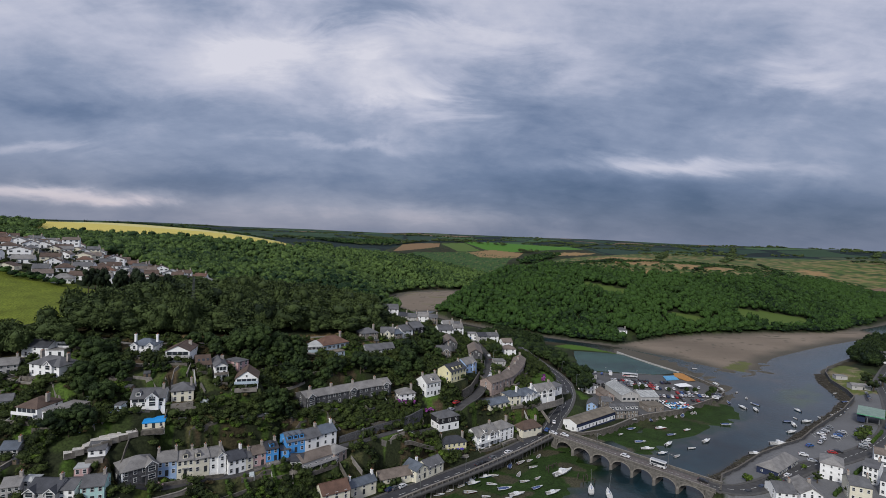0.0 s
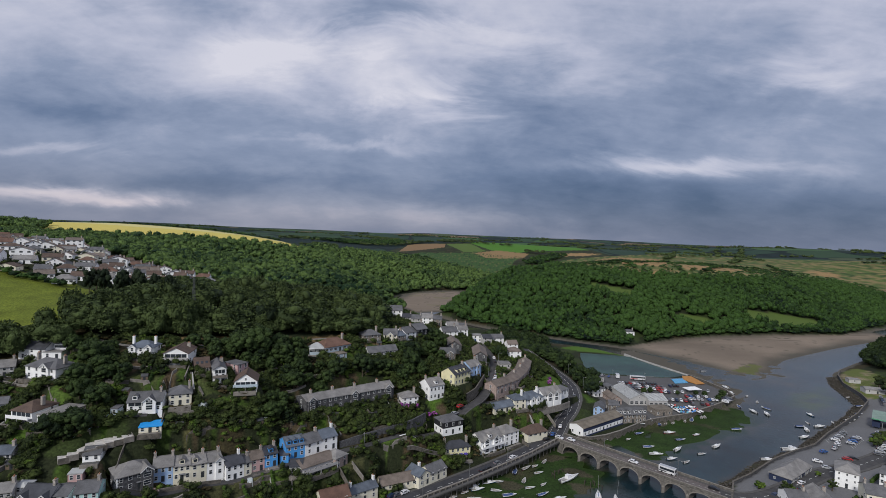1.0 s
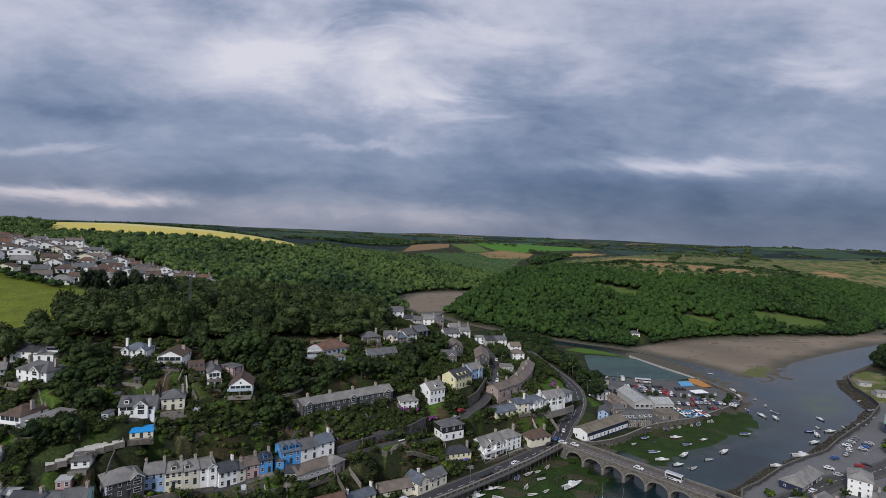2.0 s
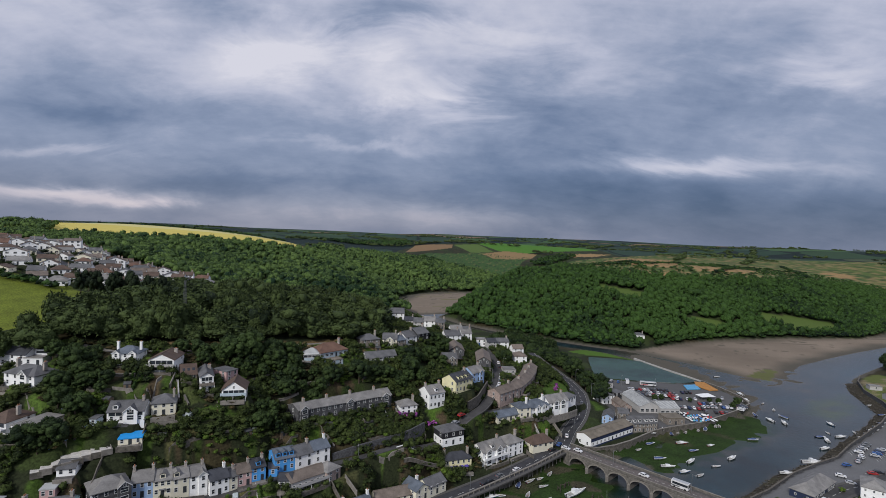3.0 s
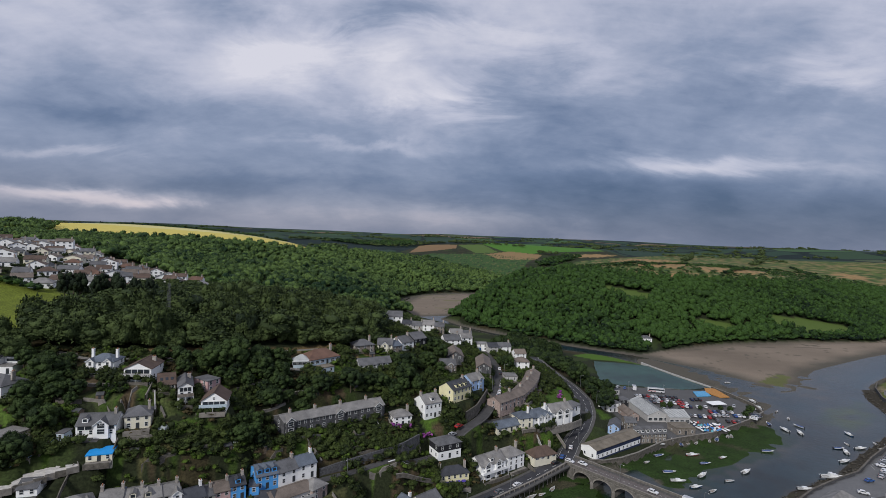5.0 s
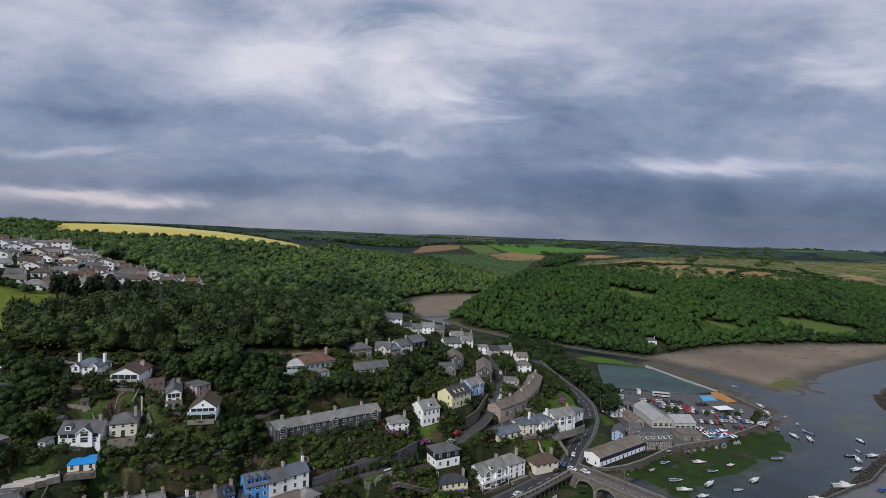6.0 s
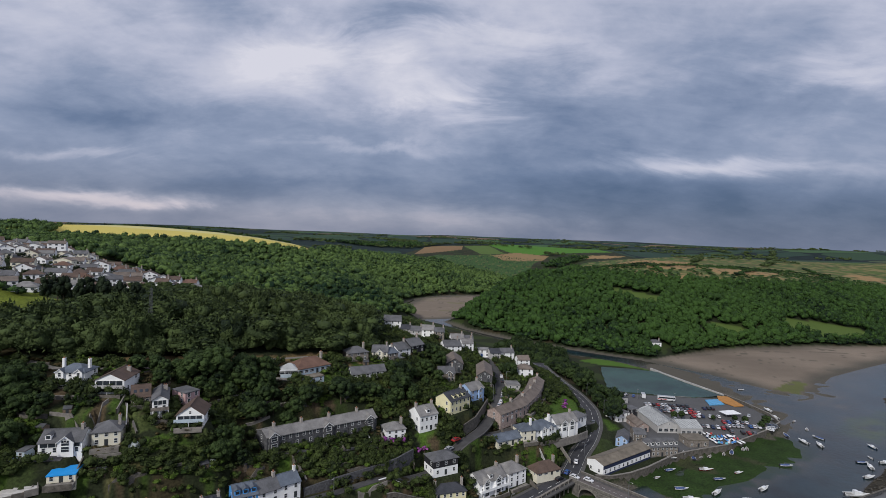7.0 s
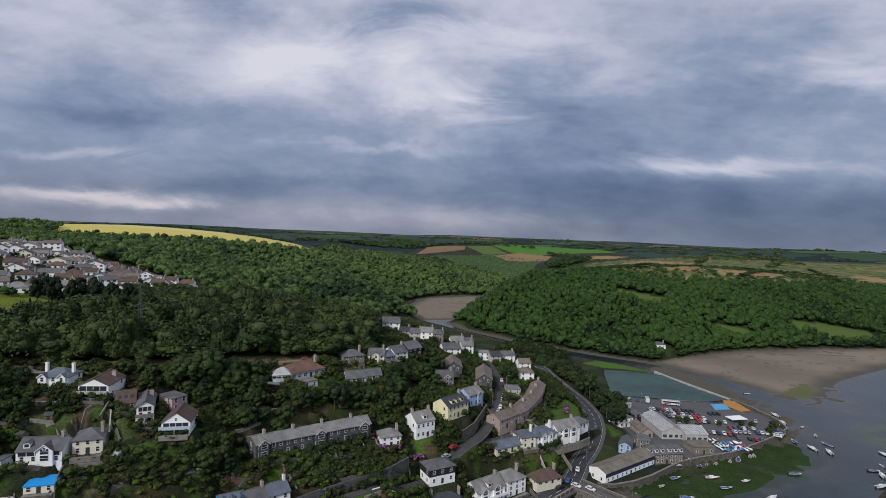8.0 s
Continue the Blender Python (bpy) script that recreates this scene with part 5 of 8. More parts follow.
house(50.2, 264.6, 8.6, 30, 12.5, 7, 2.1, "bungalow with a dark brown hipped roof", roof='hip', wall='cream', cover='brown', cols=4, storeys=1, kind='wide', chimneys=1, rh=3)
house(33.5, 270.5, 18.1, 34, 13.7, 7, 2.8, "cream bungalow with a blue slate roof", wall='cream', cover='blue', cols=4, storeys=1, kind='wide', chimneys=0, rh=2)
house(42.3, 275.5, 18.7, 25, 7.1, 8, 4.8, "cream house with a flat roofed terrace", roof='hip', wall='cream', cover='blue', cols=2, chimneys=0)
house(51.0, 282.0, 17.3, 37, 13.2, 9, 5.3, "white bay fronted house with a blue slate roof", roof='hip', wall='white', cover='blue', cols=3, gables=((-2, 2.6), (2, 2.6)), chimneys=2)
house(62.7, 292.5, 17.7, 31, 13.5, 9, 4.4, "white house with a pair of slate gables", wall='white', cover='light', cols=3, gables=((-2.2, 3.4), (2.4, 3.4)), chimneys=1)
house(72.0, 303.0, 18.9, 48, 8.1, 7, 2.8, "white bungalow with a grey roof at the bend", wall='white', cover='slate', cols=3, storeys=1, chimneys=0, roof='hip')
house(32.0, 281.5, 24.2, 48, 6.8, 8, 4.6, "pinkish stone terraced house with a lichened brown roof", wall='brick', cover='tan', cols=2, side=1, chimneys=0, group='curved stone terrace')
house(36.5, 286.8, 24.2, 51, 7.1, 8, 4.6, "pinkish stone terraced house with a lichened brown roof", wall='brick', cover='tan', cols=2, side=0, chimneys=1, group='curved stone terrace')
house(41.0, 292.5, 24.0, 54, 7.4, 8, 4.6, "pinkish stone terraced house with a lichened brown roof", wall='brick', cover='tan', cols=2, side=0, chimneys=0, group='curved stone terrace')
house(44.5, 298.5, 23.9, 65, 6.6, 8, 4.6, "pinkish stone terraced house with a lichened brown roof", wall='brick', cover='tan', cols=2, side=0, chimneys=1, group='curved stone terrace')
house(47.2, 304.8, 23.9, 68, 7.0, 8, 4.6, "pinkish stone terraced house with a lichened brown roof", wall='brick', cover='tan', cols=2, side=0, chimneys=0, group='curved stone terrace')
house(49.9, 311.5, 23.8, 69, 7.5, 8, 4.6, "pinkish stone terraced house with a lichened brown roof", wall='brick', cover='tan', cols=2, side=0, chimneys=1, group='curved stone terrace')
house(52.2, 318.5, 23.6, 74, 7.3, 8, 4.6, "pinkish stone terraced house with a lichened brown roof", wall='brick', cover='tan', cols=2, side=0, chimneys=0, group='curved stone terrace')
house(54.2, 325.5, 23.5, 74, 7.3, 8, 4.6, "pinkish stone terraced house with a lichened brown roof", wall='brick', cover='tan', cols=2, side=0, chimneys=1, group='curved stone terrace')
house(56.0, 332.5, 23.4, 77, 7.2, 8, 4.6, "pinkish stone terraced house with a lichened brown roof", wall='brick', cover='tan', cols=2, side=0, chimneys=0, group='curved stone terrace')
house(57.6, 339.5, 23.3, 78, 7.1, 8, 4.6, "pinkish stone terraced house with a lichened brown roof", wall='brick', cover='tan', cols=2, side=0, chimneys=1, group='curved stone terrace')
house(48.5, 349.5, 27.7, 7, 8.6, 8, 4.6, "small white cube of a house with a brown roof", roof='hip', wall='white', cover='tan', cols=2, chimneys=0)
house(39.2, 322.5, 27.5, 8, 7.2, 8, 2.4, "pale flat roofed garage", roof='flat', wall='grey', cover='light', cols=2, storeys=1, chimneys=0, side=0, door='')
house(23.0, 316.0, 32.3, 0, 8.2, 22, 4.1, "long dark cottage row with a lichened roof", roof='front', wall='dark_stone', cover='tan', cols=2, chimneys=0, side=3)
house(3.5, 303.0, 35.7, 14, 8.5, 8, 4.4, "stone house with a slate gable and white trim", wall='stone', cover='slate', cols=3, gables=((1, 3.0),), chimneys=1)
house(6.9, 316.5, 37.2, 6, 9.0, 16, 4.6, "long house with a lichened brown roof", roof='front', wall='dark_stone', cover='tan', cols=2, chimneys=0, side=3)
house(11.1, 271.0, 32.1, 50, 13.1, 9, 5.6, "pale yellow house with dormers and a dark slate roof", wall='yellow', cover='dark', cols=5, storeys=2, dormers=(-3, 0, 3), chimneys=1)
house(18.9, 289.5, 31.9, 47, 9.6, 8, 4.9, "pale blue house with a grey slate roof", wall='pale_blue', cover='light', cols=3, gables=((1.6, 2.4),), chimneys=1)
house(-1.7, 257.4, 27.9, 38, 8.9, 9, 6.7, "tall white gabled house with sash windows", wall='white', cover='light', cols=4, dormers=(0,), chimneys=2)
house(-13.9, 246.5, 27.5, 27, 8.1, 7, 4.3, "small white house with a hipped slate roof", roof='hip', wall='white', cover='light', cols=3, chimneys=1)
house(-53.9, 220.8, 31.8, 45, 4.9, 9, 5.1, "dark stone terraced house with white window trim", wall='dark_stone', cover='light', cols=2, side=1, chimneys=1, gables=((0, 3.4),), group='dark stone terrace')
house(-50.3, 224.2, 31.5, 43, 5.1, 9, 5.1, "dark stone terraced house with white window trim", wall='dark_stone', cover='light', cols=2, side=0, chimneys=0, gables=(), group='dark stone terrace')
house(-46.5, 227.8, 31.3, 42, 5.3, 9, 5.1, "dark stone terraced house with white window trim", wall='dark_stone', cover='light', cols=2, side=0, chimneys=1, gables=(), group='dark stone terrace')
house(-42.5, 231.2, 31.2, 40, 5.4, 9, 5.1, "dark stone terraced house with white window trim", wall='dark_stone', cover='light', cols=2, side=0, chimneys=0, gables=(), group='dark stone terrace')
house(-38.3, 234.8, 31.1, 39, 5.5, 9, 5.1, "dark stone terraced house with white window trim", wall='dark_stone', cover='light', cols=2, side=0, chimneys=1, gables=((0, 3.4),), group='dark stone terrace')
house(-33.9, 238.2, 31.1, 38, 5.7, 9, 5.1, "dark stone terraced house with white window trim", wall='dark_stone', cover='light', cols=2, side=0, chimneys=0, gables=(), group='dark stone terrace')
house(-29.3, 241.8, 31.1, 37, 5.8, 9, 5.1, "dark stone terraced house with white window trim", wall='dark_stone', cover='light', cols=2, side=0, chimneys=1, gables=(), group='dark stone terrace')
house(-24.5, 245.2, 31.1, 35, 6.0, 9, 5.1, "dark stone terraced house with white window trim", wall='dark_stone', cover='light', cols=2, side=1, chimneys=0, gables=((0, 3.4),), group='dark stone terrace')
house(-52.3, 261.8, 48.3, 48, 15.8, 10, 3.0, "bungalow with pale blue walls and a brown hipped roof", roof='hip', wall='mist', cover='rust', cols=6, storeys=1, kind='wide', chimneys=1, rh=3.2)
house(-60.8, 254.6, 48.6, 21, 7.1, 6, 2.5, "glazed white conservatory with a pyramid roof", roof='hip', wall='mist', cover='sheet', cols=4, storeys=1, kind='shop', chimneys=0, rh=2.2, door='')
house(-49.0, 255.2, 46.2, 46, 6.3, 5, 2.4, "small shed with a sandy flat roof", roof='flat', wall='mist', cover='moss', cols=2, storeys=1, chimneys=0, side=0, door='')
house(-34.1, 272.0, 43.7, 28, 8.5, 8, 2.5, "white bungalow with a grey slate roof", wall='white', cover='slate', cols=4, storeys=1, kind='wide', chimneys=0, roof='gable', rh=2.4)
house(-27.3, 277.0, 44.0, 31, 7.7, 6, 2.5, "white bungalow wing with a grey slate gable", wall='white', cover='slate', cols=3, storeys=1, chimneys=0, rh=2.2)
house(-38.5, 286.0, 48.1, 34, 10.1, 8, 4.4, "grey stone house with bay windows and a hipped roof", roof='hip', wall='stone', cover='slate', cols=3, chimneys=1)
house(-29.7, 293.8, 47.0, 6, 7.9, 9, 4.4, "cream house with a slate roof", wall='cream', cover='slate', cols=3, gables=((0, 3),), chimneys=1)
house(-23.5, 296.0, 46.1, 42, 6.0, 9, 4.6, "stone house with a blue slate roof", wall='stone', cover='blue', cols=2, chimneys=1)
house(-18.6, 302.0, 47.5, 46, 8.3, 9, 4.1, "white terraced house with a slate roof", wall='white', cover='slate', cols=2, side=0, chimneys=1)
house(-12.6, 308.5, 48.4, 49, 9.3, 9, 4.1, "dark boarded end house with a slate roof", wall='black', cover='slate', cols=3, chimneys=1)
house(-37.0, 383.0, 46.4, 10, 11.7, 10, 5.0, "white house with a long slate roof above the road", wall='white', cover='slate', cols=3, chimneys=0)
house(-27.4, 376.0, 43.3, 0, 6.6, 8, 4.6, "dark slate roofed cottage", wall='grey', cover='dark', cols=2, chimneys=1)
house(-20.0, 372.0, 43.2, 0, 7.2, 8, 4.6, "grey terraced cottage with a slate roof", wall='grey', cover='slate', cols=2, chimneys=1)
house(-12.1, 368.0, 44.8, 0, 7.8, 8, 4.6, "terraced cottage with a light slate roof", wall='white', cover='light', cols=2, chimneys=1)
house(-4.8, 364.0, 44.7, 0, 6.3, 8, 4.6, "terraced cottage with a slate roof", wall='stone', cover='slate', cols=2, chimneys=1)
house(4.7, 352.0, 39.2, 21, 10.9, 9, 4.1, "white gabled house with a slate roof", roof='gable', wall='white', cover='slate', cols=3, chimneys=1)
house(13.7, 367.0, 37.8, 16, 7.3, 8, 4.4, "white terraced house with a light slate roof", wall='white', cover='light', cols=2, chimneys=1)
house(6.8, 386.0, 37.0, 13, 8.8, 8, 4.1, "white cottage with a light slate roof", wall='white', cover='light', cols=2, chimneys=1)
house(14.2, 388.5, 36.4, 9, 6.2, 8, 4.1, "cottage with a slate roof", wall='grey', cover='slate', cols=2, chimneys=1)
house(22.9, 374.5, 32.3, 6, 9.8, 8, 4.2, "white flat roofed building with a blue door", roof='flat', wall='white', cover='light', cols=3, door='blue', chimneys=0)
house(31.5, 371.0, 32.0, 17, 6.9, 7, 4.1, "dark roofed cottage beside the road", wall='grey', cover='dark', cols=2, chimneys=0)
house(39.6, 379.0, 30.8, 13, 9.1, 7, 4.1, "low cottage with a slate roof", wall='white', cover='slate', cols=2, chimneys=1)
house(49.7, 371.0, 28.4, 15, 7.7, 7, 4.1, "low cottage with a lichened roof", wall='white', cover='tan', cols=2, chimneys=0)
house(90.5, 287.7, 4.4, 39, 36.7, 9, 4.8, "long white waterside pub with navy band and brown roof", wall='white', cover='moss', cols=11, storeys=1, kind='sash', chimneys=0, band='navy', rh=1.4, side=2)
house(93.2, 307.4, 5.7, -22, 5.7, 11, 4.1, "pale blue gabled cottage with a brown slate roof", roof='front', wall='pale_blue', cover='slate', cols=2, chimneys=0)
house(106.0, 317.5, 4.6, -0, 6.0, 8, 4.4, "stone quay house with a slate roof", wall='stone', cover='slate', cols=2, chimneys=1)
house(112.4, 303.8, 3.5, 13, 17.1, 9, 4.9, "long grey stone quay building with dormers", wall='stone', cover='slate', cols=7, dormers=(-8, -5, -2, 2, 5, 8), chimneys=0, side=1)
house(127.8, 336.2, 3.5, 7, 13.0, 26, 4.4, "large market shed with a pale sheet roof", roof='front', wall='grey', cover='sheet', cols=4, storeys=1, chimneys=0, rh=2.6, side=0, door='', kind='shop')
house(139.2, 333.7, 3.6, 7, 12.4, 14, 4.4, "market shed with a ribbed pale roof", roof='gable', wall='grey', cover='sheet', cols=4, storeys=1, chimneys=0, rh=2.2, side=0, door='', kind='shop')
house(136.1, 317.7, 3.7, 10, 11.3, 9, 3.5, "brown stone block with a flat roof", roof='flat', wall='stone', cover='moss', cols=3, storeys=1, chimneys=0, side=1)
house(105.9, 348.2, 4.4, 27, 10.0, 9, 4.8, "white block beside the car park", roof='flat', wall='white', cover='slate', cols=3, chimneys=0)
house(116.1, 359.7, 3.8, 21, 6.6, 7, 4.4, "dark clad block beside the car park", roof='flat', wall='black', cover='slate', cols=2, chimneys=0)
house(114.2, 380.0, 5.4, 23, 10.2, 10, 3.2, "low building with a dark flat roof", roof='flat', wall='grey', cover='dark', cols=3, storeys=1, chimneys=0)
house(113.2, 334.6, 4.2, 9, 6.3, 14, 3.2, "stone shed with a brown roof", roof='front', wall='brick', cover='tan', cols=2, storeys=1, chimneys=0)
house(164.8, 237.5, 4.7, 37.6, 24.5, 8.8, 3.2, "waterside boathouse with navy walls and lichened hipped roof", roof='hip', wall='navy', cover='light', cols=8, storeys=1, chimneys=0, rh=2.9, kind='wide', side=2)
house(178.6, 229.5, 5.2, -37, 8.3, 12, 7.2, "plain white block with a grey hipped roof", roof='hip', wall='white', cover='light', cols=3, storeys=3, kind='small', chimneys=0)
house(193.1, 226.0, 6.2, -49, 5.3, 12, 7.2, "white house with a stepped bay and slate roof", wall='white', cover='slate', cols=3, storeys=3, chimneys=1)
house(216.2, 247.5, 5.0, -37, 4.9, 10, 5.7, "white house with a brown slate roof", wall='white', cover='tan', cols=3, chimneys=1)
house(153.3, 206.3, 5.3, -12, 8.1, 12, 4.4, "slate roofed house beside the street", roof='front', wall='white', cover='light', cols=3, chimneys=1)
house(144.5, 208.4, 4.8, -8, 7.8, 10, 4.2, "slate roofed shop on the street corner", wall='white', cover='slate', cols=3, chimneys=1)
house(175.3, 209.1, 5.9, -23, 7.5, 10, 6.6, "tall house with a grey roof and brick stack", wall='cream', cover='slate', cols=3, chimneys=2)
house(190.7, 213.5, 6.1, -51, 6.0, 10, 6.6, "terraced house with a slate roof", wall='white', cover='slate', cols=3, chimneys=1)
house(319.9, 384.0, 3.9, -15, 15.1, 8, 2.8, "pale sheds on the east bank", roof='gable', wall='grey', cover='light', cols=3, storeys=1, chimneys=0, rh=1.2, side=0)
house(327.5, 415.0, 3.4, -14, 8.0, 6, 2.4, "small pale boat store", roof='flat', wall='grey', cover='light', cols=1, storeys=1, chimneys=0, side=0, door='')
house(414.1, 470.0, 6.6, 0, 17.7, 10, 6, "white house among trees on the east bank", wall='white', cover='slate', cols=3, chimneys=1)
house(203.6, 572.0, 5.4, 0, 11.6, 8, 3.6, "white lodge with a slate roof below the wood", roof='hip', wall='white', cover='slate', cols=3, storeys=1, chimneys=1)


PLOTS = []
PLOT_RNG = random.Random(77)
for x, y, z, a, w, d in PADS:
    if not (-175 < x < 70 and y < 400):
        continue
    for lo, hi in ((-3.0 - PLOT_RNG.uniform(2.5, 6), -2.6), (d + 2.4, d + 2.4 + PLOT_RNG.uniform(2, 4))):
        soil = PLOT_RNG.choice(((0.050, 0.088, 0.013), (0.040, 0.070, 0.012), (0.065, 0.085, 0.018), (0.070, 0.052, 0.030), (0.060, 0.062, 0.026), None, None, None, None, None, None))
        if soil:
            half = w / 2 * PLOT_RNG.uniform(0.4, 0.8)
            PLOTS.append((x, y, math.cos(a), math.sin(a), half, lo, hi, soil))


def in_plot(plot, x, y):
    px, py, c, s, half, lo, hi, _ = plot
    u, v = (x - px) * c + (y - py) * s, -(x - px) * s + (y - py) * c
    return (np.abs(u) < half) & (v > lo) & (v < hi)


def level_ground():
    """Cut house platforms and roads into the slope."""
    co = np.empty(len(fx) * 3, np.float32)
    ground_mesh.vertices.foreach_get("co", co)
    co = co.reshape(-1, 3)
    for x, y, z, a, w, d in PADS:
        u = (fx - x) * math.cos(a) + (fy - y) * math.sin(a)
        v = -(fx - x) * math.sin(a) + (fy - y) * math.cos(a)
        near = (np.abs(u) < w / 2 + 1.6) & (v > -2.4) & (v < d + 2.2) & ~wet
        co[near, 2] = np.minimum(co[near, 2], z + 0.05)
        under = near & (v > -2.6)
        co[under, 2] = np.maximum(co[under, 2], z - 0.45)
    for pts, zs, width in ROAD_BEDS:
        near = (fx > min(p[0] for p in pts) - 12) & (fx < max(p[0] for p in pts) + 12) & (fy > min(p[1] for p in pts) - 12) & (fy < max(p[1] for p in pts) + 12)
        idx = np.nonzero(near & ~wet)[0]
        best, bz = np.full(len(idx), 1e9), np.zeros(len(idx))
        for (x0, y0), (x1, y1), z0, z1 in zip(pts, pts[1:], zs, zs[1:]):
            dx, dy = x1 - x0, y1 - y0
            s = np.clip(((fx[idx] - x0) * dx + (fy[idx] - y0) * dy) / (dx * dx + dy * dy), 0, 1)
            dd = np.hypot(fx[idx] - x0 - s * dx, fy[idx] - y0 - s * dy)
            closer = dd < best
            best, bz = np.where(closer, dd, best), np.where(closer, z0 + (z1 - z0) * s, bz)
        low = best < width / 2 + 2.6
        co[idx[low], 2] = np.minimum(co[idx[low], 2], bz[low] - 0.12)
        under = best < width / 2 + 1.0
        co[idx[under], 2] = bz[under] - 0.12
    for plot in PLOTS:
        LAND_COVER[in_plot(plot, fx, fy) & ~wet] = plot[7]
    ground_mesh.color_attributes["cover"].data.foreach_set("color", np.concatenate([LAND_COVER, np.ones((len(fx), 1))], 1).astype(np.float32).ravel())
    LEVELLED["z"] = co[:, 2].reshape(ny, nx).astype(float)
    ground_mesh.vertices.foreach_set("co", co.ravel())
    ground_mesh.update()


# ---- roads ----
ASPHALT = mat("worn_asphalt", (0.046, 0.046, 0.051), 0.85, vary=0.3, scale=0.25, bump=0.01, bump_scale=8)
LANE = mat("pale_lane_asphalt", (0.062, 0.060, 0.060), 0.88, vary=0.3, scale=0.3)
ESTATE_ROAD = mat("sun_bleached_asphalt", (0.125, 0.125, 0.13), 0.9, vary=0.2, scale=0.3)
PAVING = mat("grey_paving", (0.090, 0.086, 0.082), 0.9, vary=0.25, scale=0.6)
PAINT = mat("road_paint", (0.62, 0.62, 0.58), 0.7, vary=0.15)
STONE = mat("quay_stone", (0.120, 0.108, 0.092), 0.9, vary=0.55, scale=0.8, bump=0.06, bump_scale=2.0)
PALE_STONE = mat("pale_cut_stone", (0.21, 0.192, 0.17), 0.9, vary=0.35, scale=0.7, bump=0.03, bump_scale=3)
BRIDGE_STONE = mat("bridge_stone", (0.135, 0.125, 0.112), 0.9, vary=0.5, scale=0.9, bump=0.05, bump_scale=2.5)
CONCRETE = mat("weathered_concrete", (0.40, 0.39, 0.37), 0.9, vary=0.25, scale=0.5)
STEEL = mat("galvanised_steel", (0.33, 0.34, 0.35), 0.45, 0.7, vary=0.2)
TIMBER = mat("wet_dark_timber", (0.06, 0.05, 0.04), 0.8, vary=0.4)
ROAD_BEDS = []


def resample(pts, gap):
    out = [tuple(map(float, pts[0]))]
    for a, b in zip(pts, pts[1:]):
        n = max(1, round(math.dist(a, b) / gap))
        out += [tuple(a[k] + (b[k] - a[k]) * i / n for k in range(len(a))) for i in range(1, n + 1)]
    return out


def smooth_line(pts, rounds=2):
    for _ in range(rounds):
        pts = [pts[0]] + [tuple(0.25 * a[k] + 0.5 * b[k] + 0.25 * c[k] for k in range(len(b))) for a, b, c in zip(pts, pts[1:], pts[2:])] + [pts[-1]]
    return pts


def sides(pts, off):
    """The line pts (x, y, z) set off to its left by off metres."""
    out = []
    for i, p in enumerate(pts):
        a, b = pts[max(0, i - 1)], pts[min(len(pts) - 1, i + 1)]
        n = math.hypot(b[0] - a[0], b[1] - a[1]) or 1
        out.append((p[0] - (b[1] - a[1]) / n * off, p[1] + (b[0] - a[0]) / n * off, p[2]))
    return out


def ribbon(name, pts, lo, hi, lift, material, thick=0.0):
    """A strip along pts from off lo to off hi, with its own edge where it is thick."""
    a, b = sides(pts, lo), sides(pts, hi)
    v, f = [], []
    for p, q in zip(a, b):
        v += [(p[0], p[1], p[2] + lift), (q[0], q[1], q[2] + lift), (p[0], p[1], p[2] + lift - thick), (q[0], q[1], q[2] + lift - thick)]
    for i in range(len(a) - 1):
        n = i * 4
        f.append((n, n + 4, n + 5, n + 1))
        if thick:
            f += [(n + 2, n + 6, n + 4, n), (n + 1, n + 5, n + 7, n + 3)]
    return mesh_of(name, v, f, material)


def road(pts, width, label, material=ASPHALT, paving=1.4, dashes=True, gap=3.0, zs=None):
    line = smooth_line(resample(pts, gap), 4)
    if zs is None:
        z = ground_height(np.array([p[0] for p in line]), np.array([p[1] for p in line]))
        z = np.maximum(z, 4.4)
    else:
        z = np.interp(np.linspace(0, 1, len(line)), np.linspace(0, 1, len(zs)), zs)
    for _ in range(6):
        z = np.concatenate([[z[0]], 0.25 * z[:-2] + 0.5 * z[1:-1] + 0.25 * z[2:], [z[-1]]])
    line = [(x, y, float(h)) for (x, y, *_), h in zip(line, z)]
    ROAD_BEDS.append(([p[:2] for p in line], [p[2] for p in line], width + 2 * paving))
    ob = tagged(new("road", ribbon("road", line, -width / 2, width / 2, 0.05, material, 0.5)), label, "road", kind="structure")
    if paving:
        for s in (1, -1):
            lo, hi = sorted((s * width / 2, s * (width / 2 + paving)))
            part("pavement", ribbon("pavement", line, lo, hi, 0.17, PAVING, 0.6), ob)
    if dashes:
        fine = resample(line, 1.5)
        for i in range(1, len(fine) - 3, 4):
            part("lane_mark", ribbon("lane_mark", fine[i:i + 3], -0.09, 0.09, 0.058, PAINT), ob)
        for s in (1, -1) if width > 7.2 else ():
            part("edge_line", ribbon("edge_line", line, s * (width / 2 - 0.35) - 0.05, s * (width / 2 - 0.35) + 0.05, 0.058, PAINT), ob)
    return line


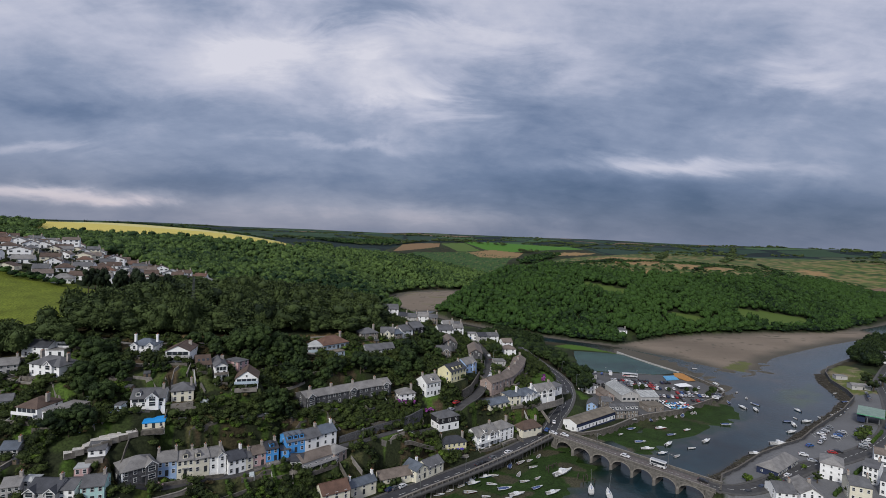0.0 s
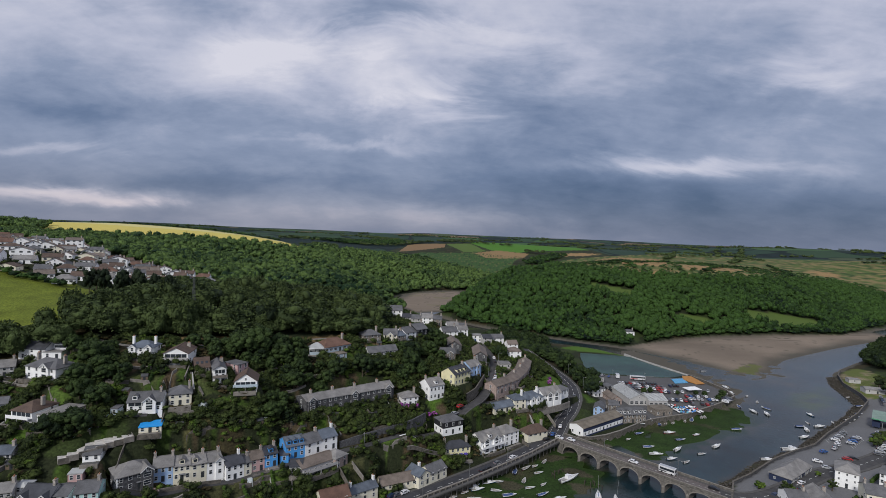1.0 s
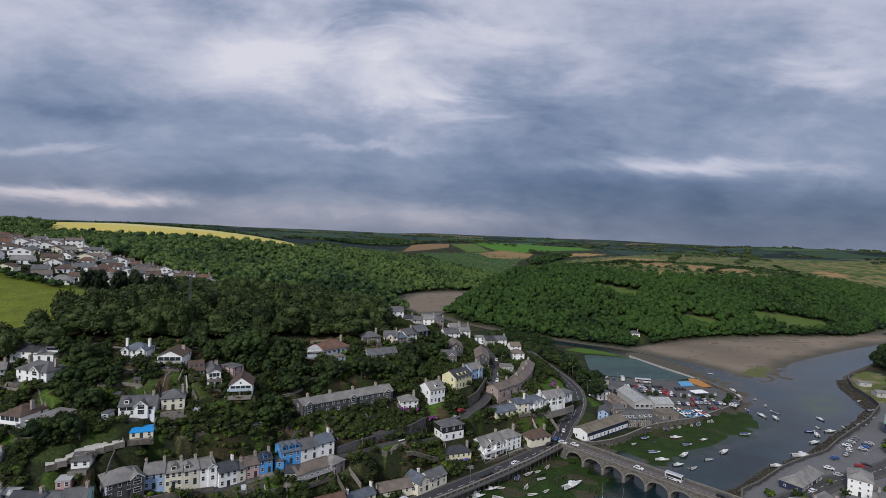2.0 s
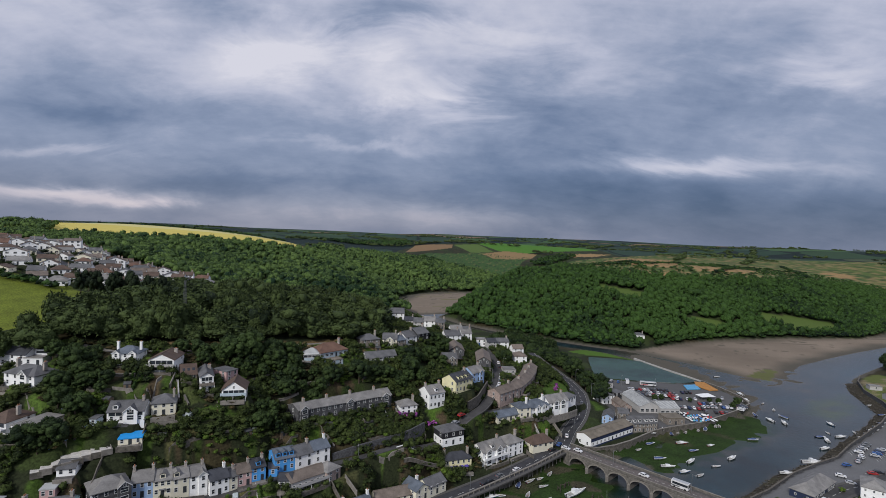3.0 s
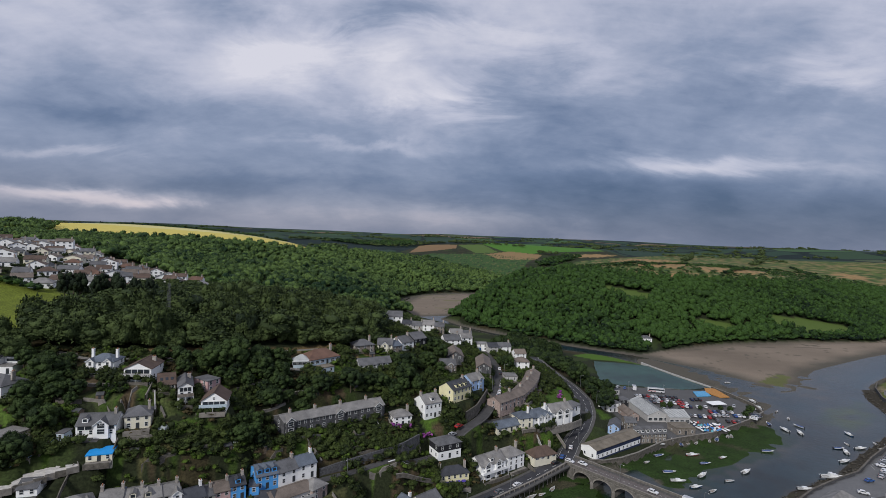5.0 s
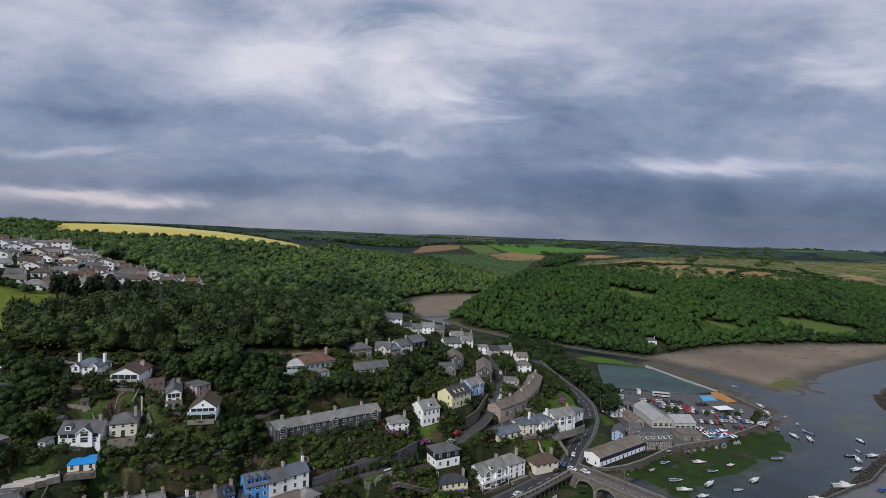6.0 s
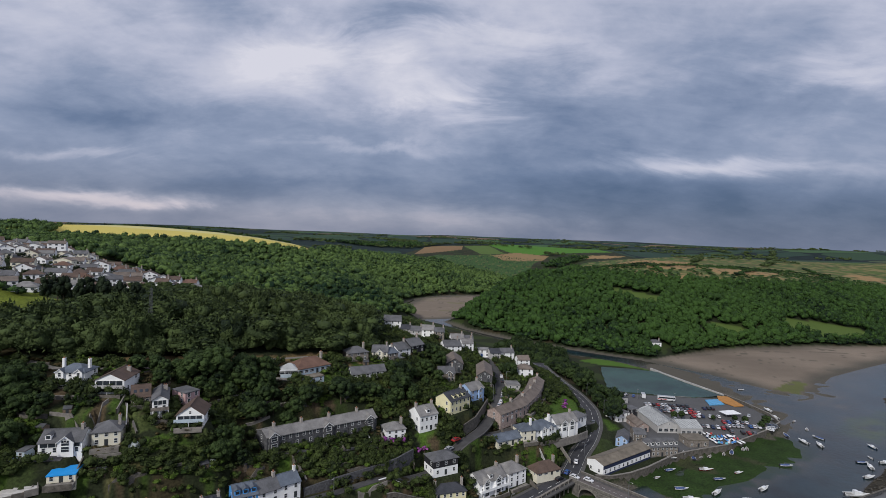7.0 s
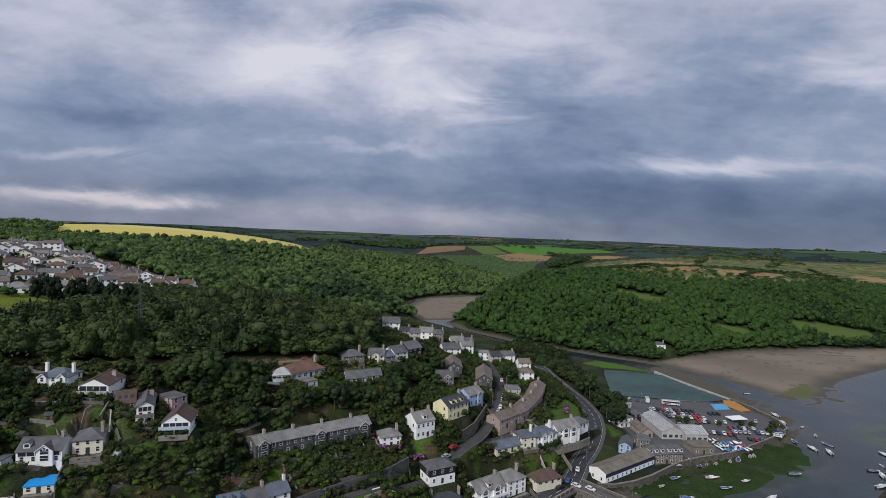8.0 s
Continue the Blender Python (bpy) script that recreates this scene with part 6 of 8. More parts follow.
QUAY_ROAD = road([(-60, 156), (-40, 178), (-17, 200), (-5, 210), (8, 221), (22, 233), (37, 247), (50, 260), (58, 268)], 7.0, "dark asphalt quay road with white markings", zs=[4.6, 4.6, 4.6, 4.8, 5.2, 6.1])
HILL_ROAD = road([(60, 271), (64, 280), (68, 291), (77, 308), (84, 327), (87, 348), (84, 370), (78, 391), (72, 415), (68, 440)], 7.5, "curving asphalt road climbing from the bridge", zs=[6.1, 6.6, 7.6, 9, 10.2, 11.2, 12.2, 13, 13.5, 14])
UPPER_ROAD = road([(-9.5, 230), (-2.7, 240), (5, 248.5), (13.3, 257.6), (20, 268), (24.6, 280.5), (28.7, 296), (31, 315), (32.7, 336), (31, 352), (27, 366), (22, 382)], 4.2, "narrow asphalt street climbing the hill", LANE, 0.5, False)
road([(21, 268), (30.5, 276), (39, 284), (50, 293), (62, 302), (74, 316), (82, 326)], 4.0, "side lane below the curved terrace", LANE, 0.6, False)
road([(-98, 163), (-82, 175), (-67.4, 185.5), (-58, 193), (-50, 199.5), (-39, 208.5), (-33.7, 213), (-23.6, 220), (-17, 225), (-9.5, 231)], 3.4, "narrow lane along the hillside terraces", LANE, 0.0, False)
EAST_ROAD = road([(118, 218), (128, 214), (140, 219), (158, 230), (178, 243), (200, 252), (225, 266), (252, 286), (285, 318), (318, 360), (350, 405), (395, 450), (450, 500)], 7.0, "asphalt street on the east bank", LANE, 1.4, True, zs=[6.2, 5.5, 5, 5, 5, 5, 5.2, 5.5])
road([(-152, 223.6), (-144, 222.4), (-134, 219), (-122, 222), (-104, 232), (-90, 248), (-75, 264), (-60, 275), (-46, 285)], 2.6, "stony track along the wood edge", PALE_STONE, 0.0, False)
road([(-56, 216.5), (-46, 222.5), (-37, 229), (-29, 234), (-20, 239)], 2.4, "concrete path in front of the dark terrace", PAVING, 0.0, False)


# ---- walls by the water and on the hill ----
def wall_line(name, pts, thick, label, material, coping=None, down=None):
    """A wall along pts (x, y, top); its foot reaches down metres below the top."""
    line = resample(pts, 6)
    ob = tagged(new(name, ribbon(name, line, -thick / 2, thick / 2, 0, material, down or 5.0)), label, "wall", kind="structure")
    if coping:
        part("coping", ribbon("coping", line, -thick / 2 - 0.12, thick / 2 + 0.12, 0.2, coping, 0.2), ob)
    return ob


wall_line("quay_wall", [(-22, 191, 5.4), (-1, 210, 5.4), (13, 222, 5.4), (29, 237, 5.5), (45, 251.5, 5.9), (61, 267, 7.2)], 0.6, "stone quay wall above the muddy harbour", STONE, PALE_STONE, 6)
wall_line("quay_wall", [(72, 273, 6.2), (80, 276, 4.8), (90, 281, 4.6), (100, 288, 4.6), (118, 304, 4.6), (130, 311, 4.6), (152, 321, 4.6), (174, 337, 4.6), (191, 350, 4.6), (203, 362, 4.6), (206, 378, 4.4), (202, 400, 4.2), (198, 419, 3.4)], 0.7, "stone quay wall round the car park", STONE, PALE_STONE, 5)
wall_line("quay_wall", [(120, 213, 6.6), (131, 232, 5.0), (143, 240, 5.0), (165, 258, 5.0), (184, 270, 5.1), (200, 279, 5.1), (219, 296, 5.2), (266, 334, 5.2), (296, 363, 5.1), (304, 379, 5), (314, 409, 4.6), (330, 436, 4.4), (347, 456, 4.2)], 0.5, "dark stone embankment wall on the east bank", WALLS["dark_stone"], STONE, 6)
wall_line("pool_wall", [(198, 419, 3.2), (187, 444, 3.2), (175.2, 472, 3.2), (170, 488, 3.1)], 1.3, "long pale concrete wall of the mill pool", CONCRETE, None, 4)
wall_line("pool_edge", [(170, 408, 3.4), (146, 408.5, 3.4), (122, 410.5, 3.4)], 0.8, "stone edge of the mill pool", PALE_STONE, None, 3)
def low_wall(name, pts, tall, thick, label, material, coping=None):
    """A low wall that follows the lie of the land."""
    line = resample(pts, 3)
    wall_line(name, [(x, y, height(x, y) + tall) for x, y in line], thick, label, material, coping, tall + 0.8)


low_wall("parapet_wall", [(-16.5, 223.2), (-8, 228.6), (-1.6, 237.5), (2.5, 243)], 0.9, 0.25, "low street wall with a white painted top", STONE, TRIM)
low_wall("parapet_wall", [(-13, 220.5), (-6, 225.6), (2, 232.5)], 0.8, 0.3, "low stone parapet wall with a pale coping", STONE, PALE_STONE)
low_wall("garden_wall", [(-103, 168), (-104.5, 173), (-105.5, 179)], 0.7, 0.3, "rough stone garden wall beside the terraced garden", STONE)
wall_line("garden_wall", [(-90, 170, 22.8), (-80, 176.5, 22.4), (-74, 180.5, 21.6)], 0.4, "stone garden wall below the terraces", STONE, None, 2.5)
wall_line("fence", [(-121, 174, 37), (-117, 180, 39.5), (-116, 184, 41.5)], 0.1, "pale blue and white panel fence", WALLS["pale_blue"], None, 1.8)
wall_line("garden_wall", [(50, 279, 17.4), (58, 284, 16.8), (68, 292, 16.6), (74, 299, 16.2)], 0.5, "pale retaining wall above the road", PALE_STONE, None, 3.5)

wall_line("retaining_wall", [(-40, 212.5, 23.2), (-33, 217.5, 24.2), (-25.5, 223.5, 24.6), (-18.5, 229, 25), (-12, 235, 25.3), (-6.5, 242.5, 26)], 0.7, "tall dark stone retaining wall above the climbing lane", WALLS["dark_stone"], None, 6)
wall_line("retaining_wall", [(13, 262, 29.5), (18, 271, 30), (21, 282, 30.5), (24, 294, 31)], 0.6, "rough stone retaining wall beside the climbing street", STONE, None, 5)
FENDER = boxes("fender_post", [(-0.16, -0.14, -4.6, 0.16, 0.14, 0.55), (-0.2, -0.18, 0.55, 0.2, 0.18, 0.68)], PALE_STONE)
for i, (x, y, z) in enumerate(resample([(-20, 192.2, 5.4), (-1, 209.4, 5.4), (13, 221.4, 5.4), (29, 236.4, 5.5), (45, 250.9, 5.9), (58, 263.4, 6.9)], 3.2)):
    ob = tagged(new("fender_post", FENDER), "pale weathered post standing against the quay wall", "post", "quay posts")
    ob.matrix_basis = pose(x + 0.34, y - 0.34, z, 0, 0, 43)

TERRACES = random.Random(33)
TERRACE_PAVING = mat("pale_terrace_paving", (0.50, 0.475, 0.44), 0.9, vary=0.3, scale=0.9)
for i in range(8):
    t = (i + 0.5) / 8
    x, y = -121 + 15.5 * t, 167.5 + 12.5 * t
    z = height(x, y) - 0.1
    top = thing("garden_terrace", "pale stepped garden terrace with a rough stone edge", "terrace", pose(x, y, z, 0, 0, 38 + TERRACES.uniform(-9, 9)), "stepped garden terraces")
    w, d = TERRACES.uniform(2.6, 3.2), TERRACES.uniform(5.0, 7.0)
    part("paving", boxes("paving", [(-w / 2, -d / 2, -1.5, w / 2, d / 2, 0)], TERRACE_PAVING), top)
    part("edge", boxes("edge", [(-w / 2, -d / 2 - 0.3, -1.5, w / 2, -d / 2, 0.35), (w / 2, -d / 2 - 0.3, -1.5, w / 2 + 0.25, d / 2, 0.3)], PALE_STONE if i % 2 else STONE), top)
road([(-115, 184), (-109, 186.2), (-104.5, 188)], 3.6, "grey paved terrace in front of the white house", PAVING, 0.0, False)
road([(-70, 250), (-62, 252), (-54, 252.5)], 3.0, "pale wooden sun terrace before the bungalow", PALE_STONE, 0.0, False)
GARDEN = random.Random(12)
for x, y, z, a, w, d in list(PADS):
    if y > 300 or x > 60 or GARDEN.random() < 0.45:
        continue
    s = GARDEN.choice((-1, 1))
    ux, uy, vx, vy = math.cos(a), math.sin(a), -math.sin(a), math.cos(a)
    p = (x + ux * s * (w / 2 + 1.0) - vx * 1.5, y + uy * s * (w / 2 + 1.0) - vy * 1.5)
    reach = GARDEN.uniform(4, 9)
    q = (p[0] - vx * reach, p[1] - vy * reach)
    if min(height(*p), height(*q)) < 5 or max(height(*p), height(*q)) > z + 1.5:
        continue
    wall_line("garden_wall", [(*p, height(*p) + 1.0), (*q, height(*q) + 1.0)], 0.35, "low weathered stone garden wall beside a house", GARDEN.choice((STONE, PALE_STONE, CONCRETE)), None, 2.0)

# ---- bridge ----
def bridge():
    ux, uy = 0.73, -0.684
    turn = math.degrees(math.atan2(uy, ux))
    top = thing("bridge", "old seven arched stone road bridge over the river", "bridge", pose(63, 263.5, 0, 0, 0, turn))
    length, wide, deck, first, span, pier = 71.0, 9.6, 6.2, 9.0, 10.15, 1.5
    piers = [first + span * k for k in range(6)]
    ends = [0.0] + piers + [length]
    part("roadway", boxes("roadway", [(-4, 0.35, deck - 0.5, length + 4, wide - 0.35, deck)], mat("worn_pinkish_asphalt", (0.125, 0.108, 0.102), 0.9, vary=0.25)), top)
    for y in (0.35, wide - 1.95):
        part("pavement", boxes("pavement", [(-4, y, deck, length + 4, y + 1.6, deck + 0.14)], PAVING), top)
    for i in range(28):
        part("lane_mark", boxes("lane_mark", [(i * 2.6, wide / 2 - 0.06, deck + 0.004, i * 2.6 + 1.4, wide / 2 + 0.06, deck + 0.012)], PAINT), top)
    for y in (0.0, wide - 0.4):
        p = part("parapet", boxes("parapet", [(-5, y, deck - 0.3, length + 4, y + 0.4, deck + 1.0)], BRIDGE_STONE), top)
        part("coping", boxes("coping", [(-5, y - 0.08, deck + 1.0, length + 4, y + 0.48, deck + 1.14)], PALE_STONE), p)
        part("string_course", boxes("string_course", [(-5, y - 0.1 if y < 1 else y + 0.4, deck - 0.5, length + 4, y if y < 1 else y + 0.5, deck - 0.25)], PALE_STONE), p)
    for k, (a, b) in enumerate(zip(ends, ends[1:])):
        lo, hi = a + (pier / 2 if k else 0.3), b - (pier / 2 if k < 6 else 0.3)
        mid, half = (lo + hi) / 2, (hi - lo) / 2
        spring, rise = 2.2, 2.9
        n = 14
        arch = [(mid - half * math.cos(math.pi * i / n), spring + rise * math.sin(math.pi * i / n)) for i in range(n + 1)]
        for y, dirn in ((0.0, 1), (wide, -1)):
            v, f = [], []
            for x, z in arch:
                v += [(x, y, z), (x, y, deck)]
            f = [(2 * i, 2 * i + 2, 2 * i + 3, 2 * i + 1)[::dirn] for i in range(n)]
            part("spandrel", mesh_of("spandrel", v, f, BRIDGE_STONE), top)
            v, f = [], []
            for (x, z) in arch:
                dx, dz = x - mid, (z - spring) * half / rise
                r = math.hypot(dx, dz) or 1
                ox, oz = x + dx / r * 0.5, z + dz / r * 0.5
                yy = y - 0.1 * dirn
                v += [(x, yy, z), (ox, yy, oz), (x, y + 0.05 * dirn, z), (ox, y + 0.05 * dirn, oz)]
            for i in range(n):
                m = i * 4
                f += [(m, m + 4, m + 5, m + 1)[::dirn], (m + 1, m + 5, m + 7, m + 3)[::dirn], (m, m + 2, m + 6, m + 4)[::dirn]]
            part("arch_ring", mesh_of("arch_ring", v, f, PALE_STONE), top)
        v, f = [], []
        for x, z in arch:
            v += [(x, 0, z), (x, wide, z)]
        f = [(2 * i, 2 * i + 1, 2 * i + 3, 2 * i + 2) for i in range(n)]
        part("vault", mesh_of("vault", v, f, BRIDGE_STONE), top)
    for x in piers:
        a = pier / 2
        v = [(x - a, -0.1, -1.5), (x, -1.3, -1.5), (x + a, -0.1, -1.5), (x + a, wide + 0.1, -1.5), (x, wide + 1.3, -1.5), (x - a, wide + 0.1, -1.5)]
        hexa = v + [(p[0], p[1], 2.4) for p in v] + [(x, 0.0, 3.4), (x, wide, 3.4)]
        f = [(i, (i + 1) % 6, 6 + (i + 1) % 6, 6 + i) for i in range(6)] + [(6, 7, 12), (7, 8, 12), (9, 10, 13), (10, 11, 13), (8, 9, 13, 12), (11, 6, 12, 13)]
        p = part("pier", mesh_of("pier", hexa, f, PALE_STONE), top)
        part("pilaster", boxes("pilaster", [(x - a, -0.12, 2.4, x + a, 0.0, deck + 0.2)], BRIDGE_STONE), p)
    for x in (-4.0, length):
        part("abutment", boxes("abutment", [(x, -0.05, -1.5, x + 4, wide + 0.05, deck - 0.5)], BRIDGE_STONE), top)


bridge()


# ---- boats ----
def boat_meshes(length, beam, deep, colour, kind):
    """Hull with a sheer line and transom, deck, and what stands on it."""
    n, v, f = 9, [], []
    for i in range(n):
        s = i / (n - 1)
        w = beam / 2 * (1 - max(0, (s - 0.35) / 0.65) ** 2.2) * (0.86 + 0.14 * min(1, s / 0.35))
        x = -length / 2 + length * s
        sheer = deep * (0.82 + 0.34 * s * s)
        rake = 0.18 * length * s ** 6
        v += [(x + rake, -w, sheer), (x + rake * 0.5, -w * 0.82, sheer * 0.45), (x, 0, 0.0 + 0.25 * deep * s ** 5), (x + rake * 0.5, w * 0.82, sheer * 0.45), (x + rake, w, sheer)]
    for i in range(n - 1):
        for k in range(4):
            a = i * 5 + k
            f.append((a, a + 1, a + 6, a + 5))
    f.append((4, 3, 2, 1, 0))
    hull = mesh_of("hull", v, f, colour, True)
    dv = [p for i in range(n) for p in ((v[i * 5][0], v[i * 5][1] * 0.9, v[i * 5][2] - 0.07), (v[i * 5 + 4][0], v[i * 5 + 4][1] * 0.9, v[i * 5 + 4][2] - 0.07))]
    deck = mesh_of("deck", dv, [(2 * i, 2 * i + 2, 2 * i + 3, 2 * i + 1) for i in range(n - 1)], BOAT["deck"] if kind != "open" else BOAT["inside"])
    out = [("hull", hull), ("deck", deck), ("gunwale", ribbon("gunwale", [(v[i * 5][0], v[i * 5][1], v[i * 5][2]) for i in range(n)] + [(v[i * 5 + 4][0], v[i * 5 + 4][1], v[i * 5 + 4][2]) for i in reversed(range(n))], -0.05, 0.05, 0.05, BOAT["white"], 0.12))]
    if kind in ("cabin", "cruiser"):
        x0, x1, w, z, h = -length * 0.12, length * 0.27, beam * 0.31, deep * 0.85, 0.75 if kind == "cabin" else 1.05
        c = [(x0, -w, z), (x1 + 0.35, -w * 0.75, z), (x1 + 0.35, w * 0.75, z), (x0, w, z), (x0, -w * 0.88, z + h), (x1 - 0.45, -w * 0.65, z + h), (x1 - 0.45, w * 0.65, z + h), (x0, w * 0.88, z + h)]
        out.append(("cabin", mesh_of("cabin", c, [(4, 5, 6, 7), (0, 1, 5, 4), (1, 2, 6, 5), (2, 3, 7, 6), (3, 0, 4, 7)], BOAT["white"])))
        g = [(x1 - 0.02, -w * 0.66, z + h * 0.42), (x1 - 0.02, w * 0.66, z + h * 0.42), (x1 - 0.36, w * 0.60, z + h * 0.88), (x1 - 0.36, -w * 0.60, z + h * 0.88)]
        out.append(("windscreen", mesh_of("windscreen", [(a + 0.12, b, c2) for a, b, c2 in g], [(0, 1, 2, 3)], GLASS)))
        out.append(("cockpit", boxes("cockpit", [(-length * 0.44, -beam * 0.30, deep * 0.8, x0 - 0.1, beam * 0.30, deep * 0.8 + 0.02)], BOAT["inside"])))
    if kind == "cruiser":
        out.append(("flybridge", boxes("flybridge", [(x0, -w * 0.8, z + h, x0 + 1.6, w * 0.8, z + h + 0.55)], BOAT["white"])))
    if kind == "covered":
        cv = [(-length * 0.46, -beam * 0.40, deep * 0.86), (length * 0.30, -beam * 0.38, deep * 1.0), (length * 0.44, 0, deep * 1.12), (length * 0.30, beam * 0.38, deep * 1.0), (-length * 0.46, beam * 0.40, deep * 0.86), (-length * 0.4, 0, deep * 1.35), (length * 0.25, 0, deep * 1.5)]
        out.append(("cover", mesh_of("cover", cv, [(0, 1, 6, 5), (1, 2, 6), (2, 3, 6), (3, 4, 5, 6), (4, 0, 5)], BOAT["canvas"])))
    if kind == "open":
        out.append(("thwart", boxes("thwart", [(-length * 0.2, -beam * 0.42, deep * 0.72, -length * 0.12, beam * 0.42, deep * 0.78), (length * 0.12, -beam * 0.36, deep * 0.78, length * 0.20, beam * 0.36, deep * 0.84)], BOAT["wood"])))
    if kind == "sail":
        out.append(("coachroof", boxes("coachroof", [(-length * 0.05, -beam * 0.26, deep * 0.8, length * 0.24, beam * 0.26, deep * 0.8 + 0.5)], BOAT["white"])))
        out.append(("mast", boxes("mast", [(length * 0.08 - 0.07, -0.07, deep * 0.8, length * 0.08 + 0.07, 0.07, deep * 0.8 + length * 1.15)], STEEL)))
        out.append(("boom", boxes("boom", [(-length * 0.36, -0.09, deep * 0.8 + 1.2, length * 0.08, 0.09, deep * 0.8 + 1.38)], BOAT["canvas"])))
    if kind != "sail":
        out.append(("outboard_motor", boxes("outboard_motor", [(-length / 2 - 0.35, -0.16, 0.15, -length / 2 - 0.05, 0.16, deep * 0.95 + 0.35)], BOAT["dark"])))
    return out


BOAT = {"white": mat("white_gelcoat", (0.74, 0.75, 0.76), 0.35, vary=0.1, spec=0.5), "blue": mat("blue_gelcoat", (0.04, 0.17, 0.42), 0.35, vary=0.15), "navy": mat("navy_hull_paint", (0.025, 0.04, 0.09), 0.4, vary=0.2),
        "red": mat("red_hull_paint", (0.42, 0.045, 0.04), 0.45, vary=0.2), "maroon": mat("maroon_hull_paint", (0.12, 0.02, 0.03), 0.45, vary=0.2), "deck": mat("pale_deck", (0.55, 0.54, 0.50), 0.6, vary=0.15),
        "inside": mat("boat_inside", (0.30, 0.29, 0.27), 0.7, vary=0.3), "wood": mat("varnished_thwart", (0.22, 0.12, 0.06), 0.5, vary=0.3), "canvas": mat("boat_cover", (0.06, 0.09, 0.20), 0.8, vary=0.25), "dark": mat("motor_black", (0.03, 0.03, 0.035), 0.4)}
BOAT_KINDS = {"cabin_boat": (6.2, 2.3, 0.95, "white", "cabin", "white cabin motorboat with a dark windscreen"), "cruiser": (10.0, 3.4, 1.5, "white", "cruiser", "large white motor cruiser with a flybridge"),
              "dinghy": (4.0, 1.6, 0.6, "white", "open", "small white open dinghy"), "blue_boat": (5.2, 2.0, 0.8, "blue", "cabin", "blue hulled motorboat with a white cabin"),
              "covered_boat": (5.0, 2.0, 0.8, "navy", "covered", "navy boat under a canvas cover"), "red_boat": (6.0, 2.2, 0.9, "red", "cabin", "red hulled fishing boat with a small cabin"),
              "maroon_boat": (5.0, 1.9, 0.8, "maroon", "open", "dark maroon open boat"), "sailing_boat": (7.5, 2.5, 1.1, "white", "sail", "white sailing boat with a bare mast"), "tender": (3.2, 1.4, 0.5, "white", "open", "white rowing tender pulled on the mud"),
              "day_boat": (5.4, 2.1, 0.85, "white", "covered", "white boat with a dark blue cover")}
boat_parts = {k: boat_meshes(*row[:3], BOAT[row[3]], row[4]) for k, row in BOAT_KINDS.items()}


def boat(kind, x, y, turn, where="in the harbour", heel=0.0, size=1.0, z=None):
    row = BOAT_KINDS[kind]
    base = height(x, y) if z is None else z
    m = pose(x, y, max(base, -0.12), heel, 0, turn) @ Matrix.Scale(size, 4)
    ob = thing("boat", row[5] + " " + where, "boat", m, "moored boats")
    for name, data in boat_parts[kind]:
        part(name, data, ob)
    return ob


MUD = "resting on weedy mud"
AFLOAT = "moored on the river"
for kind, x, y, turn in [("dinghy", 51.8, 253.3, 60), ("dinghy", 46.7, 241.3, 20), ("maroon_boat", 41.4, 244.6, 40), ("covered_boat", 35.8, 240.4, 70), ("tender", 46.2, 248, 30), ("dinghy", 40.4, 226.4, 15),
                         ("cruiser", 59.2, 235.2, 35), ("covered_boat", 45, 220.8, 30), ("cabin_boat", 50.9, 217.5, 25), ("day_boat", 30.5, 219.1, 15), ("dinghy", 25.4, 223.2, -10), ("dinghy", 26.8, 230.9, 0), ("blue_boat", 22.9, 229.1, 10)]:
    boat(kind, x, y, turn, MUD, heel=(x * 7) % 9 - 4)
for kind, x, y, turn in [("blue_boat", 17.4, 222.9, 20), ("blue_boat", 16, 224.5, 35), ("maroon_boat", 15.5, 215.4, 5), ("tender", 6.9, 215.1, 20), ("sailing_boat", 68.8, 221.7, 75), ("sailing_boat", 75.4, 218.5, 80), ("cabin_boat", 35, 214.5, 20), ("tender", 22.1, 212.2, 0),
                         ("dinghy", 2.3, 211.4, 10), ("tender", 11.9, 219.6, 25), ("dinghy", 39, 233, 70), ("tender", 47, 230, 40), ("dinghy", 31, 211, 30)]:
    boat(kind, x, y, turn, MUD, heel=(x * 5) % 9 - 4)
for kind, x, y, turn in [("dinghy", 116.2, 302.5, -10), ("covered_boat", 112.7, 294.6, 20), ("tender", 103.8, 286.3, 30), ("day_boat", 110.6, 276.3, 5), ("cabin_boat", 111.3, 268.1, 0), ("blue_boat", 117.5, 263.5, 15), ("cabin_boat", 126, 275.4, 40), ("covered_boat", 133, 288.5, 10),
                         ("red_boat", 130.9, 298.1, 5), ("red_boat", 146.1, 297, 20), ("day_boat", 154.3, 320.1, 60), ("dinghy", 163.2, 326, 60)]:
    boat(kind, x, y, turn, MUD, heel=(x * 3) % 9 - 4, size=0.7 if x > 146 and x < 147 else 1)
for kind, x, y, turn in [("dinghy", 165.8, 327.2, 70), ("tender", 135.1, 312.4, 70), ("covered_boat", 130.3, 310.4, 80), ("tender", 124.9, 308.8, 70), ("tender", 140, 313.5, 50), ("tender", 149, 317.5, 60), ("cabin_boat", 216.2, 396.8, 100), ("cabin_boat", 212.2, 382.3, 95), ("day_boat", 196.5, 356.1, 110),
                         ("dinghy", 222.4, 444.5, 0), ("tender", 203, 371, 95), ("covered_boat", 201, 352, 80)]:
    boat(kind, x, y, turn, MUD, heel=(x * 3) % 9 - 4)
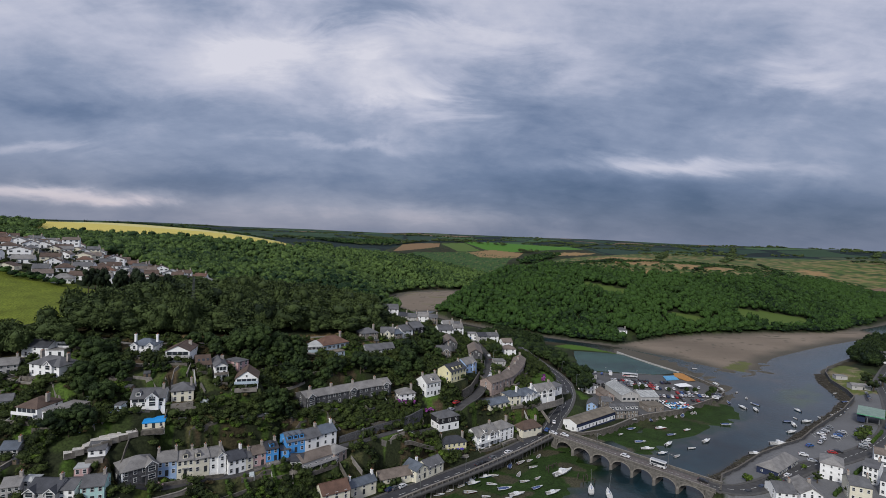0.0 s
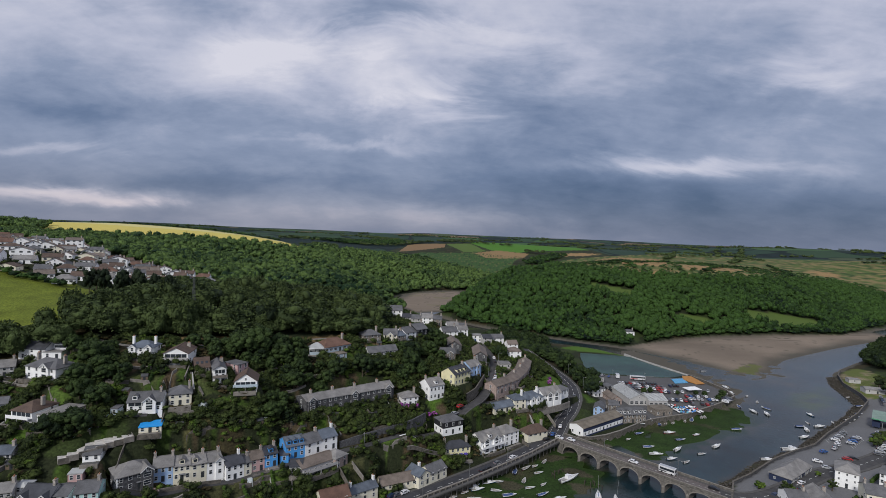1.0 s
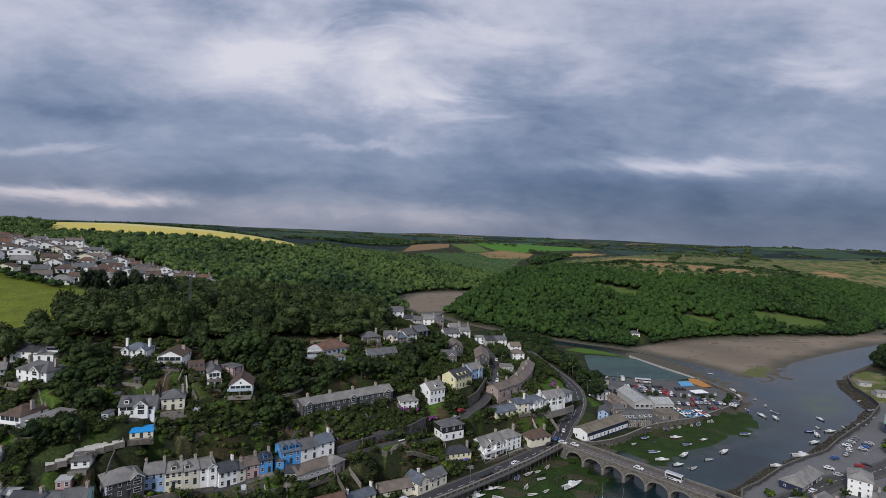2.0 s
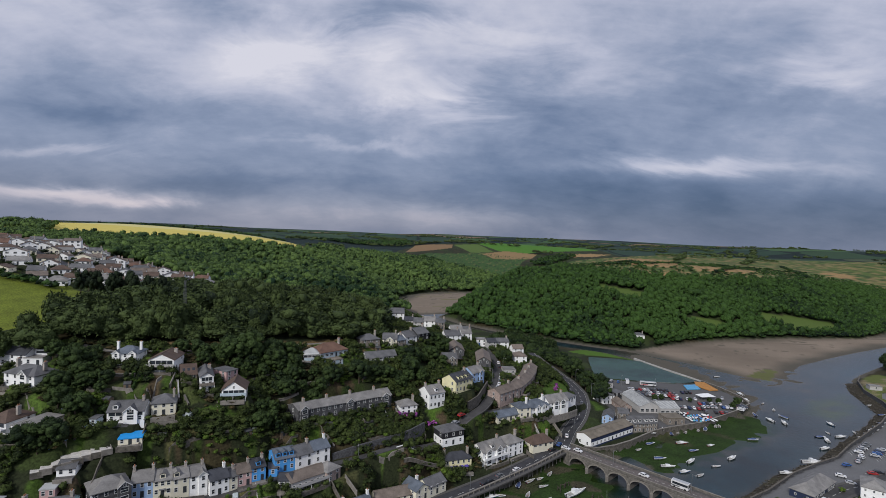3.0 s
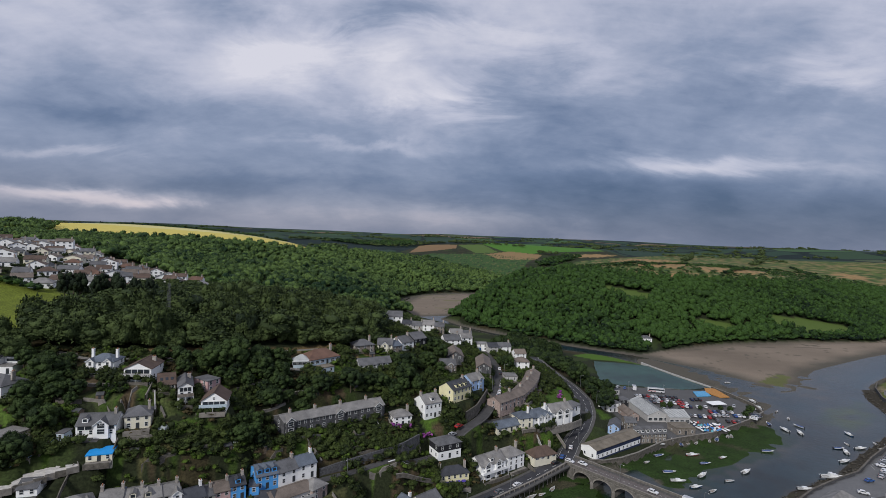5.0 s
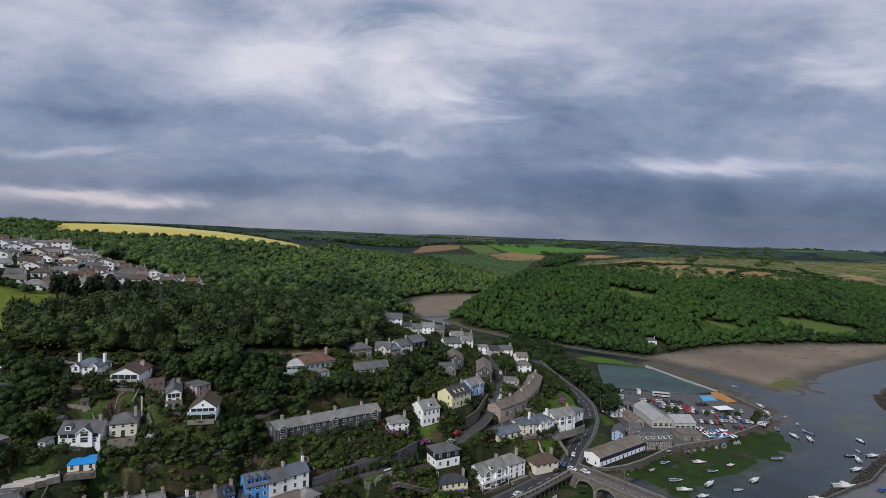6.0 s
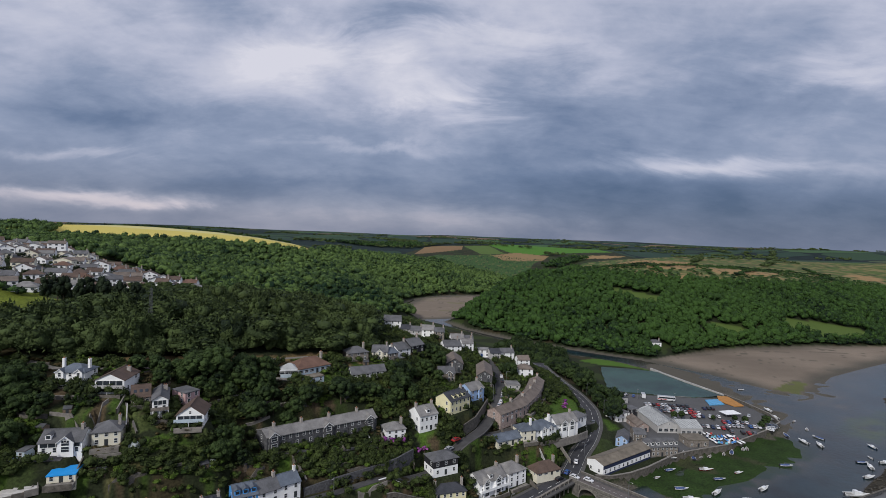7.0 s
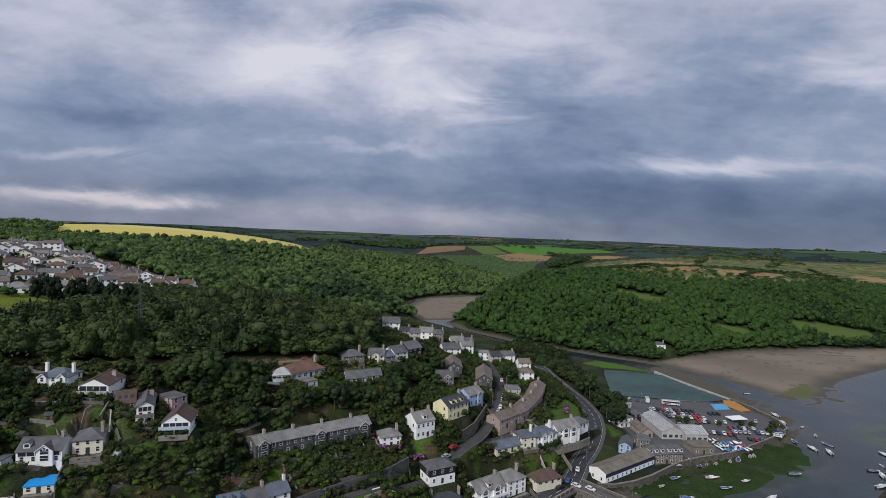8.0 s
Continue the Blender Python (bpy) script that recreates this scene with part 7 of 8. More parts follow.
for kind, x, y, turn in [("dinghy", 123.8, 260.7, 30), ("dinghy", 136.5, 271.6, 10), ("cabin_boat", 149.7, 282.1, 35), ("day_boat", 175, 308.6, 0), ("cabin_boat", 205.5, 343.1, 100), ("dinghy", 220.5, 364.3, 60), ("cabin_boat", 211.8, 339.4, 80), ("day_boat", 218.5, 350.4, 120),
                         ("tender", 221, 377.5, 40), ("blue_boat", 241.2, 341.1, 95), ("tender", 228.7, 325.6, 90), ("covered_boat", 219, 318.6, 0)]:
    boat(kind, x, y, turn, AFLOAT)
for kind, x, y, turn in [("cabin_boat", 219.5, 313.4, 70), ("cabin_boat", 209.6, 301, 20), ("cabin_boat", 231.6, 319.9, 10), ("tender", 246.4, 328.6, 80), ("dinghy", 298, 383.6, 20), ("covered_boat", 271.9, 340.9, 10), ("blue_boat", 264.2, 334.3, 5), ("cabin_boat", 256.2, 327.9, 5),
                         ("blue_boat", 248.9, 321.7, 10), ("dinghy", 240.3, 316.3, 20), ("cruiser", 188.5, 280, 0), ("cabin_boat", 167, 266.3, 0), ("covered_boat", 287.7, 360.6, 10)]:
    boat(kind, x, y, turn, AFLOAT)


# ---- cars ----
def car_meshes(paint):
    """Body with bonnet, raked glass and roof; wheels apart."""
    prof = [(-2.1, 0.35), (-2.12, 0.75), (-2.0, 0.92), (-1.75, 1.0), (-1.3, 1.42), (0.45, 1.45), (1.05, 0.98), (1.9, 0.85), (2.1, 0.7), (2.1, 0.35)]
    v, f = [], []
    for y, k in ((-0.86, 1.0), (0.86, 1.0)):
        for x, z in prof:
            v.append((x, y * (0.82 if z > 1.2 else 1.0), z))
    n = len(prof)
    f = [tuple(range(n)), tuple(reversed(range(n, 2 * n)))] + [(i, i + n, (i + 1) % n + n, (i + 1) % n) for i in range(n)]
    body = mesh_of("body", v, f, paint)
    g = [(-1.72, 0.72, 1.03), (-1.33, 0.66, 1.36), (-1.33, -0.66, 1.36), (-1.72, -0.72, 1.03), (0.50, 0.66, 1.40), (0.98, 0.74, 1.03), (0.98, -0.74, 1.03), (0.50, -0.66, 1.40)]
    gv = [(x - 0.03 * (1 if i < 4 else -1), y, z + 0.03) for i, (x, y, z) in enumerate(g)]
    for s in (1, -1):
        gv += [(-1.4, s * 0.865, 1.0), (0.75, s * 0.865, 1.0), (0.40, s * 0.755, 1.38), (-1.2, s * 0.755, 1.38)]
    glass = mesh_of("glass", gv, [(0, 1, 2, 3), (4, 5, 6, 7), (8, 9, 10, 11), (15, 14, 13, 12)], GLASS)
    return body, glass


bm = bmesh.new()
bmesh.ops.create_cone(bm, cap_ends=True, segments=12, radius1=0.31, radius2=0.31, depth=0.2)
wheel_mesh = bpy.data.meshes.new("wheel")
bm.to_mesh(wheel_mesh)
bm.free()
wheel_mesh.materials.append(mat("tyre_rubber", (0.025, 0.025, 0.027), 0.8))
PAINTS = {k: mat(k + "_car_paint", c, 0.3, 0.1, vary=0.05, spec=0.5) for k, c in {"white": (0.72, 0.72, 0.73), "silver": (0.42, 0.43, 0.45), "black": (0.02, 0.02, 0.024), "grey": (0.12, 0.125, 0.135), "blue": (0.03, 0.10, 0.30), "red": (0.36, 0.03, 0.03), "dark_blue": (0.015, 0.03, 0.08)}.items()}
car_parts = {k: car_meshes(m) for k, m in PAINTS.items()}
LAMP = mat("rear_light", (0.35, 0.02, 0.02), 0.4)
car_light = boxes("light", [(-2.13, -0.8, 0.72, -2.08, -0.45, 0.86), (-2.13, 0.45, 0.72, -2.08, 0.8, 0.86)], LAMP)
CAR_ORDER = ["white", "black", "silver", "grey", "blue", "white", "red", "silver", "dark_blue", "black", "grey", "white"]


def car(x, y, turn, colour, z=None, where="parked"):
    base = (height(x, y) if z is None else z) + 0.02
    ob = thing("car", f"{colour.replace('_', ' ')} hatchback car {where}", "car", pose(x, y, base, 0, 0, turn), "parked cars")
    part("body", car_parts[colour][0], ob)
    part("glass", car_parts[colour][1], ob)
    part("light", car_light, ob)
    for wx in (-1.3, 1.3):
        for wy in (-0.78, 0.78):
            part("wheel", wheel_mesh, ob, at=pose(wx, wy, 0.31, 90, 0, 0))
    return ob


def car_row(x0, y0, x1, y1, count, turn, z, seed, where="parked in the car park"):
    rng = random.Random(seed)
    for i in range(count):
        s = (i + 0.5) / count
        if rng.random() < 0.1:
            continue
        car(x0 + (x1 - x0) * s + rng.uniform(-0.2, 0.2), y0 + (y1 - y0) * s + rng.uniform(-0.3, 0.3), turn + rng.uniform(-3, 3) + rng.choice((0, 180)), rng.choice(CAR_ORDER), z, where)


CP = 4.25
for k, row in enumerate([(129, 382.8, 158, 382.6, 11, 88), (134, 371, 160, 370, 10, 88), (134, 376.5, 160, 375.5, 10, 88), (112, 415, 125, 400.5, 6, 50), (127, 399.5, 131, 398.8, 2, 70), (138, 357.7, 151, 357.9, 5, 85), (150, 347.5, 166, 345.5, 6, 80),
                         (166, 356, 182, 357, 6, 85), (166, 350, 186, 351, 8, 85), (160, 341, 178, 340, 6, 80), (162, 364, 170, 366, 3, 80), (165, 380, 176, 381, 4, 85), (183, 363, 190, 371, 3, 60), (188, 346, 196, 356, 5, 140), (152, 364, 160, 364.5, 3, 88)]):
    car_row(*row, CP, 40 + k)
for k, (x, y, turn, c, z) in enumerate([(7.3, 253, 50, "silver", None), (10, 256.5, 50, "red", None), (33.6, 341, 88, "white", None), (33.9, 333, 87, "black", None), (33.2, 318, 85, "silver", None), (32.6, 311.6, 83, "white", None), (31.8, 305.5, 80, "grey", None), (31, 300, 78, "white", None), (30, 295.5, 75, "silver", None),
                                        (56, 273, 70, "silver", 6.3), (55, 266.5, 40, "black", 6.0), (59.5, 272.5, 60, "blue", 6.4), (62, 268.5, -40, "white", 6.3), (65.5, 283, 75, "white", 6.9), (83.5, 327, 78, "grey", 10.3), (67.5, 266.5, -43, "white", 6.25), (116.8, 221, -43, "black", 6.25), (91, 243.5, -43, "white", 6.25)]):
    ob = car(x, y, turn, c, None if z is None else z, "on the street")
    if z is None:
        ob.location.z = height(x, y) + 0.15
for x, y, turn, c in [(-17.3, 206, 50, "dark_blue"), (-15.2, 207.4, 50, "grey"), (-12.5, 209.2, 48, "white"), (35.5, 246, 42, "white"), (27.5, 239.5, 42, "grey"), (23, 234, 42, "black"), (20.5, 231.5, 42, "black")]:
    car(x, y, turn, c, 4.75, "beside the quay")
for x, y, turn, c in [(191, 247.4, -60, "white"), (157.2, 226.5, 32, "black"), (133, 215, 20, "black"), (142, 220, 25, "dark_blue"), (160.9, 232, 32, "white"), (184.9, 255.9, -30, "white"), (184.3, 249, -20, "silver"), (196.8, 268.3, 15, "blue"), (202.6, 260.1, -15, "red"), (206.5, 261.6, -20, "black")]:
    car(x, y, turn, c, 5.1, "parked on the east bank")
for k, row in enumerate([(214, 284, 236, 303, 7, -30), (219, 280, 232, 291, 4, -30), (205, 272, 214, 281, 4, 35), (222, 266, 238, 281, 4, -30), (240, 291, 252, 300, 4, -10), (300, 355, 312, 372, 4, 60)]):
    car_row(*row, 5.1, 80 + k, "parked on the east bank")


def bus(x, y, turn, z, length, label, stripe):
    ob = thing("bus", label, "bus", pose(x, y, z, 0, 0, turn))
    part("body", boxes("body", [(-length / 2, -1.2, 0.4, length / 2, 1.2, 2.95)], PAINTS["white"]), ob)
    part("roof_pod", boxes("roof_pod", [(-length / 2 + 0.4, -1.0, 2.95, length / 2 - 0.4, 1.0, 3.1)], PAINTS["silver"]), ob)
    part("side_glass", boxes("side_glass", [(-length / 2 + 0.5, -1.215, 1.5, length / 2 - 0.2, -1.19, 2.5), (-length / 2 + 0.5, 1.19, 1.5, length / 2 - 0.2, 1.215, 2.5)], GLASS), ob)
    part("windscreen", boxes("windscreen", [(length / 2 - 0.01, -1.1, 1.3, length / 2 + 0.015, 1.1, 2.6)], GLASS), ob)
    part("stripe", boxes("stripe", [(-length / 2, -1.21, 0.75, 0, -1.195, 1.25), (-length / 2, 1.195, 0.75, 0, 1.21, 1.25)], PAINTS[stripe]), ob)
    for wx in (-length * 0.3, length * 0.32):
        for wy in (-1.08, 1.08):
            part("wheel", wheel_mesh, ob, at=pose(wx, wy, 0.42, 90, 0, 0) @ Matrix.Scale(1.35, 4))


bus(148, 394.5, -8, CP + 0.02, 11.0, "white coach with a red stripe beside the mill pool", "red")
bus(103, 234.5, -43, 6.22, 7.0, "small white bus crossing the stone bridge", "grey")
bus(134, 398, 80, CP + 0.02, 5.2, "white delivery van beside the mill pool", "silver")
bus(-155, 213, 5, height(-155, 213) + 0.1, 5.0, "white van beside the hillside garage", "silver")


# ---- car park things ----
def plate(name, pts, z, thick, material, label, category):
    v, f = [], []
    slab(v, f, [(x, y, z) for x, y in pts], thick)
    return tagged(new(name, mesh_of(name, v, f, material)), label, category)


SAND = mat("orange_play_sand", (0.42, 0.20, 0.06), 0.95, vary=0.2)
plate("sand_pit", [(190, 389), (197, 391), (196, 410), (189, 411), (185, 400)], 4.55, 0.5, SAND, "orange sand play area beside the mill pool", "play area")
plate("paddling_pool", [(174, 389), (185, 392), (186, 403), (176, 400)], 4.5, 0.5, mat("blue_pool_paint", (0.10, 0.33, 0.55), 0.5, vary=0.3, scale=0.8), "pale blue painted paddling pool", "pool")


def tent(x, y, turn, w, d, material, label):
    ob = thing("marquee", label, "tent", pose(x, y, CP, 0, 0, turn))
    for sx in (-1, 1):
        for sy in (-1, 1):
            part("post", boxes("post", [(sx * w / 2 - 0.06, sy * d / 2 - 0.06, 0, sx * w / 2 + 0.06, sy * d / 2 + 0.06, 2.3)], STEEL), ob)
    part("canopy", roof_mesh("hip", w, d, 2.2, 1.3, material, 0.2), ob, at=pose(0, -d / 2, 0))


tent(177.5, 369.5, 15, 10.5, 6.0, BOAT["white"], "white marquee in the car park")
CANVAS = [mat(n + "_canvas", c, 0.8, vary=0.15) for n, c in (("blue", (0.05, 0.22, 0.55)), ("white", (0.75, 0.75, 0.75)), ("red", (0.5, 0.06, 0.05)), ("aqua", (0.15, 0.45, 0.5)), ("yellow", (0.6, 0.45, 0.08)))]
rng = random.Random(5)
dinghy_hulls = {k: boat_meshes(3.4, 1.4, 0.5, CANVAS[k], "covered")[0][1] for k in range(5)}
dinghy_covers = {k: mesh_of("cover", [(-1.55, -0.6, 0.42), (1.1, -0.5, 0.5), (1.6, 0, 0.58), (1.1, 0.5, 0.5), (-1.55, 0.6, 0.42), (-1.3, 0, 0.95), (1.0, 0, 0.8)], [(0, 1, 6, 5), (1, 2, 6), (2, 3, 6), (3, 4, 5, 6), (4, 0, 5)], CANVAS[k]) for k in range(5)}
DINGHY_WORDS = ["bright blue", "white", "red", "aqua", "yellow"]
for i in range(30):
    c, h = rng.choice([0, 0, 1, 1, 1, 1, 1, 2, 3]), rng.choice([0, 1, 1, 1, 2])
    ob = thing("dinghy", f"{DINGHY_WORDS[c]} covered dinghy laid up on the quay", "boat", pose(147 + (i % 9) * 1.9 + rng.uniform(-0.4, 0.4), 322.5 + (i // 9) * 4.2 + (i % 9) * 0.35 + rng.uniform(-1.0, 1.0), CP + 0.25, 0, 0, 80 + rng.uniform(-35, 35)), "dinghies laid up on the quay")
    part("hull", dinghy_hulls[h], ob)
    part("cover", dinghy_covers[c], ob)
    part("cradle", boxes("cradle", [(-0.9, -0.5, -0.25, -0.75, 0.5, 0.08), (0.75, -0.5, -0.25, 0.9, 0.5, 0.1)], TIMBER), ob)


# ---- petrol canopy on the east bank ----
canopy = thing("fuel_canopy", "green fascia filling station canopy on the east bank", "canopy", pose(266, 313, 5.1, 0, 0, 49))
part("canopy_roof", boxes("canopy_roof", [(-10.5, -6.5, 4.9, 10.5, 6.5, 5.5)] + [(-10.5, -6.3 + k * 0.9, 5.5, 10.5, -6.0 + k * 0.9, 5.62) for k in range(14)], mat("pale_green_sheet", (0.22, 0.30, 0.25), 0.6, vary=0.2)), canopy)
part("fascia", boxes("fascia", [(-10.56, -6.56, 4.85, 10.56, -6.5, 5.4), (-10.56, -6.5, 4.85, -10.5, 6.5, 5.4)], mat("green_fascia", (0.10, 0.30, 0.18), 0.5)), canopy)
for px in (-8, 0, 8):
    for py in (-4, 1.5):
        part("column", boxes("column", [(px - 0.2, py - 0.2, 0, px + 0.2, py + 0.2, 4.9)], STEEL), canopy)
part("kiosk", boxes("kiosk", [(-8, 2.5, 0, 8, 6.2, 3.4)], WALLS["navy"]), canopy)
sign = thing("totem_sign", "green and white filling station sign with no lettering", "sign", pose(262, 296.5, 5.1, 0, 0, -10))
part("panel", boxes("panel", [(-0.9, -0.15, 1.2, 0.9, 0.15, 5.0)], DOORS["blue"]), sign)
part("plinth", boxes("plinth", [(-0.6, -0.12, 0, 0.6, 0.12, 1.2)], STEEL), sign)
part("white_panel", boxes("white_panel", [(-0.7, -0.18, 3.4, 0.7, -0.155, 4.6)], TRIM), sign)


# ---- street lamps, mast, timber staging ----
def lamp_meshes():
    post = boxes("pole", [(-0.07, -0.07, 0, 0.07, 0.07, 7.6)], STEEL)
    arm = boxes("arm", [(-0.04, -1.3, 7.52, 0.04, 0.0, 7.6)], STEEL)
    head = boxes("head", [(-0.13, -1.75, 7.46, 0.13, -1.2, 7.6)], CONCRETE)
    return post, arm, head


lamp_parts = lamp_meshes()


def street_lamp(x, y, turn, z=None):
    ob = thing("street_lamp", "grey steel street lamp beside the road", "street lamp", pose(x, y, height(x, y) if z is None else z, 0, 0, turn), "street lamps")
    for name, data in zip(("pole", "arm", "head"), lamp_parts):
        part(name, data, ob)


for x, y, turn, z in [(14, 222.5, 135, 4.7), (-5, 204.5, 135, 4.7), (32, 238.5, 135, 4.7), (75, 305, -30, 9), (93, 342, 90, 11), (80, 252, 40, 6.3), (106, 231, 40, 6.3), (70, 287, -60, 7.4), (35.5, 330, 90, None), (27, 300, -90, None), (90, 372, 90, 12),
                      (185, 243, 120, 5), (240, 272, 120, 5.2), (-30, 213.5, 0, None), (150, 387, 0, 4.2), (128, 392, 0, 4.2)]:
    street_lamp(x, y, turn, z)


DARK_STEEL = mat("weathered_mast_steel", (0.11, 0.115, 0.125), 0.6, 0.5, vary=0.2)


def mast(x, y, tall):
    z = height(x, y)
    ob = thing("radio_mast", "grey steel lattice radio mast among the trees", "mast", pose(x, y, z))
    for sx in (-1, 1):
        for sy in (-1, 1):
            v = [(sx * 0.9 + a, sy * 0.9 + b, 0) for a, b in ((-.05, -.05), (.05, -.05), (.05, .07), (-.05, .07))] + [(sx * 0.25 + a, sy * 0.25 + b, tall) for a, b in ((-.05, -.05), (.05, -.05), (.05, .07), (-.05, .07))]
            part("leg", mesh_of("leg", v, [(0, 1, 5, 4), (1, 2, 6, 5), (2, 3, 7, 6), (3, 0, 4, 7), (4, 5, 6, 7)], DARK_STEEL), ob)
    for i in range(1, 14):
        h = tall * i / 14
        r = 0.9 - 0.65 * i / 14
        part("brace", boxes("brace", [(-r, -r - 0.04, h, r, -r + 0.04, h + 0.08), (-r, r - 0.04, h, r, r + 0.04, h + 0.08), (-r - 0.04, -r, h, -r + 0.04, r, h + 0.08), (r - 0.04, -r, h, r + 0.04, r, h + 0.08)], DARK_STEEL), ob)
    part("antenna", boxes("antenna", [(-0.6, -0.1, tall - 1.1, -0.4, 0.1, tall), (0.4, -0.1, tall - 1.1, 0.6, 0.1, tall), (-0.03, -0.03, tall, 0.03, 0.03, tall + 2)], DARK_STEEL), ob)


mast(-124.8, 260, 21)
for k, (x, y) in enumerate([(55, 241), (57.5, 243), (60, 240), (66, 233), (68, 231), (70, 233), (53, 238), (72, 230)]):
    ob = thing("mooring_staging", "dark timber mooring staging in the mud", "staging", pose(x, y, height(x, y) - 0.1, 0, 0, 20 + 15 * k), "timber staging")
    for px in (-1, 1):
        part("pile", boxes("pile", [(px - 0.14, -0.14, -0.3, px + 0.14, 0.14, 2.1)], TIMBER), ob)
    part("beam", boxes("beam", [(-1.3, -0.1, 1.6, 1.3, 0.1, 1.8)], TIMBER), ob)


# ---- hilltop estate ----
ESTATE = [(-362, 352), (-300, 322), (-226, 306), (-196, 374), (-186, 414), (-190, 442), (-262, 470), (-330, 462), (-372, 420)]
rng = random.Random(21)
a = radians(28)
for i in range(-9, 12):
    for j in range(-7, 9):
        u, v = i * 15.5 + (j % 2) * 5 + rng.uniform(-2, 2), j * 14.0 + rng.uniform(-1.5, 1.5)
        x, y = -270 + u * math.cos(a) - v * math.sin(a), 385 + u * math.sin(a) + v * math.cos(a)
        if not inside(ESTATE, np.array([x]), np.array([y]))[0] or rng.random() < 0.06:
            continue
        if math.hypot(x + 203, y - 421) < 21:
            continue
        wide = rng.uniform(8.0, 13.0)
        wall, cover = rng.choice(["white", "white", "white", "white", "white", "cream"]), rng.choice(["light", "slate", "tan", "brown", "rust", "brown"])
        two = rng.random() < 0.14
        roof = rng.choice(["gable", "front", "gable", "hip"])
        words = {"light": "light grey", "slate": "slate", "tan": "brown slate", "brown": "brown tiled", "rust": "red brown tiled"}[cover]
        house(x, y, height(x, y), math.degrees(a) + rng.choice((0, 0, 0, 12, -14)), wide, rng.uniform(7, 8.5), 5.0 if two else 2.9, f"{wall} {'house' if two else 'bungalow'} with a {words} roof on the hilltop estate", roof=roof, wall=wall, cover=cover, storeys=2 if two else 1,
              cols=3, kind="wide", chimneys=1 if rng.random() < 0.4 else 0, side=1, rh=rng.uniform(1.9, 2.6), group="hilltop estate houses", foot=2.0)
for x, y, turn, w, d, e, cover, label in [(-209, 417, 20, 10, 9, 5.0, "brown", "white two storey house with a brown tiled roof"), (-198, 421, 12, 9, 8, 4.9, "rust", "white two storey house with a red brown roof"), (-205, 404, 25, 9, 8, 3.2, "slate", "white bungalow with a slate gable at the estate edge"),
                                       (-192, 414, 8, 11, 7, 2.9, "light", "long white bungalow with a pale grey roof"), (-216, 407, 28, 10, 8, 2.9, "slate", "white bungalow with a grey roof at the estate edge"), (-196, 396, 15, 9, 7, 2.7, "brown", "low white bungalow with a brown roof")]:
    house(x, y, height(x, y), turn, w, d, e, label, roof="gable" if e > 4 else "front", wall="white", cover=cover, storeys=2 if e > 4 else 1, cols=3, kind="wide", chimneys=1 if e > 4 else 0, side=1, rh=2.2, group="hilltop estate houses", foot=2.0)
road([(-350, 372), (-300, 372), (-268, 362), (-240, 352), (-215, 372)], 5.0, "grey estate road on the hilltop", ESTATE_ROAD, 0.8, False)
road([(-330, 436), (-300, 425), (-270, 412), (-236, 400), (-222, 398), (-214, 392)], 5.0, "grey estate road on the hilltop", ESTATE_ROAD, 0.8, False)
road([(-272, 412), (-285, 440), (-300, 462), (-322, 470)], 5.5, "grey estate road climbing the hilltop", ESTATE_ROAD, 0.8, False)
level_ground()


# ---- trees, shrubs and hedges ----
def trunk_mesh(tall, seed, limbs=5):
    """A tapered trunk with limbs."""
    rng = random.Random(seed)
    v, f = [], []

    def limb(p, q, r0, r1):
        n = len(v)
        ax = (Vector(q) - Vector(p)).normalized()
        s = ax.orthogonal().normalized()
        t = ax.cross(s)
        for c, r in ((p, r0), (q, r1)):
            for k in range(6):
                a = k * math.pi / 3
                v.append(tuple(Vector(c) + s * math.cos(a) * r + t * math.sin(a) * r))
        f.extend((n + k, n + (k + 1) % 6, n + 6 + (k + 1) % 6, n + 6 + k) for k in range(6))

    limb((0, 0, -0.6), (0.1, 0, tall * 0.45), 0.34, 0.22)
    limb((0.1, 0, tall * 0.45), (0, 0.2, tall * 0.8), 0.22, 0.07)
    for i in range(limbs):
        a, z = i * 2.4 + rng.uniform(-0.3, 0.3), tall * rng.uniform(0.28, 0.55)
        limb((0.05, 0, z), (math.cos(a) * tall * 0.24, math.sin(a) * tall * 0.24, z + tall * 0.24), 0.13, 0.04)
    return mesh_of("trunk", v, f, BARK)


def crown_mesh(seed, r, tall, material, boughs=21, leaf_count=1260, flat=1.0):
    """A crown of many boughs and leaf sprays, uneven in outline, with gaps."""
    rng = np.random.default_rng(seed)
    out = []
    for i in range(boughs):
        a = i * 2.4 + rng.uniform(-0.5, 0.5)
        up = 1 - 1.75 * (i + 0.5) / boughs
        d = math.sqrt(max(0.0, 1 - up * up)) * rng.uniform(0.50, 0.80)
        s = rng.uniform(0.20, 0.40)
        v, fc = lumpy(1, seed * 17 + i, 0.45, 0.9)
        c = np.array((math.cos(a) * d, math.sin(a) * d, up * 0.70 + rng.uniform(-0.10, 0.14)))
        out.append((v * s + c, fc))
        cv, cf = cards(leaf_count // boughs, seed * 5 + i, 0.32, 0.9, 0.80)
        out.append((cv * s * 1.08 + c, cf))
    v, fc = lumpy(1, seed + 400, 0.3, 0.9)
    out.append((v * 0.55, fc))
    v, fc = joined(out)
    v = v * (r, r, tall * 0.46 * flat)
    v[:, 2] += tall * 0.60
    return fast_mesh("crown", v, fc, material, True)


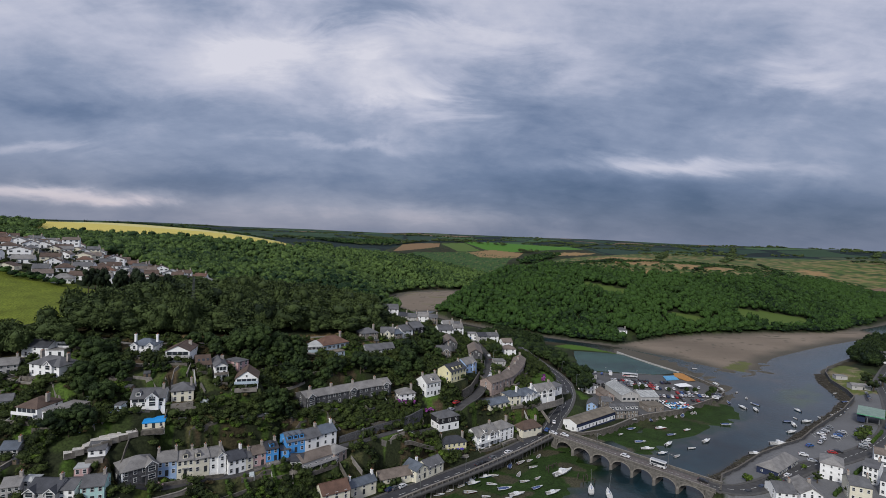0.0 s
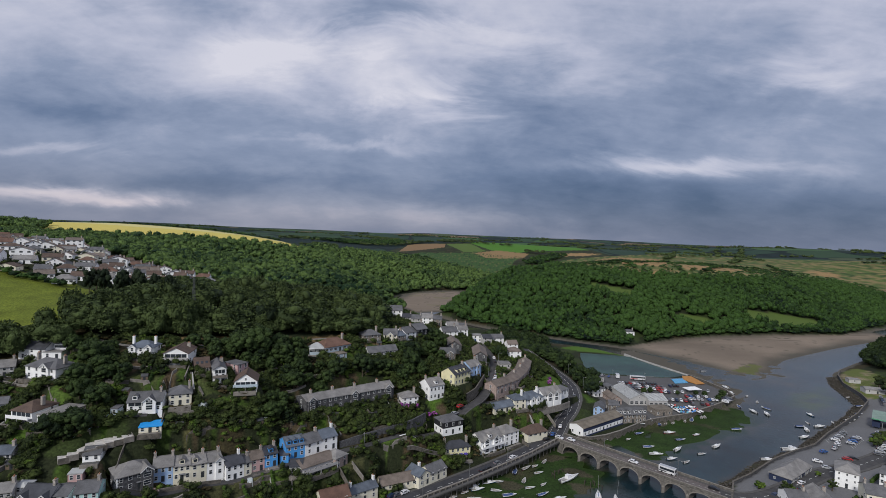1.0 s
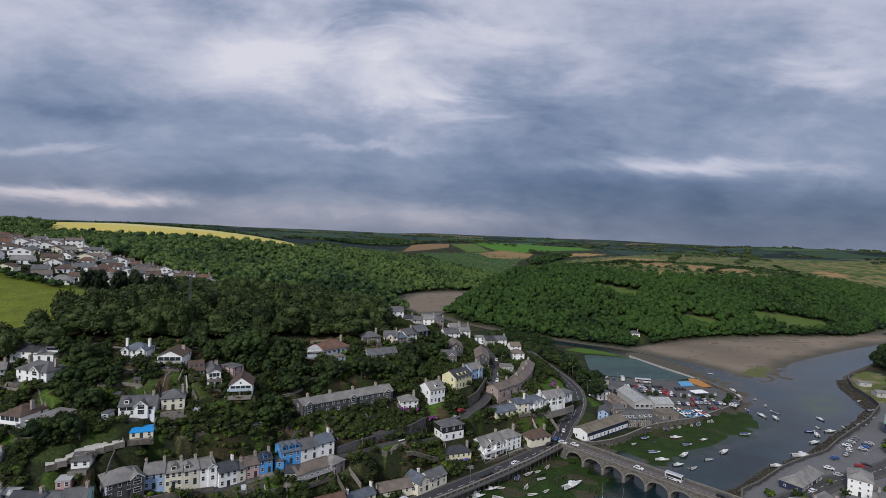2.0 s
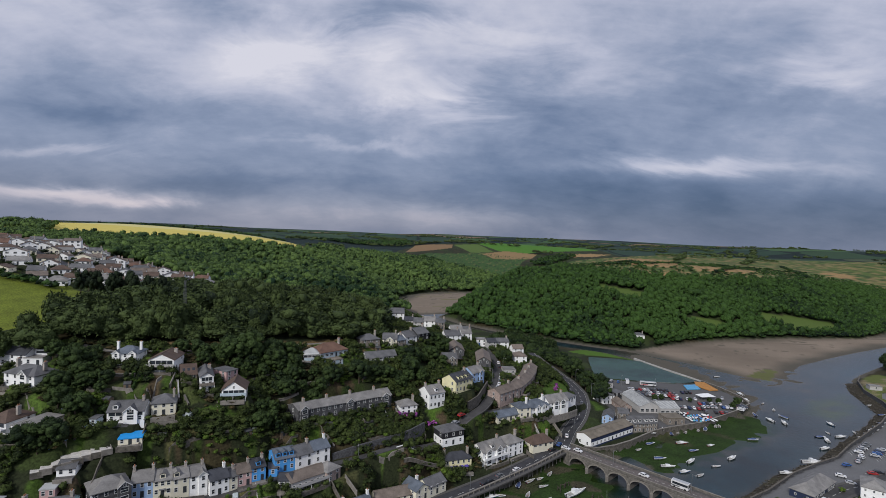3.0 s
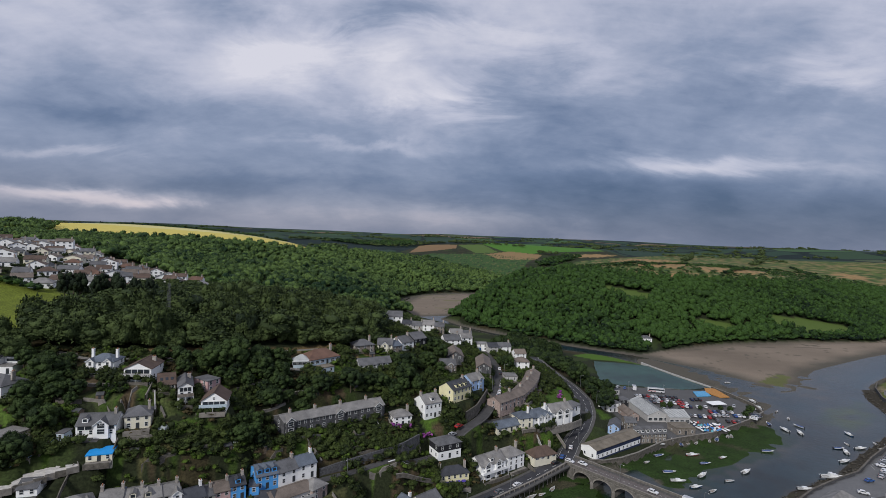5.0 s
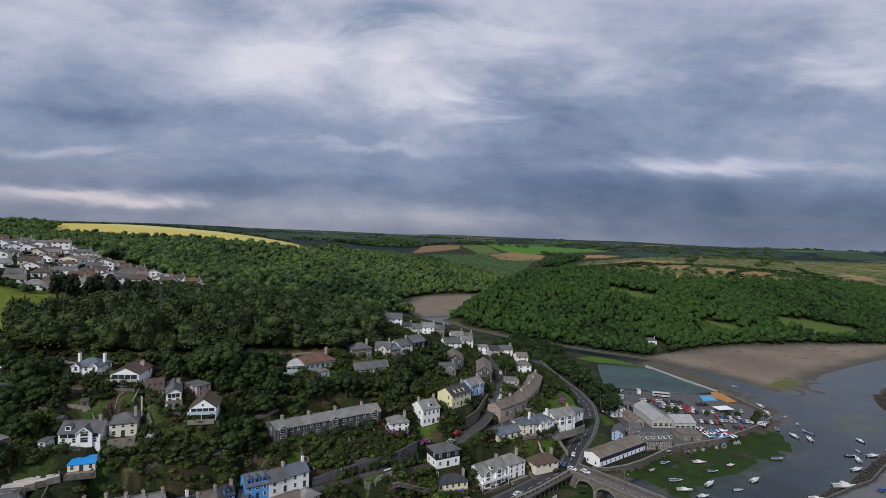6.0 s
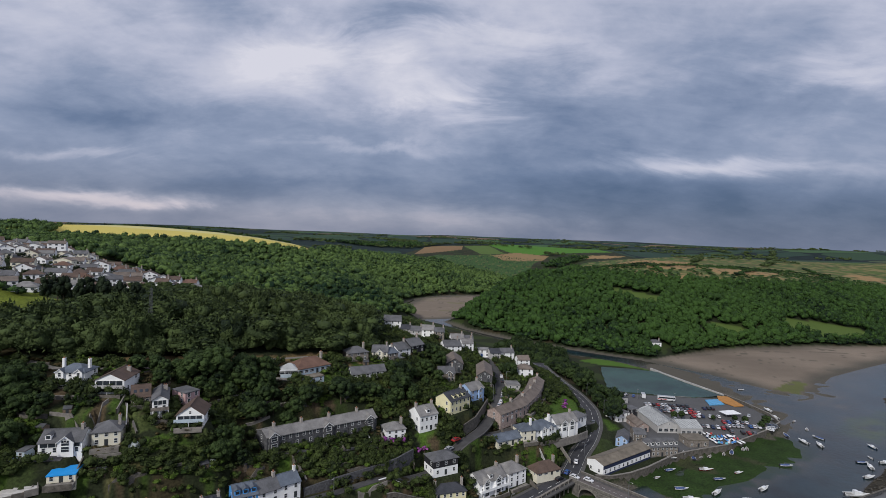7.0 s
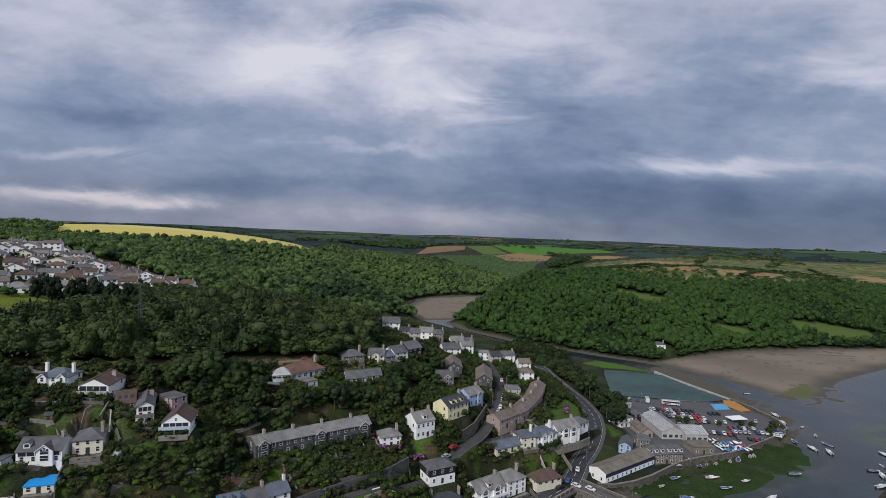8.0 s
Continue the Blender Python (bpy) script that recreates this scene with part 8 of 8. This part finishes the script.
TREES = [(trunk_mesh(t, s), crown_mesh(s, r, t, LEAF_TREE)) for s, (r, t) in enumerate([(4.2, 9.0), (3.4, 7.5), (5.0, 10.5), (3.0, 6.5), (4.6, 8.5)])]
PINES = [(trunk_mesh(15, 31 + s, 7), crown_mesh(31 + s, 4.6, 17.0, LEAF_PINE, 17, 760, 1.0)) for s in range(2)]
SMALL = [(trunk_mesh(4.0, 51 + s, 3), crown_mesh(51 + s, 2.0, 4.2, LEAF_BUSH, 7, 260)) for s in range(3)]


PAD_ROWS = np.array([(x, y, math.cos(a), math.sin(a), w / 2, d) for x, y, z, a, w, d in PADS])
LANES = np.array([(x, y, width / 2) for pts, _, width in ROAD_BEDS for x, y in resample(pts, 1.5)])


def clear_of(x, y, r, lane=1.2, front=0.0):
    """Whether a plant of radius r stands clear of every house and road, and leaves front metres free before a house."""
    dx, dy = x - PAD_ROWS[:, 0], y - PAD_ROWS[:, 1]
    u = dx * PAD_ROWS[:, 2] + dy * PAD_ROWS[:, 3]
    v = -dx * PAD_ROWS[:, 3] + dy * PAD_ROWS[:, 2]
    if np.any((np.abs(u) < PAD_ROWS[:, 4] + r) & (v > -r - front) & (v < PAD_ROWS[:, 5] + r)):
        return False
    if away([(-122, 166), (-104, 181)], np.array([x]), np.array([y]), False)[0] < 3.8 + r:
        return False
    return not np.any(np.hypot(x - LANES[:, 0], y - LANES[:, 1]) < LANES[:, 2] + r * 0.5 + lane - 1.0)


def tree(kinds, i, x, y, turn, size, label, category="tree"):
    trunk, crown = kinds[i % len(kinds)]
    ob = thing("tree", label, category, pose(x, y, lie(x, y) - 0.1, 0, 0, turn) @ Matrix.Scale(size, 4), "hillside trees")
    part("trunk", trunk, ob)
    part("crown", crown, ob)


GROVES = [[(-75.5, 237.3), (-46.9, 256.1), (-19.9, 276.8), (-6.6, 272.5), (-16.9, 260.2), (-42.6, 243.3), (-60, 228), (-62, 223), (-74, 226)], [(-62, 220), (-57, 203), (-73, 195), (-84, 197), (-84, 205), (-71, 220)],
          [(-139, 190), (-134, 212), (-114, 195), (-112, 187), (-116, 175), (-123, 164), (-134, 166)], [(-40, 190), (-26, 213), (-12, 222.8), (0, 232), (-2, 219), (-15, 207), (-31, 193)],
          [(60, 545), (97, 496), (100, 440), (102, 358), (94, 348), (92, 380), (80, 420), (66, 460), (40, 500)], [(-24, 301), (-4, 330), (4, 300), (-7, 281), (-20, 277), (-32, 280)], [(378, 455), (400, 498), (500, 596), (540, 600), (420, 440)],
          [(36, 335), (44, 350), (38, 360), (33, 350)], [(-112, 225), (-88, 246), (-62, 262), (-66, 250), (-80, 222), (-100, 218)], [(-175, 200), (-160, 216), (-136, 222), (-134, 212), (-150, 206)]]
rng = random.Random(9)
grove = [tuple(p) for g in GROVES for p in scatter([g], [], 5.0, 60 + len(g)) if clear_of(p[0], p[1], 1.5, 1.2, 9.5)]
grove.sort(key=lambda p: math.hypot(p[0], p[1] - 30))
for x, y in grove[:235]:
    tree(TREES, rng.randrange(5), x, y, rng.uniform(0, 360), rng.uniform(0.55, 1.05), "dark green broadleaf tree on the hillside between the houses")
if grove[235:]:
    wood("tree_belt", "belt of dark broadleaf trees between road and river", np.array(grove[235:]), near_shapes, LEAF_TREE, 4.6, 11.0, 19)
for x, y, s in [(101, 352, 1.6), (96, 365, 1.65), (104, 366, 1.5), (90, 383, 1.5), (99, 345, 1.2), (106, 358, 1.4), (98, 374, 1.5), (96, 392, 1.4), (39, 347, 1.0), (-83, 238, 1.35), (-92, 233, 1.25), (-76, 245, 1.2), (186, 351, 0.6), (192, 357, 0.6), (181, 359, 0.55), (176, 361, 0.5), (163, 360, 0.5), (145, 362, 0.5), (140, 361, 0.5)]:
    tree(TREES, int(x), x, y, x * 7 % 360, s, "tall rounded broadleaf tree beside the road and car park")
for x, y, s in [(-203, 296, 0.86), (-196, 298, 0.9), (-188, 300, 0.84), (-178, 303, 0.9), (-170, 305, 0.82), (-205, 305, 0.85), (-184, 310, 0.9), (-193, 312, 0.85), (-164, 309, 0.8)]:
    tree(PINES, int(-x), x, y, x * 5 % 360, s, "tall dark pine standing above the wood edge")
for x, y in [(145, 219), (148, 222), (158, 216), (170, 226), (175, 214), (178, 216), (181, 219), (237, 283), (231, 277), (240, 288), (246, 291), (330, 395), (336, 401), (341, 392), (322, 378)]:
    tree(SMALL, int(x), x, y, x * 11 % 360, 1.2 if x < 300 else 2.2, "rounded green bush beside the east bank street", "bush")

LIME_BUSH = [(trunk_mesh(3.0, 81, 3), crown_mesh(81, 2.2, 3.4, LEAF_LIME, 9, 320))]
for x, y, s in [(138.7, 226, 1.1), (141, 227.5, 0.8), (149, 220.5, 1.0), (173.5, 239.5, 0.7), (233, 281.5, 1.3), (243, 287, 1.1), (277, 316, 1.3), (190, 224, 1.1), (200, 234, 1.0)]:
    tree(LIME_BUSH, 0, x, y, x * 17 % 360, s, "bright green rounded bush on the east bank", "bush")
FLOWER = leaf_mat("purple_blossom", (0.16, 0.03, 0.17), (0.50, 0.14, 0.46), 0.6)
PALE_FLOWER = leaf_mat("pale_pink_blossom", (0.30, 0.16, 0.17), (0.62, 0.42, 0.42), 0.6)
BLOOMS = [(trunk_mesh(1.6, 71, 3), crown_mesh(71, 1.3, 2.0, FLOWER, 6, 200)), (trunk_mesh(1.6, 72, 3), crown_mesh(72, 1.2, 2.2, PALE_FLOWER, 6, 200))]
for x, y, k in [(-17.5, 243.5, 0), (-19.5, 242, 0), (-15, 244.5, 0), (-11, 246, 0), (-4.5, 248.5, 0), (-2.5, 250, 0), (67, 326, 0), (68.5, 331, 0), (69.5, 336, 0), (-57, 208, 1), (-47, 210, 1), (-45, 211, 1), (-82, 183, 1), (-90, 168, 1)]:
    tree(BLOOMS, k, x, y, x * 31 % 360, 1.2, ("purple" if k == 0 else "pale pink") + " flowering shrub in a hillside garden", "shrub")

TOWN = [(-175, 150), (-175, 205), (-150, 225), (-110, 232), (-70, 262), (-50, 285), (-45, 330), (-45, 375), (-30, 400), (20, 420), (60, 430), (84, 350), (70, 300), (58, 275), (30, 252), (-5, 218), (-30, 196), (-60, 160), (-100, 148)]
WALL_RNG = random.Random(91)
TERRACE_WALLS = []
for x, y in scatter([TOWN], [], 9.0, 92):
    if len(TERRACE_WALLS) >= 70 or x > 58 or lie(x, y) < 8:
        continue
    gx_, gy_ = lie(x + 2, y) - lie(x - 2, y), lie(x, y + 2) - lie(x, y - 2)
    n = math.hypot(gx_, gy_)
    if n < 0.5:
        continue
    tx, ty, half = -gy_ / n, gx_ / n, WALL_RNG.uniform(3.0, 6.5)
    ends = [(x - tx * half, y - ty * half), (x, y), (x + tx * half, y + ty * half)]
    if not all(clear_of(*q, 0.6, 1.0, 1.5) for q in ends):
        continue
    TERRACE_WALLS.append(ends)
    tall, stone = WALL_RNG.uniform(0.7, 1.4), WALL_RNG.choice((STONE, STONE, PALE_STONE, BRIDGE_STONE))
    wall_line("terrace_wall", [(*q, lie(*q) + tall) for q in resample(ends, 2.0)], 0.4, "low rough stone wall holding a garden terrace", stone, PALE_STONE if WALL_RNG.random() < 0.3 else None, tall + 1.2)
    if WALL_RNG.random() < 0.5:
        soil = WALL_RNG.choice(((0.060, 0.100, 0.018), (0.090, 0.085, 0.035), (0.070, 0.052, 0.030), (0.055, 0.070, 0.022)))
        u, v = (fx - x) * tx + (fy - y) * ty, (fx - x) * gx_ / n + (fy - y) * gy_ / n
        LAND_COVER[(np.abs(u) < half) & (v > 0) & (v < WALL_RNG.uniform(2.5, 4.5)) & ~wet] = soil
ground_mesh.color_attributes["cover"].data.foreach_set("color", np.concatenate([LAND_COVER, np.ones((len(fx), 1))], 1).astype(np.float32).ravel())
pts = [p for p in scatter([TOWN], [], 1.6, 71) if clear_of(p[0], p[1], 0.7, 0.9, 0.3)]
pts = np.array(pts)
free = np.sin(pts[:, 0] / 5.0 + np.sin(pts[:, 1] / 4.0)) * np.sin(pts[:, 1] / 5.5) > -0.72
for lawn in LAWNS:
    free &= ~inside(lawn, pts[:, 0], pts[:, 1])
for plot in PLOTS:
    free &= ~in_plot(plot, pts[:, 0], pts[:, 1])
for ends in TERRACE_WALLS:
    free &= away(ends, pts[:, 0], pts[:, 1], False) > 1.5
keep = [tuple(p) for p in pts[free]]
shrub_shapes = [joined([crown_shape(90 + s, 1, 1, 60, 0.34)]) for s in range(6)]
kinds = [[], [], []]
for p in keep:
    q = math.sin(p[0] / 6.3 + 2 * math.sin(p[1] / 9.1)) * math.sin(p[1] / 7.7 + 1) + rng.uniform(-0.55, 0.55)
    kinds[1 if q > 0.52 else 2 if q < -0.62 else 0].append(p)
wood("garden_shrubs", "dark green garden shrubs and scrub between the houses", np.array(kinds[0]), shrub_shapes, LEAF_BUSH, 1.5, 2.9, 15)
wood("garden_shrubs", "bright green garden shrubs on the terraces", np.array(kinds[1]), shrub_shapes, LEAF_LIME, 1.2, 1.8, 25)
wood("dry_scrub", "tawny dry bracken on the hillside banks", np.array(kinds[2]), shrub_shapes, LEAF_DRY, 1.0, 1.0, 26)
SLOPES = [[(-104, 184), (-84, 200), (-62, 212), (-55, 204), (-66, 194), (-80, 188), (-96, 177)], [(-62, 212), (-22, 238), (-14, 234), (-34, 217), (-54, 206)], [(-42, 194), (-24, 214), (-4, 232), (6, 246), (12, 250), (4, 234), (-10, 220), (-32, 202)],
          [(-128, 158), (-108, 164), (-122, 182), (-140, 176)], [(-106, 168), (-92, 178), (-76, 187), (-84, 193), (-98, 181), (-108, 187), (-120, 184)], [(-30, 206), (-12, 224), (4, 238), (14, 250), (19, 246), (6, 229), (-6, 220), (-22, 210)]]
bank_pts = [p for p in scatter(SLOPES, [], 1.9, 74) if clear_of(p[0], p[1], 0.9, 0.8, 0.6)]
bank_kind = mottle(np.array([p[0] for p in bank_pts]), np.array([p[1] for p in bank_pts]), 11.0, 75)
for lo, hi, leaf, words, r, tall, seed in [(-0.45, 0.4, LEAF_BUSH, "dark green bramble and shrub on the steep banks", 1.6, 2.7, 76), (0.4, 2.0, LEAF_LIME, "bright green garden shrubs on the steep banks", 1.3, 1.9, 77), (-2.0, -0.75, LEAF_DRY, "tawny bracken on the steep banks", 1.1, 1.2, 78)]:
    wood("bank_shrubs", words, np.array([p for p, k in zip(bank_pts, bank_kind) if lo < k <= hi]), shrub_shapes, leaf, r, tall, seed)
pts = [p for p in scatter([ESTATE], [], 6.0, 73) if clear_of(p[0], p[1], 0.8)]
wood("estate_shrubs", "garden shrubs and hedges among the estate houses", np.array(pts), shrub_shapes, LEAF_BUSH, 1.7, 2.6, 16)
hedge_pts = []
for line in [[(-175, 248), (-190, 262), (-184, 290)], [(-226, 306), (-262, 314), (-300, 324)], [(-330, 1000), (-420, 1010), (-560, 1080), (-700, 1120), (-850, 1140)],
             [(150, 850), (230, 860), (330, 900), (420, 980)], [(300, 830), (320, 960), (340, 1120)], [(420, 850), (520, 980), (560, 1150)], [(180, 1000), (330, 1060), (560, 1120), (780, 1180)], [(600, 930), (720, 1080), (800, 1300)]]:
    hedge_pts += resample(line, 5.5)
wood("hedgerow", "dark hedgerows dividing the fields", np.array(hedge_pts), thin_shapes, LEAF_FAR, 3.6, 4.6, 17)
bush_pts = scatter([[(170, 860), (225, 792), (300, 770), (400, 792), (560, 865), (760, 985), (900, 1080), (800, 1180), (500, 1100), (300, 1060)]], HEATH_BARE, 9.0, 28)
bush_pts = bush_pts[mottle(bush_pts[:, 0], bush_pts[:, 1], 34.0, 4) < 0.12]
wood("gorse_scrub", "low gorse and thorn scrub on the open heath", bush_pts, thin_shapes, LEAF_FAR, 2.9, 2.6, 29)
copse = scatter([[(190, 1330), (250, 1420), (300, 1500), (330, 1440), (260, 1330), (220, 1260)], [(-130, 1330), (-80, 1360), (-30, 1300), (-60, 1270)], [(-330, 1640), (-150, 1780), (-180, 1950), (-500, 1800)]], [], 11.0, 33)
wood("distant_trees", "dark copses on the far side of the valley", copse, thin_shapes, LEAF_FAR, 6.2, 9.0, 34)
rng2 = np.random.default_rng(4)
far_pts = []
for _ in range(150):
    cx, cy = rng2.uniform(-1900, 2600), rng2.uniform(1250, 3600)
    n, ang = rng2.integers(5, 22), rng2.uniform(0, 3.14)
    for i in range(n):
        far_pts.append((cx + math.cos(ang) * i * 13 + rng2.uniform(-6, 6), cy + math.sin(ang) * i * 13 + rng2.uniform(-6, 6)))
wood("distant_trees", "distant hedgerow trees and copses", np.array(far_pts), thin_shapes, LEAF_NEAR, 8.0, 9.0, 18)
top_pts = [(x + rng2.uniform(-8, 8), 1105 - (x + 500) * 0.09 + rng2.uniform(-12, 12)) for x in np.arange(-960, -300, 19) if rng2.random() < 0.7]
wood("distant_trees", "row of hedgerow trees along the top of the yellow field", np.array(top_pts), thin_shapes, LEAF_NEAR, 5.5, 7.0, 38)


# ---- garden hedges, terraces and sheds ----
def hedge(x0, y0, x1, y1, tall, seed):
    rnd = np.random.default_rng(seed)
    n = max(3, round(math.dist((x0, y0), (x1, y1)) / 0.8))
    z0 = lie(x0, y0)
    out = []
    for i in range(n):
        t = (i + 0.5) / n
        v, fc = lumpy(1, seed * 7 + i, 0.22, 1.0)
        x, y = x0 + (x1 - x0) * t, y0 + (y1 - y0) * t
        box = np.sign(v) * np.abs(v) ** 0.6
        out.append((box * (0.62, 0.62, tall * 0.5) + (x - x0, y - y0, lie(x, y) - z0 + tall * 0.42 + rnd.uniform(-0.08, 0.08)), fc))
        cv, cf = cards(16, seed * 3 + i, 0.4, 1.0, 0.9)
        out.append((cv * (0.75, 0.75, tall * 0.5) + (x - x0, y - y0, lie(x, y) - z0 + tall * 0.46), cf))
    v, fc = joined(out)
    ob = new("hedge", fast_mesh("hedge", v, fc, LEAF_HEDGE))
    ob.matrix_basis = pose(x0, y0, z0)
    tagged(ob, "clipped green hedge round a hillside garden", "hedge", "garden hedges")


SHED_WOOD = mat("weathered_shed_boards", (0.16, 0.12, 0.085), 0.85, vary=0.35, scale=2.0)
SHED_ROOF = mat("felt_roof", (0.07, 0.072, 0.075), 0.9, vary=0.3)


def garden_shed(x, y, turn, w, d):
    ob = thing("garden_shed", "small weathered timber shed with a felt roof", "shed", pose(x, y, lie(x, y) - 0.2, 0, 0, turn), "garden sheds")
    part("wall", wall_mesh("gable", w, d, 1.9, 0.6, SHED_WOOD, 0.8), ob)
    part("roof", roof_mesh("gable", w, d, 1.9, 0.6, SHED_ROOF, 0.2), ob)
    part("door", boxes("door", [(-0.4, -0.05, 0.05, 0.4, 0.0, 1.8)], DOORS["dark"]), ob)


rng = random.Random(44)
hedges = sheds = patios = 0
for k, (x, y, z, a, w, d) in enumerate(list(PADS)):
    if not (-170 < x < 70 and 150 < y < 400 or x > 135 and y < 300):
        continue
    ux, uy, vx, vy = math.cos(a), math.sin(a), -math.sin(a), math.cos(a)
    side = rng.choice((-1, 1))
    reach = rng.uniform(5, 10)
    p = (x + ux * side * (w / 2 + 1.6) - vx * 3.0, y + uy * side * (w / 2 + 1.6) - vy * 3.0)
    q = (p[0] - vx * reach, p[1] - vy * reach)
    if hedges < 46 and clear_of(*p, 0.5, 0.6) and clear_of(*q, 0.5, 0.6) and clear_of((p[0] + q[0]) / 2, (p[1] + q[1]) / 2, 0.5, 0.6):
        hedge(*p, *q, rng.uniform(1.2, 1.9), 500 + k)
        hedges += 1
    f = (x - vx * 2.2, y - vy * 2.2)
    if patios < 40 and w > 4.5 and x < 60 and clear_of(x - vx * 3.6, y - vy * 3.6, 0.3, 0.4):
        ob = thing("patio", rng.choice(("pale paved patio before a hillside house", "grey flagged patio with a low front wall")), "patio", pose(x, y, z, 0, 0, math.degrees(a)), "house patios")
        part("paving", boxes("paving", [(-w / 2, -2.6, -1.4, w / 2, -0.08, 0.02)], rng.choice((PAVING, PALE_STONE, PALE_STONE))), ob)
        part("front_wall", boxes("front_wall", [(-w / 2, -2.8, -1.2, w / 2, -2.6, rng.uniform(0.2, 0.6))], rng.choice((PALE_STONE, STONE, STONE))), ob)
        patios += 1
    h = (x + ux * side * w * 0.3 + vx * (d + 4.0), y + uy * side * w * 0.3 + vy * (d + 4.0))
    if sheds < 18 and k % 3 == 0 and clear_of(*h, 1.4, 1.0):
        garden_shed(*h, math.degrees(a) + rng.uniform(-10, 10), rng.uniform(2.0, 3.0), rng.uniform(1.8, 2.4))
        sheds += 1
GREENHOUSE = mat("greenhouse_glass", (0.42, 0.46, 0.46), 0.25, vary=0.2, spec=0.6)
glasshouses = 0
for x, y in scatter([TOWN], [], 15.0, 95):
    if glasshouses >= 16 or x > 40 or y > 300 or lie(x, y) < 10 or not clear_of(x, y, 1.6, 1.0, 2.0):
        continue
    w, d = rng.uniform(1.6, 2.2), rng.uniform(2.2, 3.4)
    ob = thing("greenhouse", "small pale glazed garden greenhouse on the slope", "greenhouse", pose(x, y, lie(x, y) + 0.15, 0, 0, rng.uniform(0, 90)), "garden greenhouses")
    part("wall", wall_mesh("gable", w, d, 1.5, 0.6, GREENHOUSE, 0.9), ob)
    part("roof", roof_mesh("gable", w, d, 1.5, 0.6, GREENHOUSE, 0.05), ob)
    part("door", boxes("door", [(-0.35, -0.06, 0.05, 0.35, -0.01, 1.5)], TRIM), ob)
    glasshouses += 1
SHORE = np.random.default_rng(8)
rock_pts = []
for (x0, y0), (x1, y1) in zip(ROCKY, ROCKY[1:]):
    for _ in range(int(math.dist((x0, y0), (x1, y1)) * 1.5)):
        t, off = SHORE.uniform(0, 1), SHORE.uniform(1.0, 8.5)
        n = math.dist((x0, y0), (x1, y1))
        rock_pts.append((x0 + (x1 - x0) * t - (y1 - y0) / n * off, y0 + (y1 - y0) * t + (x1 - x0) / n * off))
rock_shapes = [lumpy(1, 700 + s, 0.5, 0.7) for s in range(4)]
rocks = wood("shore_rocks", "dark wet rocks and weed along the foot of the wall", np.array(rock_pts), rock_shapes, mat("wet_rock", (0.075, 0.066, 0.052), 0.7, vary=0.5, scale=0.8), 0.6, 0.5, 31)


for k, (x0, y0, x1, y1) in enumerate([(168, 213.5, 175, 219), (183.5, 226, 190, 231), (193, 234, 202, 241), (236, 276, 246, 284.5), (248, 286, 256, 293), (150, 214, 157, 218)]):
    hedge(x0, y0, x1, y1, 2.0, 900 + k)
pub = next(ob for ob in bpy.data.objects if ob.name.startswith("house") and abs(ob.matrix_basis.translation.x - 90.5) < 0.01)
part("painted_band", boxes("painted_band", [(-18.4, -0.10, 2.75, 18.4, -0.02, 3.55)], WALLS["navy"]), pub, "navy painted band along the white wall")
part("painted_plinth", boxes("painted_plinth", [(-18.4, -0.10, -0.6, 18.4, -0.02, 0.55)], WALLS["navy"]), pub, "navy painted plinth")


# ---- bay lines on the east bank car park ----
BAY = boxes("bay_line", [(-0.06, -2.4, 0.0, 0.06, 2.4, 0.012)], PAINT)
for x0, y0, x1, y1, n, turn in [(212, 286, 236, 305, 10, 75), (219, 278, 234, 290, 7, 75), (222, 264, 240, 280, 7, 70)]:
    for i in range(n + 1):
        x, y = x0 + (x1 - x0) * i / n, y0 + (y1 - y0) * i / n
        ob = tagged(new("bay_line", BAY), "white painted parking bay line", "road marking", kind="structure")
        ob.matrix_basis = pose(x, y, lie(x, y) + 0.05, 0, 0, turn + 90)
